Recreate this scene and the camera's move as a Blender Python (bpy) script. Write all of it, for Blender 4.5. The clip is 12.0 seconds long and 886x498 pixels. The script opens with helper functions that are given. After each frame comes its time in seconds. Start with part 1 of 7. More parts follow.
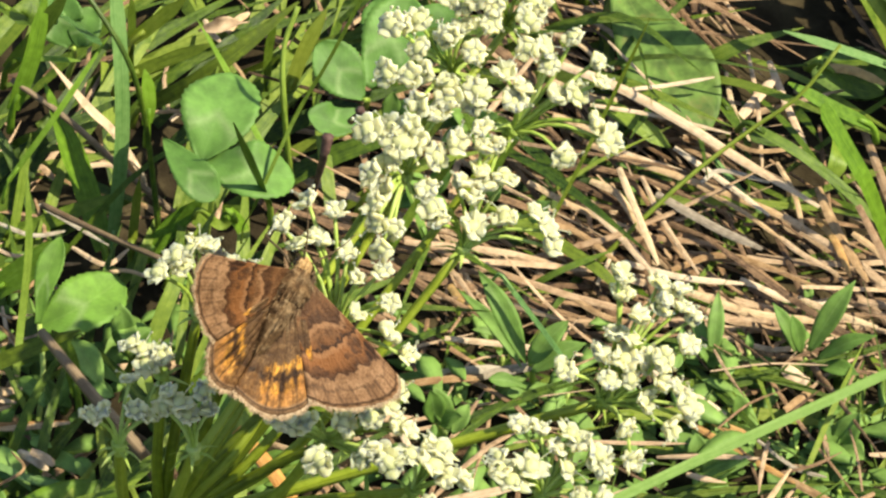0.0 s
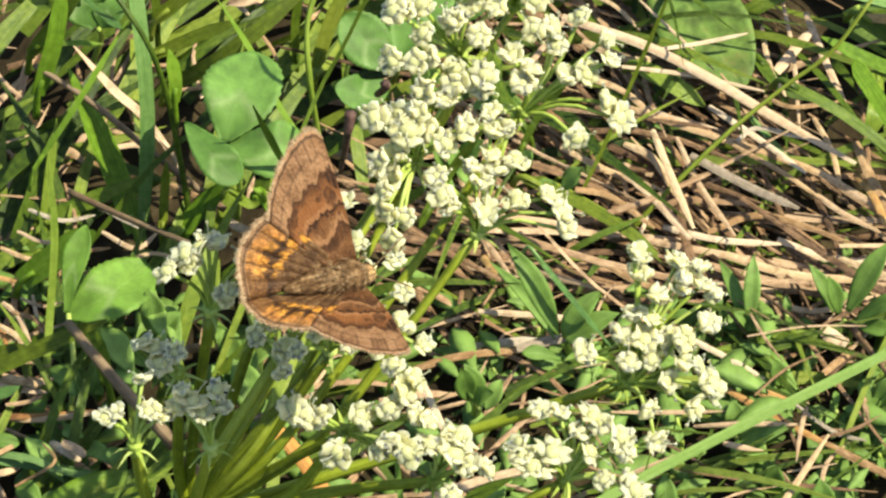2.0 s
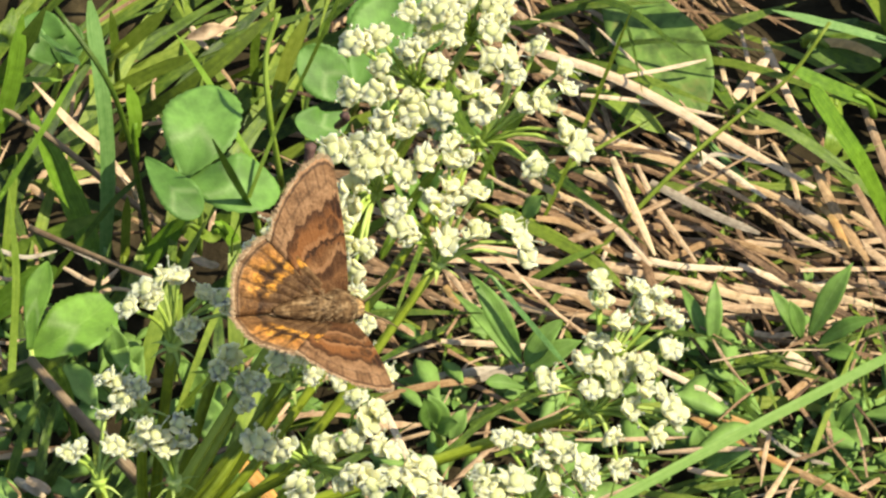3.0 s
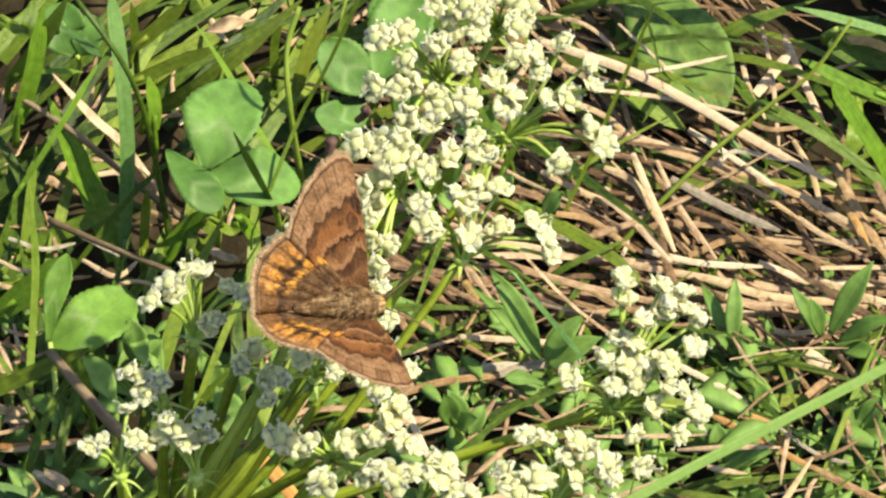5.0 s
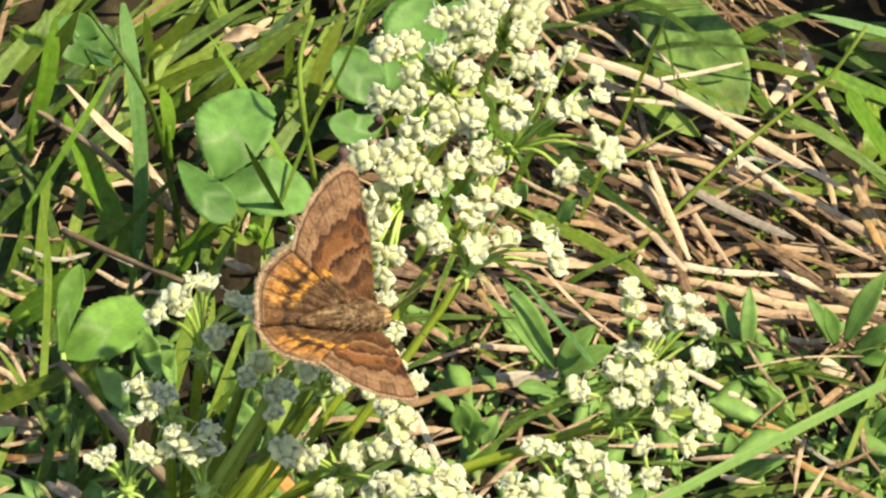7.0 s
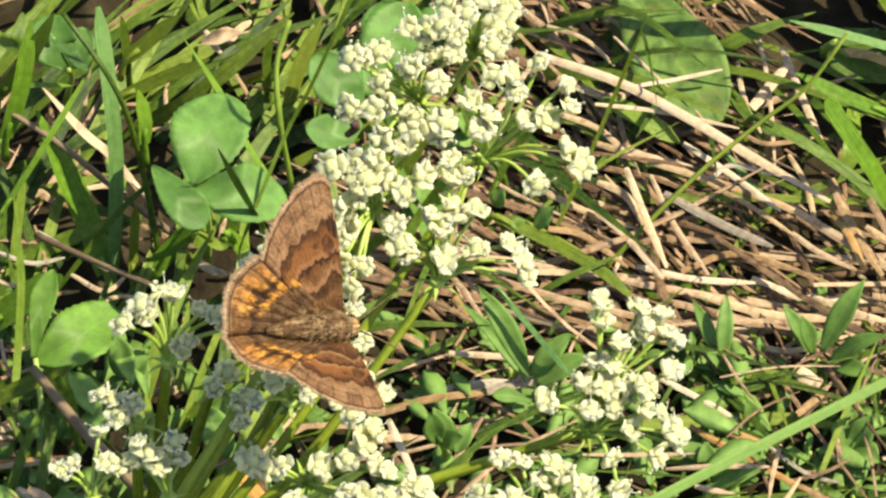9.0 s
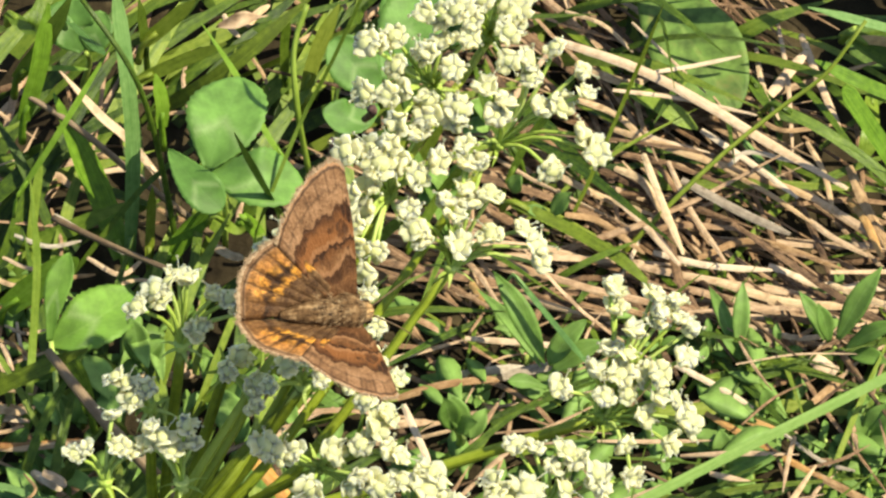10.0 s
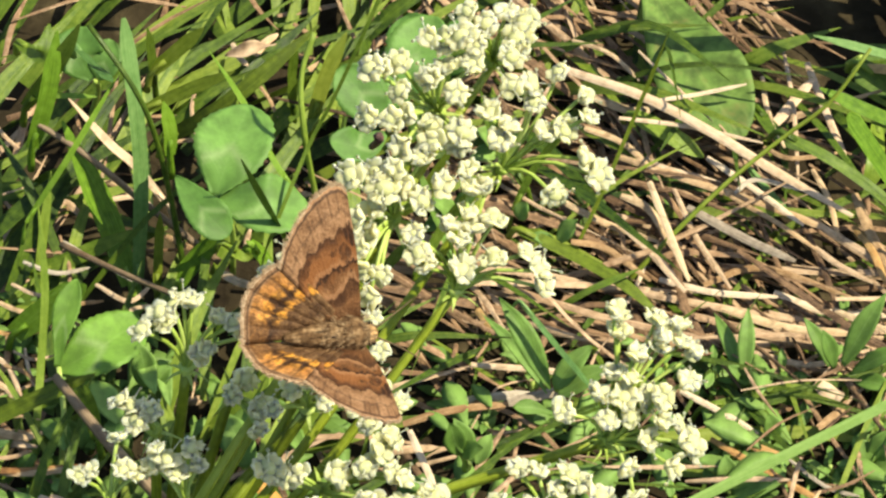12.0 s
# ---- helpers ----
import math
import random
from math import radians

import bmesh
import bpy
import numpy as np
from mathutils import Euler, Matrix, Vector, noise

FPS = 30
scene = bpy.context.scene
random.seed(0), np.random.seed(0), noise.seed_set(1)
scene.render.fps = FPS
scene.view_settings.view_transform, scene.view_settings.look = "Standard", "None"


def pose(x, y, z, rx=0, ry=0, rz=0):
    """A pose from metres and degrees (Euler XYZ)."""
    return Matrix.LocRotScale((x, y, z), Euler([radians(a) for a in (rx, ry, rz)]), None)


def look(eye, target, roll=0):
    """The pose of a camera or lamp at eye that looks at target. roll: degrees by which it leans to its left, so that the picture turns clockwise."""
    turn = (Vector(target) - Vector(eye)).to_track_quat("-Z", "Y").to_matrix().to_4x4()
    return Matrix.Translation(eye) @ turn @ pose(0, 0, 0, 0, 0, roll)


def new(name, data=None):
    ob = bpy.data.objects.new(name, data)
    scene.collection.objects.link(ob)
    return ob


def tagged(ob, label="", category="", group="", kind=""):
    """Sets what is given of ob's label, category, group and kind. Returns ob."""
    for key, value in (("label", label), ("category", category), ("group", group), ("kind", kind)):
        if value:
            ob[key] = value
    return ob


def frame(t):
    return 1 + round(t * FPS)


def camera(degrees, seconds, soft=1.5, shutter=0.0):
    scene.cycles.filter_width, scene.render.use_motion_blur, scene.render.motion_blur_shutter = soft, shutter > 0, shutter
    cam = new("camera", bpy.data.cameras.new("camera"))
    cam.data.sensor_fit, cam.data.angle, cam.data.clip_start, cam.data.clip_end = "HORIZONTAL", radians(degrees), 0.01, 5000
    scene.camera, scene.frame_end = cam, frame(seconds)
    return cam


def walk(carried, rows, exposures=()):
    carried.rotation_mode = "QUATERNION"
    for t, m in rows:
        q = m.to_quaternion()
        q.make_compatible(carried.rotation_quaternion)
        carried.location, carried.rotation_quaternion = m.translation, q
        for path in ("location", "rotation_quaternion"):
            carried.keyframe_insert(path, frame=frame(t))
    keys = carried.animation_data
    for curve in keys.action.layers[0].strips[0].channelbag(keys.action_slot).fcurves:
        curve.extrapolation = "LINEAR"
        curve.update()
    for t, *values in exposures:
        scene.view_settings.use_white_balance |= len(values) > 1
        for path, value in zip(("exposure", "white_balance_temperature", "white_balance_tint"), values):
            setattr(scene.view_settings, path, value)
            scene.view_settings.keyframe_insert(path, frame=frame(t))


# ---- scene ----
cam = camera(16.0, 12.0, 2.4)
PATH = [
    (0, (-0.00771, -0.27101, 0.30857), (0.00064, -0.00423, 0.01065), 5.61),
    (0.2, (-0.00836, -0.27170, 0.30886), (-0.00123, -0.00675, 0.00928), 5.39),
    (0.3, (-0.00837, -0.27173, 0.30829), (-0.00217, -0.00859, 0.00711), 5.27),
    (0.5, (-0.00839, -0.27182, 0.30667), (-0.00476, -0.01258, 0.00207), 4.75),
    (0.7, (-0.00734, -0.27016, 0.30652), (-0.00742, -0.01436, -0.00098), 4.02),
    (0.8, (-0.00697, -0.26958, 0.30647), (-0.00774, -0.01446, -0.00161), 3.87),
    (1, (-0.00366, -0.26676, 0.30884), (-0.00655, -0.01247, 0.00009), 3.20),
    (1.2, (-0.00167, -0.26479, 0.31003), (-0.00468, -0.00954, 0.00203), 3.08),
    (1.4, (0.00139, -0.26173, 0.31186), (-0.00332, -0.00604, 0.00427), 2.29),
    (1.5, (0.00198, -0.26115, 0.31221), (-0.00314, -0.00464, 0.00533), 2.05),
    (2, (0.00456, -0.26048, 0.31277), (-0.00272, -0.00434, 0.00563), 1.03),
    (2.5, (0.00538, -0.25999, 0.31360), (-0.00139, -0.00231, 0.00773), 0.59),
    (2.7, (0.00534, -0.26023, 0.31346), (0.00048, -0.00117, 0.00876), 0.70),
    (3, (0.00527, -0.26067, 0.31320), (0.00203, -0.00153, 0.00851), 0.83),
    (3.2, (0.00520, -0.26064, 0.31319), (0.00401, -0.00051, 0.00952), 1.14),
    (4.8, (0.00269, -0.25972, 0.31294), (-0.00062, -0.00101, 0.00791), 1.19),
    (5, (0.00262, -0.25969, 0.31293), (-0.00055, -0.00151, 0.00742), 1.28),
    (5.5, (0.00643, -0.25873, 0.31239), (0.00120, -0.00203, 0.00568), 0.78),
    (6, (0.00638, -0.25789, 0.31308), (-0.00091, -0.00110, 0.00648), 0.40),
    (6.5, (0.00679, -0.25838, 0.31352), (-0.00244, -0.00108, 0.00739), 0.07),
    (6.7, (0.00691, -0.25829, 0.31352), (-0.00237, -0.00056, 0.00774), 0.02),
    (8.3, (0.01091, -0.25509, 0.31343), (-0.00111, 0.00118, 0.00664), -0.27),
    (8.5, (0.01103, -0.25500, 0.31343), (0.00026, 0.00123, 0.00646), 0.01),
    (9, (0.01207, -0.25446, 0.31392), (0.00090, 0.00171, 0.00692), 0.05),
    (9.2, (0.01138, -0.25446, 0.31387), (-0.00043, 0.00039, 0.00584), 0.08),
    (9.5, (0.01010, -0.25445, 0.31377), (-0.00434, -0.00077, 0.00484), -0.26),
    (10, (0.01337, -0.25412, 0.31365), (-0.00108, 0.00043, 0.00544), -0.22),
    (10.5, (0.01461, -0.25461, 0.31357), (0.00023, 0.00014, 0.00552), -0.18),
    (11, (0.01590, -0.25509, 0.31370), (0.00162, -0.00003, 0.00591), -0.16),
    (11.5, (0.01603, -0.25599, 0.31355), (0.00051, 0.00090, 0.00734), -0.36),
    (12, (0.01530, -0.25656, 0.31376), (-0.00191, 0.00184, 0.00891), -0.63),
]
walk(cam, [(t, look(eye, target, roll)) for t, eye, target, roll in PATH],
     [(0.0, 1.06, 7400, 1), (12.0, 1.06, 7400, 1)])

# world, sun and exposure
SUN_FROM = Vector((1.0, -0.02, 1.46)).normalized()
world = bpy.data.worlds.new("world")
scene.world = world
world.use_nodes = True
sky = world.node_tree.nodes.new("ShaderNodeTexSky")
sky.sky_type, sky.sun_disc = "NISHITA", False
sky.sun_elevation = math.asin(SUN_FROM.z)
sky.sun_rotation = math.atan2(SUN_FROM.x, SUN_FROM.y)
world.node_tree.links.new(sky.outputs[0], world.node_tree.nodes["Background"].inputs[0])
world.node_tree.nodes["Background"].inputs[1].default_value = 0.10
sun_data = bpy.data.lights.new("sun", "SUN")
sun_data.energy, sun_data.angle, sun_data.color = 3.9, radians(0.53), (1.0, 0.94, 0.80)
sun = new("sun", sun_data)
sun.rotation_mode = "QUATERNION"
sun.rotation_quaternion = SUN_FROM.to_track_quat("Z", "Y")
sun.location = SUN_FROM * 2


# ---- materials ----
def shader(name, rough=0.5, spec=0.4):
    mat = bpy.data.materials.new(name)
    mat.use_nodes = True
    nt = mat.node_tree
    b = nt.nodes["Principled BSDF"]
    b.inputs["Roughness"].default_value = rough
    b.inputs["Specular IOR Level"].default_value = spec
    return mat, nt, b


def node(nt, kind, **inputs):
    n = nt.nodes.new(kind)
    for key, value in inputs.items():
        n.inputs[key].default_value = value
    return n


def calc(nt, op, a, b=None, c=None):
    """A math node on sockets or numbers."""
    n = nt.nodes.new("ShaderNodeMath")
    n.operation = op
    for i, v in enumerate((a, b, c)):
        if v is None:
            continue
        if isinstance(v, (int, float)):
            n.inputs[i].default_value = v
        else:
            nt.links.new(v, n.inputs[i])
    return n.outputs[0]


def ramp(nt, fac, stops):
    n = nt.nodes.new("ShaderNodeValToRGB")
    while len(n.color_ramp.elements) < len(stops):
        n.color_ramp.elements.new(0.5)
    for e, (p, c) in zip(n.color_ramp.elements, stops):
        e.position, e.color = p, (*c, 1)
    nt.links.new(fac, n.inputs[0])
    return n.outputs[0]


def blend(nt, fac, a, b, mode="MIX"):
    n = nt.nodes.new("ShaderNodeMix")
    n.data_type, n.blend_type = "RGBA", mode
    for socket, v in ((n.inputs[0], fac), (n.inputs[6], a), (n.inputs[7], b)):
        if isinstance(v, (int, float)):
            socket.default_value = v
        elif isinstance(v, tuple):
            socket.default_value = (*v, 1)
        else:
            nt.links.new(v, socket)
    return n.outputs[2]


def grain(nt, scale, detail=3, coords="Object", stretch=None):
    """Noise in the object's own space, or along its surface."""
    tc = nt.nodes.new("ShaderNodeTexCoord")
    n = node(nt, "ShaderNodeTexNoise", Scale=scale, Detail=detail)
    src = tc.outputs[coords]
    if stretch:
        mp = nt.nodes.new("ShaderNodeMapping")
        mp.inputs["Scale"].default_value = stretch
        nt.links.new(src, mp.inputs[0])
        src = mp.outputs[0]
    nt.links.new(src, n.inputs["Vector"])
    return n.outputs[0]


def per_object(nt):
    return nt.nodes.new("ShaderNodeObjectInfo").outputs["Random"]


def per_island(nt):
    return nt.nodes.new("ShaderNodeNewGeometry").outputs["Random Per Island"]


def bump(nt, b, height, strength, distance):
    n = node(nt, "ShaderNodeBump", Strength=strength, Distance=distance)
    nt.links.new(height, n.inputs["Height"])
    nt.links.new(n.outputs[0], b.inputs["Normal"])


def thin(nt, b, colour, share):
    """Lets light shine through a thin blade or petal."""
    tr = nt.nodes.new("ShaderNodeBsdfTranslucent")
    mix = nt.nodes.new("ShaderNodeMixShader")
    mix.inputs[0].default_value = share
    nt.links.new(colour, tr.inputs[0])
    nt.links.new(b.outputs[0], mix.inputs[1])
    nt.links.new(tr.outputs[0], mix.inputs[2])
    nt.links.new(mix.outputs[0], nt.nodes["Material Output"].inputs[0])


def surface_uv(nt):
    tc = nt.nodes.new("ShaderNodeTexCoord")
    sep = nt.nodes.new("ShaderNodeSeparateXYZ")
    nt.links.new(tc.outputs["UV"], sep.inputs[0])
    return sep.outputs[0], sep.outputs[1]


def blade_material(name, dark, mid, light, rough=0.42, share=0.3, islands=False, spots=0.0):
    """Ribbed grass: fine lines along the blade, uneven in tone from piece to piece."""
    mat, nt, b = shader(name, rough, 0.45)
    lines = grain(nt, 1.0, 2, "UV", (2.5, 15.0, 1.0))
    patch = grain(nt, 140.0, 3)
    rnd = per_island(nt) if islands else per_object(nt)
    f = calc(nt, "ADD", calc(nt, "MULTIPLY", lines, 0.55), calc(nt, "MULTIPLY", patch, 0.35))
    f = calc(nt, "ADD", f, calc(nt, "MULTIPLY", calc(nt, "SUBTRACT", rnd, 0.5), 0.5))
    f = calc(nt, "ADD", f, calc(nt, "MULTIPLY", calc(nt, "SUBTRACT", grain(nt, 1100.0, 4), 0.5), 0.45))
    col = ramp(nt, f, [(0.15, dark), (0.42, mid), (0.75, light)])
    if spots:
        s = ramp(nt, grain(nt, 420.0, 4), [(0.56, (0, 0, 0)), (0.66, (1, 1, 1))])
        col = blend(nt, calc(nt, "MULTIPLY", s, spots), col, (0.10, 0.05, 0.02))
    nt.links.new(col, b.inputs["Base Color"])
    bump(nt, b, lines, 0.55, 0.0004)
    if share:
        thin(nt, b, col, share)
    return mat


def leaf_material(name, dark, light, vein, share=0.28, mark=0.0, rough=0.45, veins=9.0, blemish=0.0, rib=0.6, lines=0.12, mottled=0.25):
    """A leaf with a pale midrib, side veins and, for clover, a pale chevron."""
    mat, nt, b = shader(name, rough, 0.4)
    u, v = surface_uv(nt)
    side = calc(nt, "ABSOLUTE", calc(nt, "SUBTRACT", v, 0.5))
    wave = calc(nt, "SINE", calc(nt, "MULTIPLY", calc(nt, "SUBTRACT", u, calc(nt, "MULTIPLY", side, 0.8)), veins * 6.28))
    line = calc(nt, "SMOOTH_MIN", calc(nt, "POWER", calc(nt, "MULTIPLY_ADD", wave, 0.5, 0.5), 6.0), 1.0, 0.1)
    midrib = calc(nt, "LESS_THAN", side, 0.022)
    patch = grain(nt, 110.0, 4)
    rnd = per_object(nt)
    f = calc(nt, "ADD", calc(nt, "MULTIPLY", patch, 0.8), calc(nt, "MULTIPLY", calc(nt, "SUBTRACT", rnd, 0.5), 0.4))
    col = ramp(nt, f, [(0.2, dark), (0.7, light)])
    col = blend(nt, calc(nt, "MULTIPLY", line, lines), col, vein)
    col = blend(nt, calc(nt, "MULTIPLY", midrib, rib), col, vein)
    if mark:
        bend = calc(nt, "ADD", calc(nt, "SUBTRACT", u, calc(nt, "MULTIPLY", side, -0.55)), calc(nt, "MULTIPLY", grain(nt, 300.0, 2), 0.12))
        band = calc(nt, "SUBTRACT", 1.0, calc(nt, "MULTIPLY", calc(nt, "ABSOLUTE", calc(nt, "SUBTRACT", bend, 0.60)), 12.0))
        band = calc(nt, "MULTIPLY", calc(nt, "MAXIMUM", band, 0.0), calc(nt, "LESS_THAN", side, 0.40))
        col = blend(nt, calc(nt, "MULTIPLY", band, mark), col, (0.44, 0.53, 0.27))
    if blemish:
        s = ramp(nt, grain(nt, 260.0, 5), [(0.6, (0, 0, 0)), (0.68, (1, 1, 1))])
        col = blend(nt, calc(nt, "MULTIPLY", s, blemish), col, (0.16, 0.10, 0.04))
    mottle = ramp(nt, grain(nt, 520.0, 5), [(0.35, (1 - mottled,) * 3), (0.65, (1 + mottled * 0.4,) * 3)])
    col = blend(nt, 1.0, col, mottle, "MULTIPLY")
    nt.links.new(col, b.inputs["Base Color"])
    bump(nt, b, calc(nt, "ADD", calc(nt, "MULTIPLY", line, lines * 4), grain(nt, 900.0, 2)), 0.25, 0.0002)
    thin(nt, b, col, share)
    return mat


GRASS = blade_material("grass_green", (0.045, 0.085, 0.008), (0.13, 0.21, 0.02), (0.27, 0.37, 0.055))
GRASS_YELLOW = blade_material("grass_yellow_green", (0.075, 0.11, 0.008), (0.175, 0.24, 0.02), (0.32, 0.38, 0.06))
GRASS_BLUE = blade_material("grass_blue_green", (0.05, 0.12, 0.03), (0.13, 0.27, 0.07), (0.26, 0.42, 0.14))
GRASS_BRIGHT = blade_material("grass_bright", (0.09, 0.18, 0.012), (0.19, 0.34, 0.03), (0.29, 0.45, 0.07))
GRASS_PALE = blade_material("grass_pale_green", (0.10, 0.20, 0.03), (0.19, 0.335, 0.065), (0.28, 0.43, 0.11))
STRAW = blade_material("straw", (0.28, 0.155, 0.07), (0.55, 0.355, 0.195), (0.76, 0.56, 0.36), 0.78, 0.12, spots=0.4)
STRAW_PALE = blade_material("straw_pale", (0.42, 0.27, 0.155), (0.66, 0.465, 0.31), (0.82, 0.65, 0.48), 0.78, 0.1, spots=0.3)
STRAW_GREY = blade_material("straw_grey", (0.20, 0.15, 0.11), (0.38, 0.31, 0.24), (0.56, 0.48, 0.39), 0.7, 0.05, spots=0.4)
STRAW_ORANGE = blade_material("straw_orange", (0.26, 0.10, 0.035), (0.50, 0.26, 0.09), (0.66, 0.43, 0.18), 0.5, 0.15, spots=0.3)
DYING_STEM = blade_material("dying_stem", (0.38, 0.12, 0.03), (0.54, 0.23, 0.045), (0.60, 0.40, 0.08), 0.5, 0.15, spots=0.1)
STRAW_BROWN = blade_material("stem_brown", (0.06, 0.035, 0.02), (0.13, 0.085, 0.05), (0.22, 0.15, 0.09), 0.6, 0.0, spots=0.4)
STRAW_STUFF = blade_material("straw_litter", (0.06, 0.03, 0.016), (0.32, 0.185, 0.10), (0.66, 0.46, 0.30), 0.6, 0.1, True, spots=0.45)
GRASS_STUFF = blade_material("grass_undergrowth", (0.022, 0.05, 0.006), (0.105, 0.175, 0.016), (0.27, 0.345, 0.048), 0.45, 0.3, True)
STEM = blade_material("umbel_stem", (0.10, 0.135, 0.008), (0.22, 0.275, 0.018), (0.37, 0.44, 0.055), 0.45, 0.12)
STEM_PALE = blade_material("umbel_stem_pale", (0.26, 0.36, 0.05), (0.40, 0.53, 0.10), (0.54, 0.65, 0.20), 0.45, 0.15)
CLOVER = leaf_material("clover_leaf", (0.09, 0.20, 0.035), (0.16, 0.31, 0.065), (0.24, 0.40, 0.13), mark=0.28, veins=14.0, rib=0.08, lines=0.04, rough=0.6)
CLOVER_LIGHT = leaf_material("clover_leaf_light", (0.12, 0.24, 0.03), (0.20, 0.37, 0.06), (0.34, 0.50, 0.14), mark=0.25, veins=12.0, rib=0.12, lines=0.05, rough=0.6)
LEAF = leaf_material("weed_leaf", (0.14, 0.26, 0.045), (0.275, 0.44, 0.11), (0.33, 0.48, 0.16), share=0.33, rough=0.6, rib=0.3, lines=0.07)
LEAF_DARK = leaf_material("broad_leaf_green", (0.085, 0.165, 0.032), (0.20, 0.315, 0.065), (0.34, 0.44, 0.12), blemish=0.45, veins=5.0, rough=0.65, rib=0.2, mottled=0.45)
LEAF_DEEP = leaf_material("leaf_deep_green", (0.09, 0.17, 0.012), (0.17, 0.29, 0.03), (0.24, 0.36, 0.08), veins=6.0, lines=0.08, rib=0.3)
LEAF_MINT = leaf_material("leaf_grey_green", (0.10, 0.22, 0.10), (0.20, 0.35, 0.18), (0.3, 0.45, 0.26))


def petal_material():
    mat, nt, b = shader("petal_cream", 0.6, 0.15)
    u, v = surface_uv(nt)
    rnd = per_object(nt)
    f = calc(nt, "ADD", u, calc(nt, "MULTIPLY", calc(nt, "SUBTRACT", rnd, 0.5), 0.5))
    col = ramp(nt, f, [(0.0, (0.50, 0.482, 0.18)), (0.35, (0.53, 0.502, 0.26)), (0.85, (0.555, 0.522, 0.32))])
    tint = ramp(nt, grain(nt, 700.0, 3), [(0.58, (0, 0, 0)), (0.72, (1, 1, 1))])
    col = blend(nt, calc(nt, "MULTIPLY", tint, 0.30), col, (0.60, 0.45, 0.28))
    nt.links.new(col, b.inputs["Base Color"])
    bump(nt, b, grain(nt, 1500.0, 3), 0.3, 0.00015)
    b.inputs["Subsurface Weight"].default_value = 1.0
    b.inputs["Subsurface Radius"].default_value = (1.0, 0.9, 0.55)
    b.inputs["Subsurface Scale"].default_value = 0.0015
    return mat


def plain(name, stops, scale, rough=0.6, strength=0.4, depth=0.0002, spec=0.3, islands=False):
    mat, nt, b = shader(name, rough, spec)
    n = grain(nt, scale, 5)
    f = n
    if islands:
        f = calc(nt, "ADD", n, calc(nt, "MULTIPLY", calc(nt, "SUBTRACT", per_island(nt), 0.5), 0.4))
    nt.links.new(ramp(nt, f, stops), b.inputs["Base Color"])
    bump(nt, b, n, strength, depth)
    return mat


PETAL = petal_material()
FLORET_EYE = plain("floret_centre", [(0.3, (0.46, 0.47, 0.19)), (0.7, (0.51, 0.50, 0.29))], 1800.0)
SOIL = plain("soil", [(0.3, (0.014, 0.010, 0.006)), (0.55, (0.036, 0.027, 0.015)), (0.75, (0.085, 0.065, 0.035))], 160.0, 0.95, 1.0, 0.002, 0.1)
DEAD_LEAF = plain("dead_leaf", [(0.3, (0.16, 0.10, 0.06)), (0.6, (0.38, 0.27, 0.18)), (0.8, (0.52, 0.40, 0.28))], 500.0, 0.8)
HUSK = plain("husk_purple", [(0.3, (0.04, 0.02, 0.02)), (0.6, (0.13, 0.07, 0.06)), (0.8, (0.26, 0.17, 0.14))], 900.0, 0.7)
FUR = plain("moth_fur", [(0.32, (0.034, 0.017, 0.009)), (0.5, (0.125, 0.070, 0.034)), (0.7, (0.31, 0.20, 0.11))], 1000.0, 0.85, 1.0, 0.0004, 0.1)
FUR_HEAD = plain("moth_head_fur", [(0.3, (0.28, 0.15, 0.06)), (0.7, (0.55, 0.36, 0.18))], 2200.0, 0.85, 1.0, 0.0003, 0.1)
LEG = plain("moth_leg", [(0.3, (0.05, 0.03, 0.015)), (0.7, (0.16, 0.10, 0.05))], 2500.0, 0.6)
EYE = plain("moth_eye", [(0.3, (0.01, 0.008, 0.006)), (0.7, (0.03, 0.02, 0.015))], 3000.0, 0.2, 0.1)


def soft_band(nt, x, centre, half, edge):
    """1 within centre +- half, falling to 0 over edge."""
    d = calc(nt, "ABSOLUTE", calc(nt, "SUBTRACT", x, centre))
    return calc(nt, "MINIMUM", calc(nt, "MAXIMUM", calc(nt, "DIVIDE", calc(nt, "SUBTRACT", half + edge, d), edge), 0.0), 1.0)


def spot(nt, u, v, cu, cv, ru, rv):
    du = calc(nt, "DIVIDE", calc(nt, "SUBTRACT", u, cu), ru)
    dv = calc(nt, "DIVIDE", calc(nt, "SUBTRACT", v, cv), rv)
    d = calc(nt, "ADD", calc(nt, "MULTIPLY", du, du), calc(nt, "MULTIPLY", dv, dv))
    return calc(nt, "MINIMUM", calc(nt, "MAXIMUM", calc(nt, "MULTIPLY", calc(nt, "SUBTRACT", 1.0, d), 2.5), 0.0), 1.0)


def wing_coords(nt, wobble):
    u, v = surface_uv(nt)
    n1 = calc(nt, "MULTIPLY", calc(nt, "SUBTRACT", grain(nt, 5.0, 3, "UV"), 0.5), wobble)
    n2 = calc(nt, "MULTIPLY", calc(nt, "SUBTRACT", grain(nt, 6.5, 3, "UV", (1.0, 1.2, 1.0)), 0.5), wobble)
    n3 = calc(nt, "MULTIPLY", calc(nt, "SUBTRACT", grain(nt, 24.0, 3, "UV"), 0.5), 0.07)
    return u, v, calc(nt, "ADD", calc(nt, "ADD", u, n1), n3), calc(nt, "ADD", v, n2)


def scallop(nt, v, cells, depth):
    """Arches between the veins."""
    return calc(nt, "MULTIPLY", calc(nt, "ABSOLUTE", calc(nt, "SINE", calc(nt, "MULTIPLY", v, cells * 3.1416))), depth)


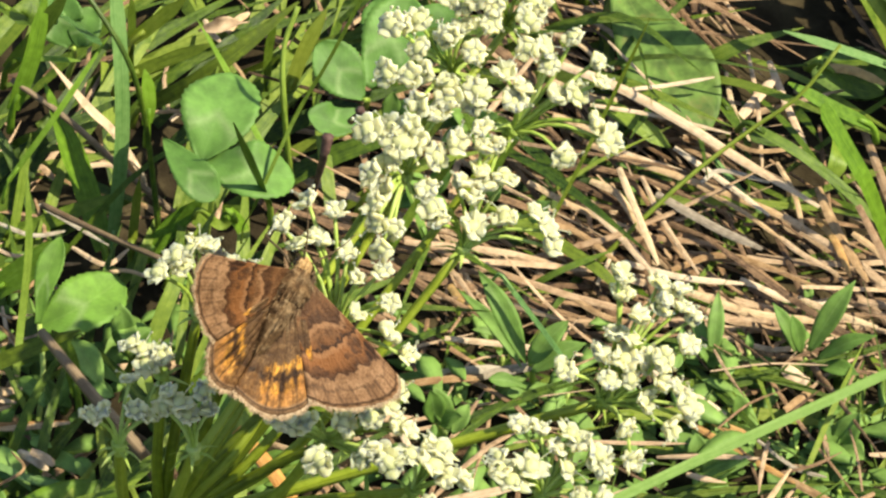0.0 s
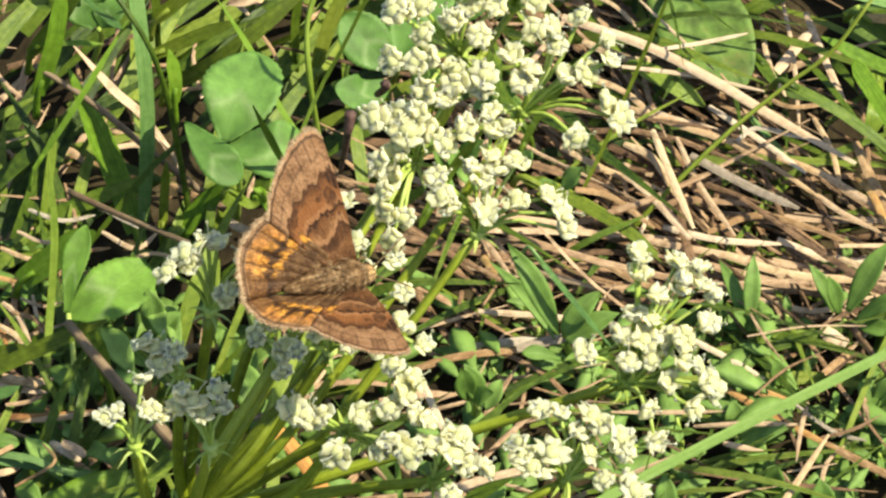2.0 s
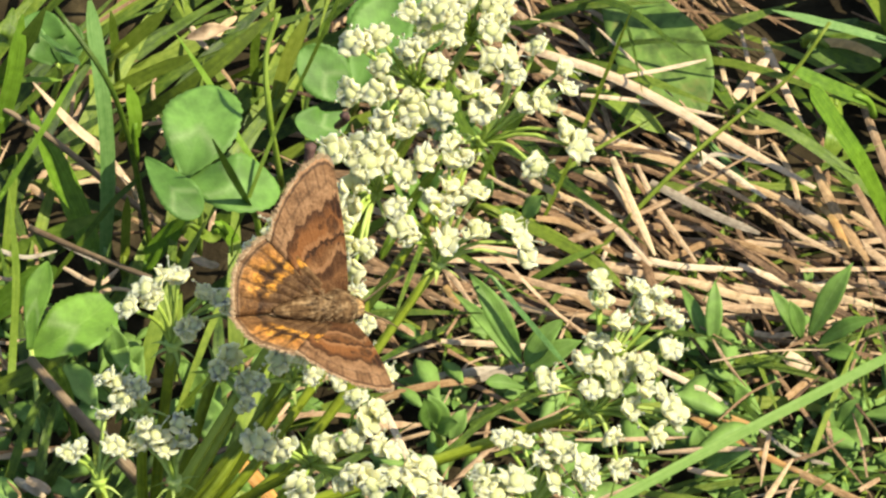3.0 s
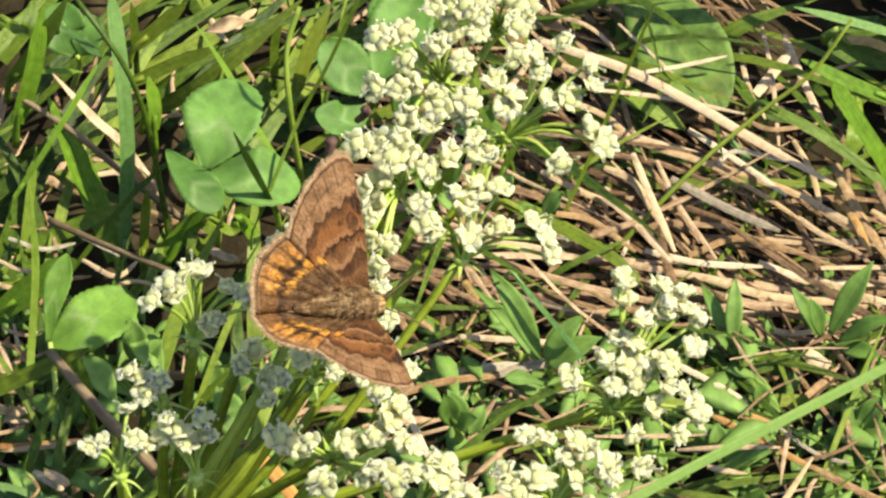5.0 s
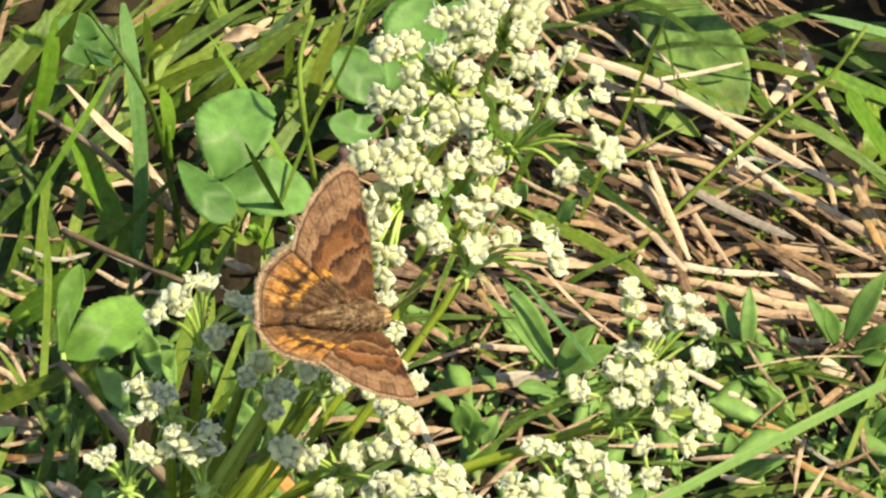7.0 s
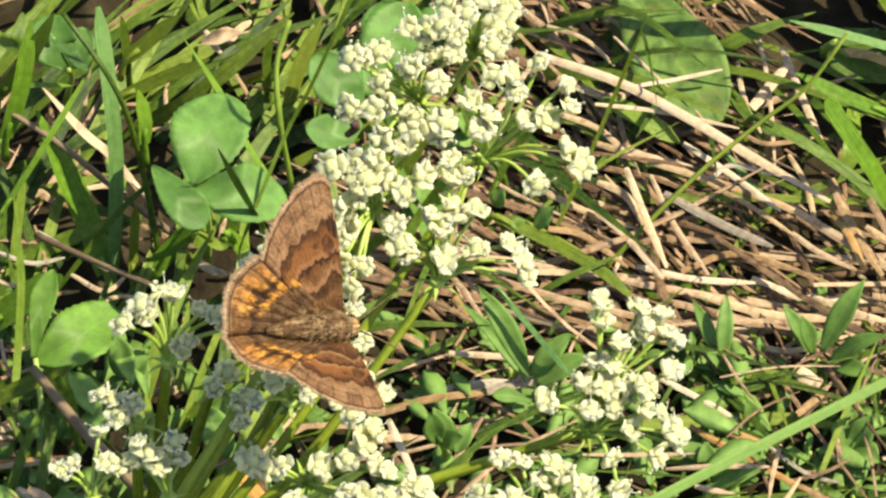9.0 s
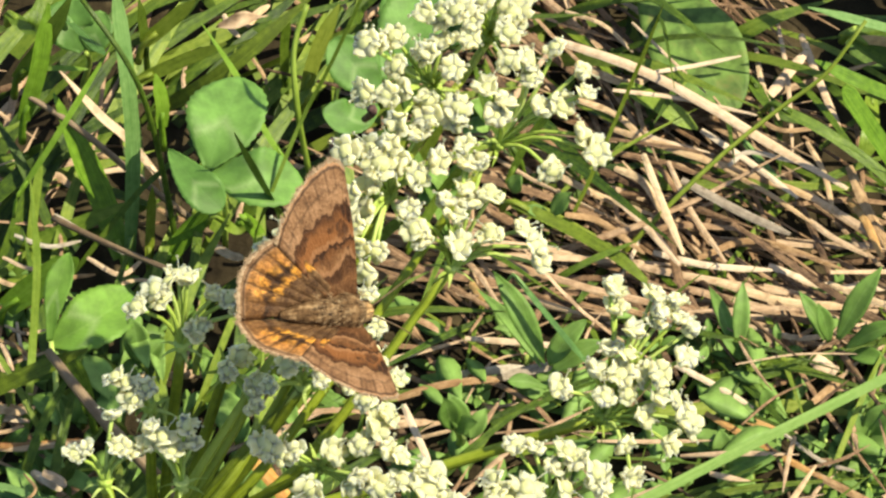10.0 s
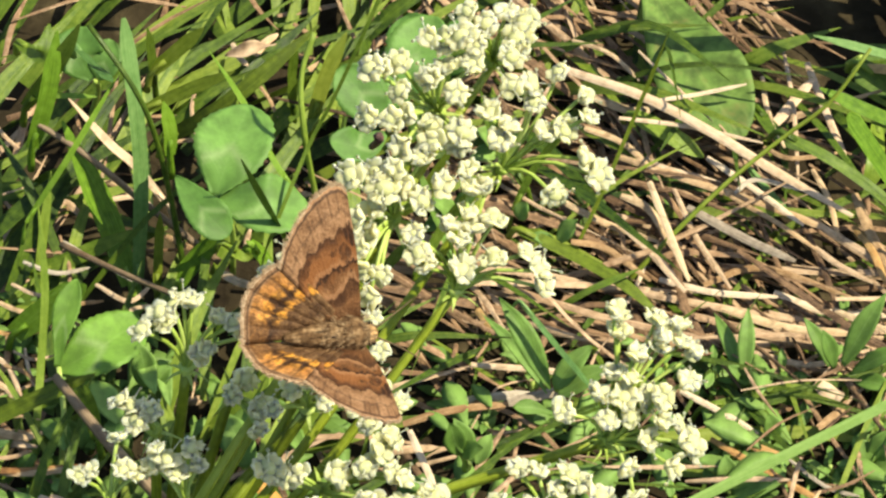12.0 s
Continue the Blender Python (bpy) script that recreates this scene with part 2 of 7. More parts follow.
def scale_tone(nt):
    """Fine scales and streaks along the wing, about 0.5 on average."""
    fine = grain(nt, 3600.0, 4)
    cloud = grain(nt, 520.0, 6)
    streak = grain(nt, 1.0, 3, "UV", (7.0, 55.0, 1.0))
    f = calc(nt, "ADD", calc(nt, "MULTIPLY", fine, 0.38), calc(nt, "MULTIPLY", cloud, 0.62))
    return calc(nt, "ADD", f, calc(nt, "MULTIPLY_ADD", streak, 0.22, -0.11))


def fade_to(nt, x, edge, width, sharp):
    """0 up to edge - width, rising to 1 at edge, then gone within sharp."""
    up = calc(nt, "DIVIDE", calc(nt, "SUBTRACT", calc(nt, "ADD", x, width), edge), width)
    down = calc(nt, "SUBTRACT", 1.0, calc(nt, "DIVIDE", calc(nt, "SUBTRACT", x, edge), sharp))
    both = calc(nt, "MULTIPLY", calc(nt, "MINIMUM", calc(nt, "MAXIMUM", up, 0.0), 1.0), calc(nt, "MINIMUM", calc(nt, "MAXIMUM", down, 0.0), 1.0))
    return both


def wavy(nt, v, centre, reach, rate, phase):
    """A line across the wing that swings as it goes from front to rear."""
    return calc(nt, "MULTIPLY_ADD", calc(nt, "SINE", calc(nt, "MULTIPLY_ADD", v, rate, phase)), reach, centre)


def forewing_material():
    """Brown scales: pinkish base, wavy cross lines, rust middle ending in a dark edge, grey-tan margin with vein ticks."""
    mat, nt, b = shader("forewing_scales", 0.6, 0.25)
    u, v, wu, wv = wing_coords(nt, 0.11)
    f = scale_tone(nt)
    col = ramp(nt, f, [(0.36, (0.078, 0.031, 0.012)), (0.5, (0.165, 0.070, 0.028)), (0.64, (0.27, 0.130, 0.058))])
    dark, pale, red = (0.026, 0.009, 0.004), (0.36, 0.185, 0.095), (0.215, 0.078, 0.024)
    patchy = ramp(nt, grain(nt, 7.0, 3, "UV"), [(0.35, (0.5, 0.5, 0.5)), (0.6, (1, 1, 1))])
    ragged = ramp(nt, grain(nt, 16.0, 3, "UV"), [(0.38, (0.45, 0.45, 0.45)), (0.56, (1, 1, 1))])
    line_a = calc(nt, "MULTIPLY_ADD", grain(nt, 6.0, 3, "UV"), 0.16, wavy(nt, wv, 0.205, 0.045, 7.0, 0.6))
    line_b = calc(nt, "MULTIPLY_ADD", grain(nt, 8.0, 3, "UV"), 0.14, wavy(nt, wv, 0.385, 0.030, 5.2, 2.3))
    line_c = calc(nt, "ADD", wavy(nt, wv, 0.700, 0.028, 8.5, 1.2), calc(nt, "MULTIPLY_ADD", grain(nt, 9.0, 3, "UV"), 0.11, calc(nt, "SUBTRACT", scallop(nt, wv, 5.0, 0.022), 0.055)))

    def lay(mask, power, colour):
        return blend(nt, calc(nt, "MULTIPLY", mask, power), col, colour)

    col = lay(soft_band(nt, wu, 0.02, 0.08, 0.06), 0.45, dark)
    col = lay(soft_band(nt, wu, 0.56, 0.14, 0.06), 0.75, red)
    col = lay(fade_to(nt, wu, line_a, 0.15, 0.012), 0.90, (0.042, 0.016, 0.007))
    col = lay(soft_band(nt, calc(nt, "SUBTRACT", wu, line_a), 0.034, 0.014, 0.02), 0.50, pale)
    col = lay(calc(nt, "MULTIPLY", fade_to(nt, wu, line_b, 0.11, 0.015), patchy), 0.85, (0.048, 0.020, 0.008))
    col = lay(soft_band(nt, calc(nt, "SUBTRACT", wu, line_b), 0.0, 0.010, 0.014), 0.90, dark)
    col = lay(soft_band(nt, calc(nt, "SUBTRACT", wu, line_b), 0.040, 0.014, 0.02), 0.35, pale)
    col = lay(fade_to(nt, wu, line_c, 0.13, 0.010), 0.92, (0.026, 0.009, 0.004))
    margin = ramp(nt, f, [(0.36, (0.125, 0.060, 0.029)), (0.5, (0.235, 0.122, 0.062)), (0.64, (0.35, 0.195, 0.108))])
    col = lay(soft_band(nt, calc(nt, "SUBTRACT", wu, line_c), 0.16, 0.155, 0.012), 0.88, margin)
    col = lay(soft_band(nt, calc(nt, "ADD", wu, scallop(nt, wv, 5.0, 0.03)), 0.845, 0.005, 0.02), 0.40, dark)
    for cu, cv, ru, rv, power in ((0.66, 0.08, 0.085, 0.20, 1.0), (0.53, 0.26, 0.070, 0.14, 0.8), (0.39, 0.20, 0.020, 0.032, 0.95), (0.66, 0.80, 0.05, 0.09, 0.7), (0.20, 0.55, 0.05, 0.16, 0.5), (0.56, 0.45, 0.03, 0.06, 0.7)):
        col = lay(calc(nt, "MULTIPLY", spot(nt, wu, wv, cu, cv, ru, rv), ragged), power, dark)
    veins = calc(nt, "POWER", calc(nt, "MULTIPLY_ADD", calc(nt, "SINE", calc(nt, "MULTIPLY", v, 56.0)), 0.5, 0.5), 10.0)
    outer = calc(nt, "MULTIPLY", calc(nt, "MULTIPLY", soft_band(nt, wu, 0.88, 0.06, 0.05), patchy), 0.55)
    col = lay(veins, calc(nt, "ADD", outer, 0.02), dark)
    col = lay(soft_band(nt, u, 0.962, 0.006, 0.012), 0.75, dark)
    col = lay(soft_band(nt, u, 1.0, 0.018, 0.01), 0.6, pale)
    nt.links.new(col, b.inputs["Base Color"])
    bump(nt, b, calc(nt, "ADD", f, calc(nt, "MULTIPLY", veins, 0.06)), 0.8, 0.0004)
    thin(nt, b, col, 0.08)
    return mat


def hindwing_material():
    """Dark hairy base, an orange field cut by a black zigzag and dark veins, brown margin."""
    mat, nt, b = shader("hindwing_scales", 0.6, 0.25)
    u, v, wu, wv = wing_coords(nt, 0.07)
    f = scale_tone(nt)
    col = ramp(nt, f, [(0.36, (0.038, 0.017, 0.008)), (0.52, (0.105, 0.052, 0.023)), (0.66, (0.22, 0.125, 0.058))])
    black = (0.020, 0.008, 0.004)
    ribs = calc(nt, "ABSOLUTE", calc(nt, "SINE", calc(nt, "MULTIPLY", calc(nt, "ADD", wv, 0.04), 18.0)))
    uneven = calc(nt, "MULTIPLY", calc(nt, "SUBTRACT", grain(nt, 9.0, 1, "UV", (0.2, 1.0, 1.0)), 0.5), 0.10)
    shift = calc(nt, "ADD", calc(nt, "ADD", wu, uneven), calc(nt, "MULTIPLY", ribs, -0.035))
    orange = ramp(nt, f, [(0.36, (0.48, 0.185, 0.028)), (0.6, (0.74, 0.35, 0.062))])
    tan = ramp(nt, f, [(0.36, (0.32, 0.125, 0.032)), (0.62, (0.62, 0.285, 0.085))])
    open_cell = calc(nt, "MINIMUM", calc(nt, "MULTIPLY", ribs, 1.6), 1.0)
    some = ramp(nt, grain(nt, 4.2, 2, "UV", (0.4, 1.8, 1.0)), [(0.40, (0.15, 0.15, 0.15)), (0.50, (1, 1, 1))])

    front = calc(nt, "MINIMUM", calc(nt, "MAXIMUM", calc(nt, "MULTIPLY", calc(nt, "SUBTRACT", 0.80, wv), 8.0), 0.0), 1.0)
    open_cell = calc(nt, "MULTIPLY", open_cell, front)

    def lay(mask, power, colour):
        return blend(nt, calc(nt, "MULTIPLY", mask, power), col, colour)

    col = lay(calc(nt, "MULTIPLY", soft_band(nt, shift, 0.775, 0.115, 0.04), calc(nt, "MULTIPLY_ADD", open_cell, 0.75, 0.2)), 0.95, tan)
    col = lay(calc(nt, "MULTIPLY", soft_band(nt, shift, 0.705, 0.036, 0.03), calc(nt, "MULTIPLY", open_cell, calc(nt, "POWER", some, 2.0))), 0.9, orange)
    col = lay(calc(nt, "MULTIPLY", calc(nt, "MULTIPLY", soft_band(nt, shift, 0.540, 0.045, 0.03), open_cell), 1.0), 1.0, orange)
    zigzag = calc(nt, "ADD", wu, scallop(nt, wv, 5.7, -0.075))
    col = lay(calc(nt, "MULTIPLY", soft_band(nt, zigzag, 0.580, 0.022, 0.035), some), 0.88, black)
    col = lay(calc(nt, "MULTIPLY", spot(nt, wu, wv, 0.67, 0.42, 0.12, 0.17), calc(nt, "SUBTRACT", 1.35, ribs)), 1.0, black)
    ragged = ramp(nt, grain(nt, 13.0, 4, "UV", (1.0, 1.4, 1.0)), [(0.46, (0, 0, 0)), (0.58, (1, 1, 1))])
    col = lay(calc(nt, "MULTIPLY", ragged, soft_band(nt, wu, 0.70, 0.22, 0.05)), 0.6, (0.07, 0.030, 0.012))
    rim = ramp(nt, f, [(0.38, (0.15, 0.072, 0.034)), (0.6, (0.32, 0.185, 0.10))])
    col = lay(soft_band(nt, u, 0.965, 0.035, 0.025), 0.9, rim)
    col = lay(soft_band(nt, u, 0.945, 0.007, 0.012), 0.7, (0.03, 0.014, 0.008))
    nt.links.new(col, b.inputs["Base Color"])
    bump(nt, b, calc(nt, "ADD", f, calc(nt, "MULTIPLY", ribs, 0.4)), 0.8, 0.0004)
    thin(nt, b, col, 0.08)
    return mat


FRINGE = plain("wing_fringe", [(0.3, (0.24, 0.15, 0.085)), (0.6, (0.44, 0.31, 0.20)), (0.8, (0.60, 0.47, 0.33))], 2600.0, 0.8)
HAIR = plain("moth_grey_hair", [(0.3, (0.055, 0.030, 0.014)), (0.55, (0.17, 0.105, 0.055)), (0.75, (0.36, 0.25, 0.14))], 2200.0, 0.8)
FOREWING = forewing_material()
HINDWING = hindwing_material()

# ---- mesh helpers; lengths in millimetres ----
MM = 0.001
UP = Vector((0.0, -0.35, 1.0)).normalized()


def build(name, verts, faces, mats, uvs=None, slots=None, smooth=True):
    me = bpy.data.meshes.new(name)
    me.from_pydata([(x * MM, y * MM, z * MM) for x, y, z in verts], [], faces)
    for m in mats if isinstance(mats, (list, tuple)) else [mats]:
        me.materials.append(m)
    if uvs:
        layer = me.uv_layers.new(name="UVMap")
        flat = np.array(uvs, dtype=np.float32)[[l.vertex_index for l in me.loops]].ravel()
        layer.data.foreach_set("uv", flat)
    if slots:
        me.polygons.foreach_set("material_index", slots)
    if smooth:
        me.polygons.foreach_set("use_smooth", [True] * len(me.polygons))
    me.update()
    return me


def part(name, mesh, parent=None, at=(0, 0, 0), label=""):
    """Links a mesh as one object, under a thing or a part if given; at is in the parent's space."""
    ob = new(name, mesh)
    ob.location = Vector(at) * MM
    ob.parent = parent
    return tagged(ob, label=label)


def thing(name, at, label, category, group="", kind=""):
    """An Empty at the base of a thing made of parts."""
    ob = new(name)
    ob.empty_display_size = 0.002
    ob.location = Vector(at) * MM
    return tagged(ob, label, category, group, kind)


def spline(pts, n):
    """A smooth curve through pts, at n + 1 even steps of its parameter."""
    p = [Vector(q) for q in pts]
    if len(p) == 2:
        return [p[0].lerp(p[1], i / n) for i in range(n + 1)]
    p = [p[0] * 2 - p[1]] + p + [p[-1] * 2 - p[-2]]
    out, spans = [], len(p) - 3
    for i in range(n + 1):
        s = min(i / n * spans, spans - 1e-6)
        k = int(s)
        t = s - k
        a, b, c, d = p[k:k + 4]
        out.append(0.5 * (b * 2 + (c - a) * t + (a * 2 - b * 5 + c * 4 - d) * t * t + (b * 3 - a - c * 3 + d) * t ** 3))
    return out


def frames_along(c, hint):
    """Tangent, side and normal at each point of a curve."""
    out = []
    for i in range(len(c)):
        t = (c[min(i + 1, len(c) - 1)] - c[max(i - 1, 0)]).normalized()
        s = t.cross(hint)
        s = s.normalized() if s.length > 1e-4 else t.orthogonal().normalized()
        out.append((t, s, s.cross(t).normalized()))
    return out


def tube_data(pts, r0, r1, n=8, seg=7, wob=0.0):
    c = spline(pts, n)
    verts, faces, uvs = [], [], []
    for i, (p, (t, s, m)) in enumerate(zip(c, frames_along(c, Vector((0.31, 0.22, 0.92))))):
        r = r0 + (r1 - r0) * i / n
        for k in range(seg):
            a = 2 * math.pi * k / seg
            rr = r * (1 + wob * (1 if k % 2 else -1))
            verts.append(p + (s * math.cos(a) + m * math.sin(a)) * rr)
            uvs.append((i / n, k / seg))
    for i in range(n):
        for k in range(seg):
            faces.append((i * seg + k, i * seg + (k + 1) % seg, (i + 1) * seg + (k + 1) % seg, (i + 1) * seg + k))
    faces += [tuple(range(seg))[::-1], tuple(range(n * seg, n * seg + seg))]
    return verts, faces, uvs


def tube(name, pts, r0, r1, mat, n=8, seg=7, wob=0.0):
    v, f, u = tube_data(pts, r0, r1, n, seg, wob)
    return build(name, v, f, mat, u)


def blade_data(pts, width, fold=0.25, thick=0.09, n=12, hint=UP, taper=0.45, blunt=0.15, twist=0.0):
    """A folded blade of grass that narrows to its last point."""
    c = spline(pts, n)
    verts, faces, uvs = [], [], []
    for i, (p, (t, s, m)) in enumerate(zip(c, frames_along(c, hint))):
        u = i / n
        w = 0.5 * width * min(1.0, (1.0 - u + blunt * 0.5) / taper) ** 0.8 * (0.75 + 0.25 * min(1.0, u * 5))
        if twist:
            a = twist * (u - 0.5)
            s, m = s * math.cos(a) + m * math.sin(a), m * math.cos(a) - s * math.sin(a)
        f = fold * w
        top, low = p - m * (f - thick), p - m * (f + thick)
        verts += [p - s * w, top, p + s * w, p + s * w, low, p - s * w]
        uvs += [(u, 0), (u, 0.5), (u, 1), (u, 1), (u, 0.5), (u, 0)]
    for i in range(n):
        for k in (0, 1, 3, 4):
            faces.append((i * 6 + k, i * 6 + k + 1, i * 6 + 7 + k, i * 6 + 6 + k))
    return verts, faces, uvs


PROFILES = {
    "ovate": lambda u: math.sin(math.pi * min(1, u ** 0.75 * 0.98 + 0.02)) ** 0.8,
    "obovate": lambda u: math.sin(math.pi * min(1, u ** 1.35 * 0.97 + 0.015)) ** 0.62,
    "round": lambda u: max(0.0, 1 - (2 * u - 1) ** 2 * 0.995) ** 0.5,
    "lance": lambda u: math.sin(math.pi * min(1, u ** 0.9 * 0.985 + 0.01)) ** 1.1 + 0.05 * (1 - u),
    "spoon": lambda u: 0.22 * (1 - u) + math.sin(math.pi * min(1, u ** 1.8 * 0.98 + 0.005)) ** 0.8 * 0.95,
}


def leaf(name, pts, width, mat, shape="ovate", cup=0.12, fold=0.1, hint=UP, n=12, m=8, wave=0.04, thick=0.14, teeth=0.0):
    """A leaf with an upper and an under side, a folded midrib and a slightly wavy edge."""
    c = spline(pts, n)
    fr = frames_along(c, hint)
    prof = PROFILES[shape]
    phase = random.uniform(0, 6.28)
    verts, faces, uvs = [], [], []
    for side in (0, 1):
        for i in range(n + 1):
            u = i / n
            t, s, nn = fr[i]
            w = 0.5 * width * prof(u) * (1 + teeth * (1 if i % 2 else -1))
            for k in range(m + 1):
                q = 2 * k / m - 1
                lift = w * (cup * q * q + fold * abs(q)) + width * wave * math.sin(u * 9 + phase + q * 2.2) * abs(q)
                thin_edge = thick * (1 - 0.8 * abs(q))
                verts.append(c[i] + s * (q * w) + nn * (lift - side * thin_edge))
                uvs.append((u, (q + 1) / 2))
    row, off = m + 1, (n + 1) * (m + 1)
    for i in range(n):
        for k in range(m):
            a = i * row + k
            faces.append((a, a + 1, a + row + 1, a + row))
            faces.append((off + a, off + a + row, off + a + row + 1, off + a + 1))
        a = i * row
        faces.append((a, a + row, off + a + row, off + a))
        a += m
        faces.append((a, off + a, off + a + row, a + row))
    for k in range(m):
        faces.append((k, off + k, off + k + 1, k + 1))
        a = n * row + k
        faces.append((a, a + 1, off + a + 1, off + a))
    return build(name, verts, faces, mat, uvs)


def local(pts):
    """Points taken from the first one."""
    o = Vector(pts[0])
    return [Vector(p) - o for p in pts]


# ---- the ground ----
def ground_height(x, y):
    h = noise.noise((x * 0.018, y * 0.018, 0.3)) * 3.0 + noise.noise((x * 0.09, y * 0.09, 4.0)) * 1.6 + noise.noise((x * 0.35, y * 0.35, 9.0)) * 0.7
    return -15.0 + h * max(0.0, 1 - max(abs(x), abs(y)) / 900)


def make_ground():
    xs = sorted({round(v, 1) for v in np.arange(-150, 150.1, 2.5)} | {s * d for s in (-1, 1) for d in (170, 220, 320, 600, 1500, 6000, 40000, 400000)})
    n = len(xs)
    verts = [(x, y, ground_height(x, y)) for y in xs for x in xs]
    faces = [(j * n + i, j * n + i + 1, j * n + n + i + 1, j * n + n + i) for j in range(n - 1) for i in range(n - 1)]
    ob = part("ground", build("ground", verts, faces, SOIL))
    tagged(ob, "dark crumbly soil under straw and grass", "ground", kind="structure")


make_ground()


def join(chunks):
    verts, faces, uvs = [], [], []
    for v, f, u in chunks:
        o = len(verts)
        verts += v
        faces += [tuple(i + o for i in q) for q in f]
        uvs += u
    return verts, faces, uvs


# ---- litter and undergrowth ----
def straw_litter(name, count, box, z, heading, spread, length, width, mat, label, seed, keep=None):
    """Loose dead straws lying across one another."""
    rng = random.Random(seed)
    chunks = []
    while len(chunks) < count:
        x, y = rng.uniform(box[0], box[1]), rng.uniform(box[2], box[3])
        if keep and rng.random() > keep(x, y):
            continue
        a = radians(rng.gauss(heading(x, y), spread))
        l, w = rng.uniform(*length), rng.uniform(*width)
        zz = rng.uniform(*z)
        tilt, bow = rng.gauss(0, 0.10) * l, rng.gauss(0, 0.06) * l
        d, q = Vector((math.cos(a), math.sin(a), 0)), Vector((-math.sin(a), math.cos(a), 0))
        p = Vector((x, y, zz))
        pts = [p - d * l / 2 - Vector((0, 0, tilt)), p + q * bow + Vector((0, 0, abs(bow) * 0.5)), p + d * l / 2 + Vector((0, 0, tilt))]
        chunks.append(blade_data(pts, w, rng.uniform(-0.6, -0.15), 0.06, 6, (0, rng.uniform(-1, 0.4), 1), 0.45, 0.12, rng.gauss(0, 1.0)))
    v, f, u = join(chunks)
    tagged(part(name, build(name, v, f, mat, u)), label, "straw litter" if "straw" in name else "grass", kind="stuff")


def grass_undergrowth(name, count, box, heading, spread, length, width, mat, label, seed, base=(-14, -9), rise=(0.2, 0.7), keep=None):
    """Short blades that lean out of the soil."""
    rng = random.Random(seed)
    chunks = []
    while len(chunks) < count:
        x, y = rng.uniform(box[0], box[1]), rng.uniform(box[2], box[3])
        if keep and rng.random() > keep(x, y):
            continue
        a = radians(rng.gauss(heading, spread))
        l, w = rng.uniform(*length), rng.uniform(*width)
        up = rng.uniform(*rise)
        d = Vector((math.cos(a), math.sin(a), 0))
        p = Vector((x, y, rng.uniform(*base)))
        pts = [p, p + d * l * 0.45 + Vector((0, 0, up * l * 0.6)), p + d * l * 0.95 + Vector((0, 0, up * l * 0.75))]
        chunks.append(blade_data(pts, w, rng.uniform(0.05, 0.25), 0.06, 7, (0.35, -0.5, 0.8), 0.5, 0.02, rng.gauss(0, 1.2)))
    v, f, u = join(chunks)
    tagged(part(name, build(name, v, f, mat, u)), label, "grass", kind="stuff")


def tiny_leaves(name, count, box, z, size, mat, label, seed, keep=None):
    """Low carpet of small leaves too many to count."""
    rng = random.Random(seed)
    chunks = []
    while len(chunks) < count:
        x, y = rng.uniform(box[0], box[1]), rng.uniform(box[2], box[3])
        if keep and rng.random() > keep(x, y):
            continue
        a, l = rng.uniform(0, 6.28), rng.uniform(*size)
        d = Vector((math.cos(a), math.sin(a), rng.uniform(-0.1, 0.5)))
        p = Vector((x, y, rng.uniform(*z)))
        v, f, u = [], [], []
        c = [p + d * l * t - Vector((0, 0, 0.25 * l * t * t)) for t in (0, 0.15, 0.35, 0.55, 0.75, 0.9, 1.0)]
        for (q, (t, s, m)), w in zip(zip(c, frames_along(c, UP)), (0.03, 0.08, 0.15, 0.19, 0.15, 0.08, 0.01)):
            v += [q - s * w * l + m * w * l * 0.3, q, q + s * w * l + m * w * l * 0.3, q - m * 0.12]
            u += [(0, 0), (0, 0.5), (0, 1), (0, 0.5)]
        for i in range(6):
            for k in range(4):
                f.append((i * 4 + k, i * 4 + (k + 1) % 4, i * 4 + 4 + (k + 1) % 4, i * 4 + 4 + k))
        chunks.append((v, f, u))
    v, f, u = join(chunks)
    tagged(part(name, build(name, v, f, mat, u)), label, "low plants", kind="stuff")


# ---- single blades, straws and leaves ----
def grass_blade(pts, width, mat, label, fold=0.12, hint=Vector((0.45, -0.5, 0.75)), twist=0.0, taper=0.3):
    """A shoot of grass: its long blade and the sheath at its foot."""
    ob = thing("grass_shoot", pts[0], label, "grass", "grass shoots")
    c = local(pts)
    v, f, u = blade_data(c, width, fold, 0.08, 16, hint, taper, 0.05, twist)
    part("blade", build("blade", v, f, mat, u), ob)
    d = (c[1] - c[0]).normalized()
    part("sheath", tube("sheath", [c[0] - d * 1.5 - Vector((0, 0, 2.5)), c[0] - d * 0.3, c[0] + d * 2.5], min(0.55, width * 0.3), min(0.4, width * 0.24), mat, 5, 6), ob)
    return ob


def straw(pts, width, mat, label, fold=-0.4, twist=0.3):
    v, f, u = blade_data(local(pts), width * 0.85, fold, 0.1, 14, UP, 0.3, 0.2, twist)
    ob = part("dry_straw", build("dry_straw", v, f, mat, u), at=pts[0])
    return tagged(ob, label, "straw", "dry straws")


def stalk(pts, r0, r1, mat, label, name="grass_stalk", category="grass"):
    ob = part(name, tube(name, local(pts), r0, r1, mat, 14, 6), at=pts[0])
    return tagged(ob, label, category)


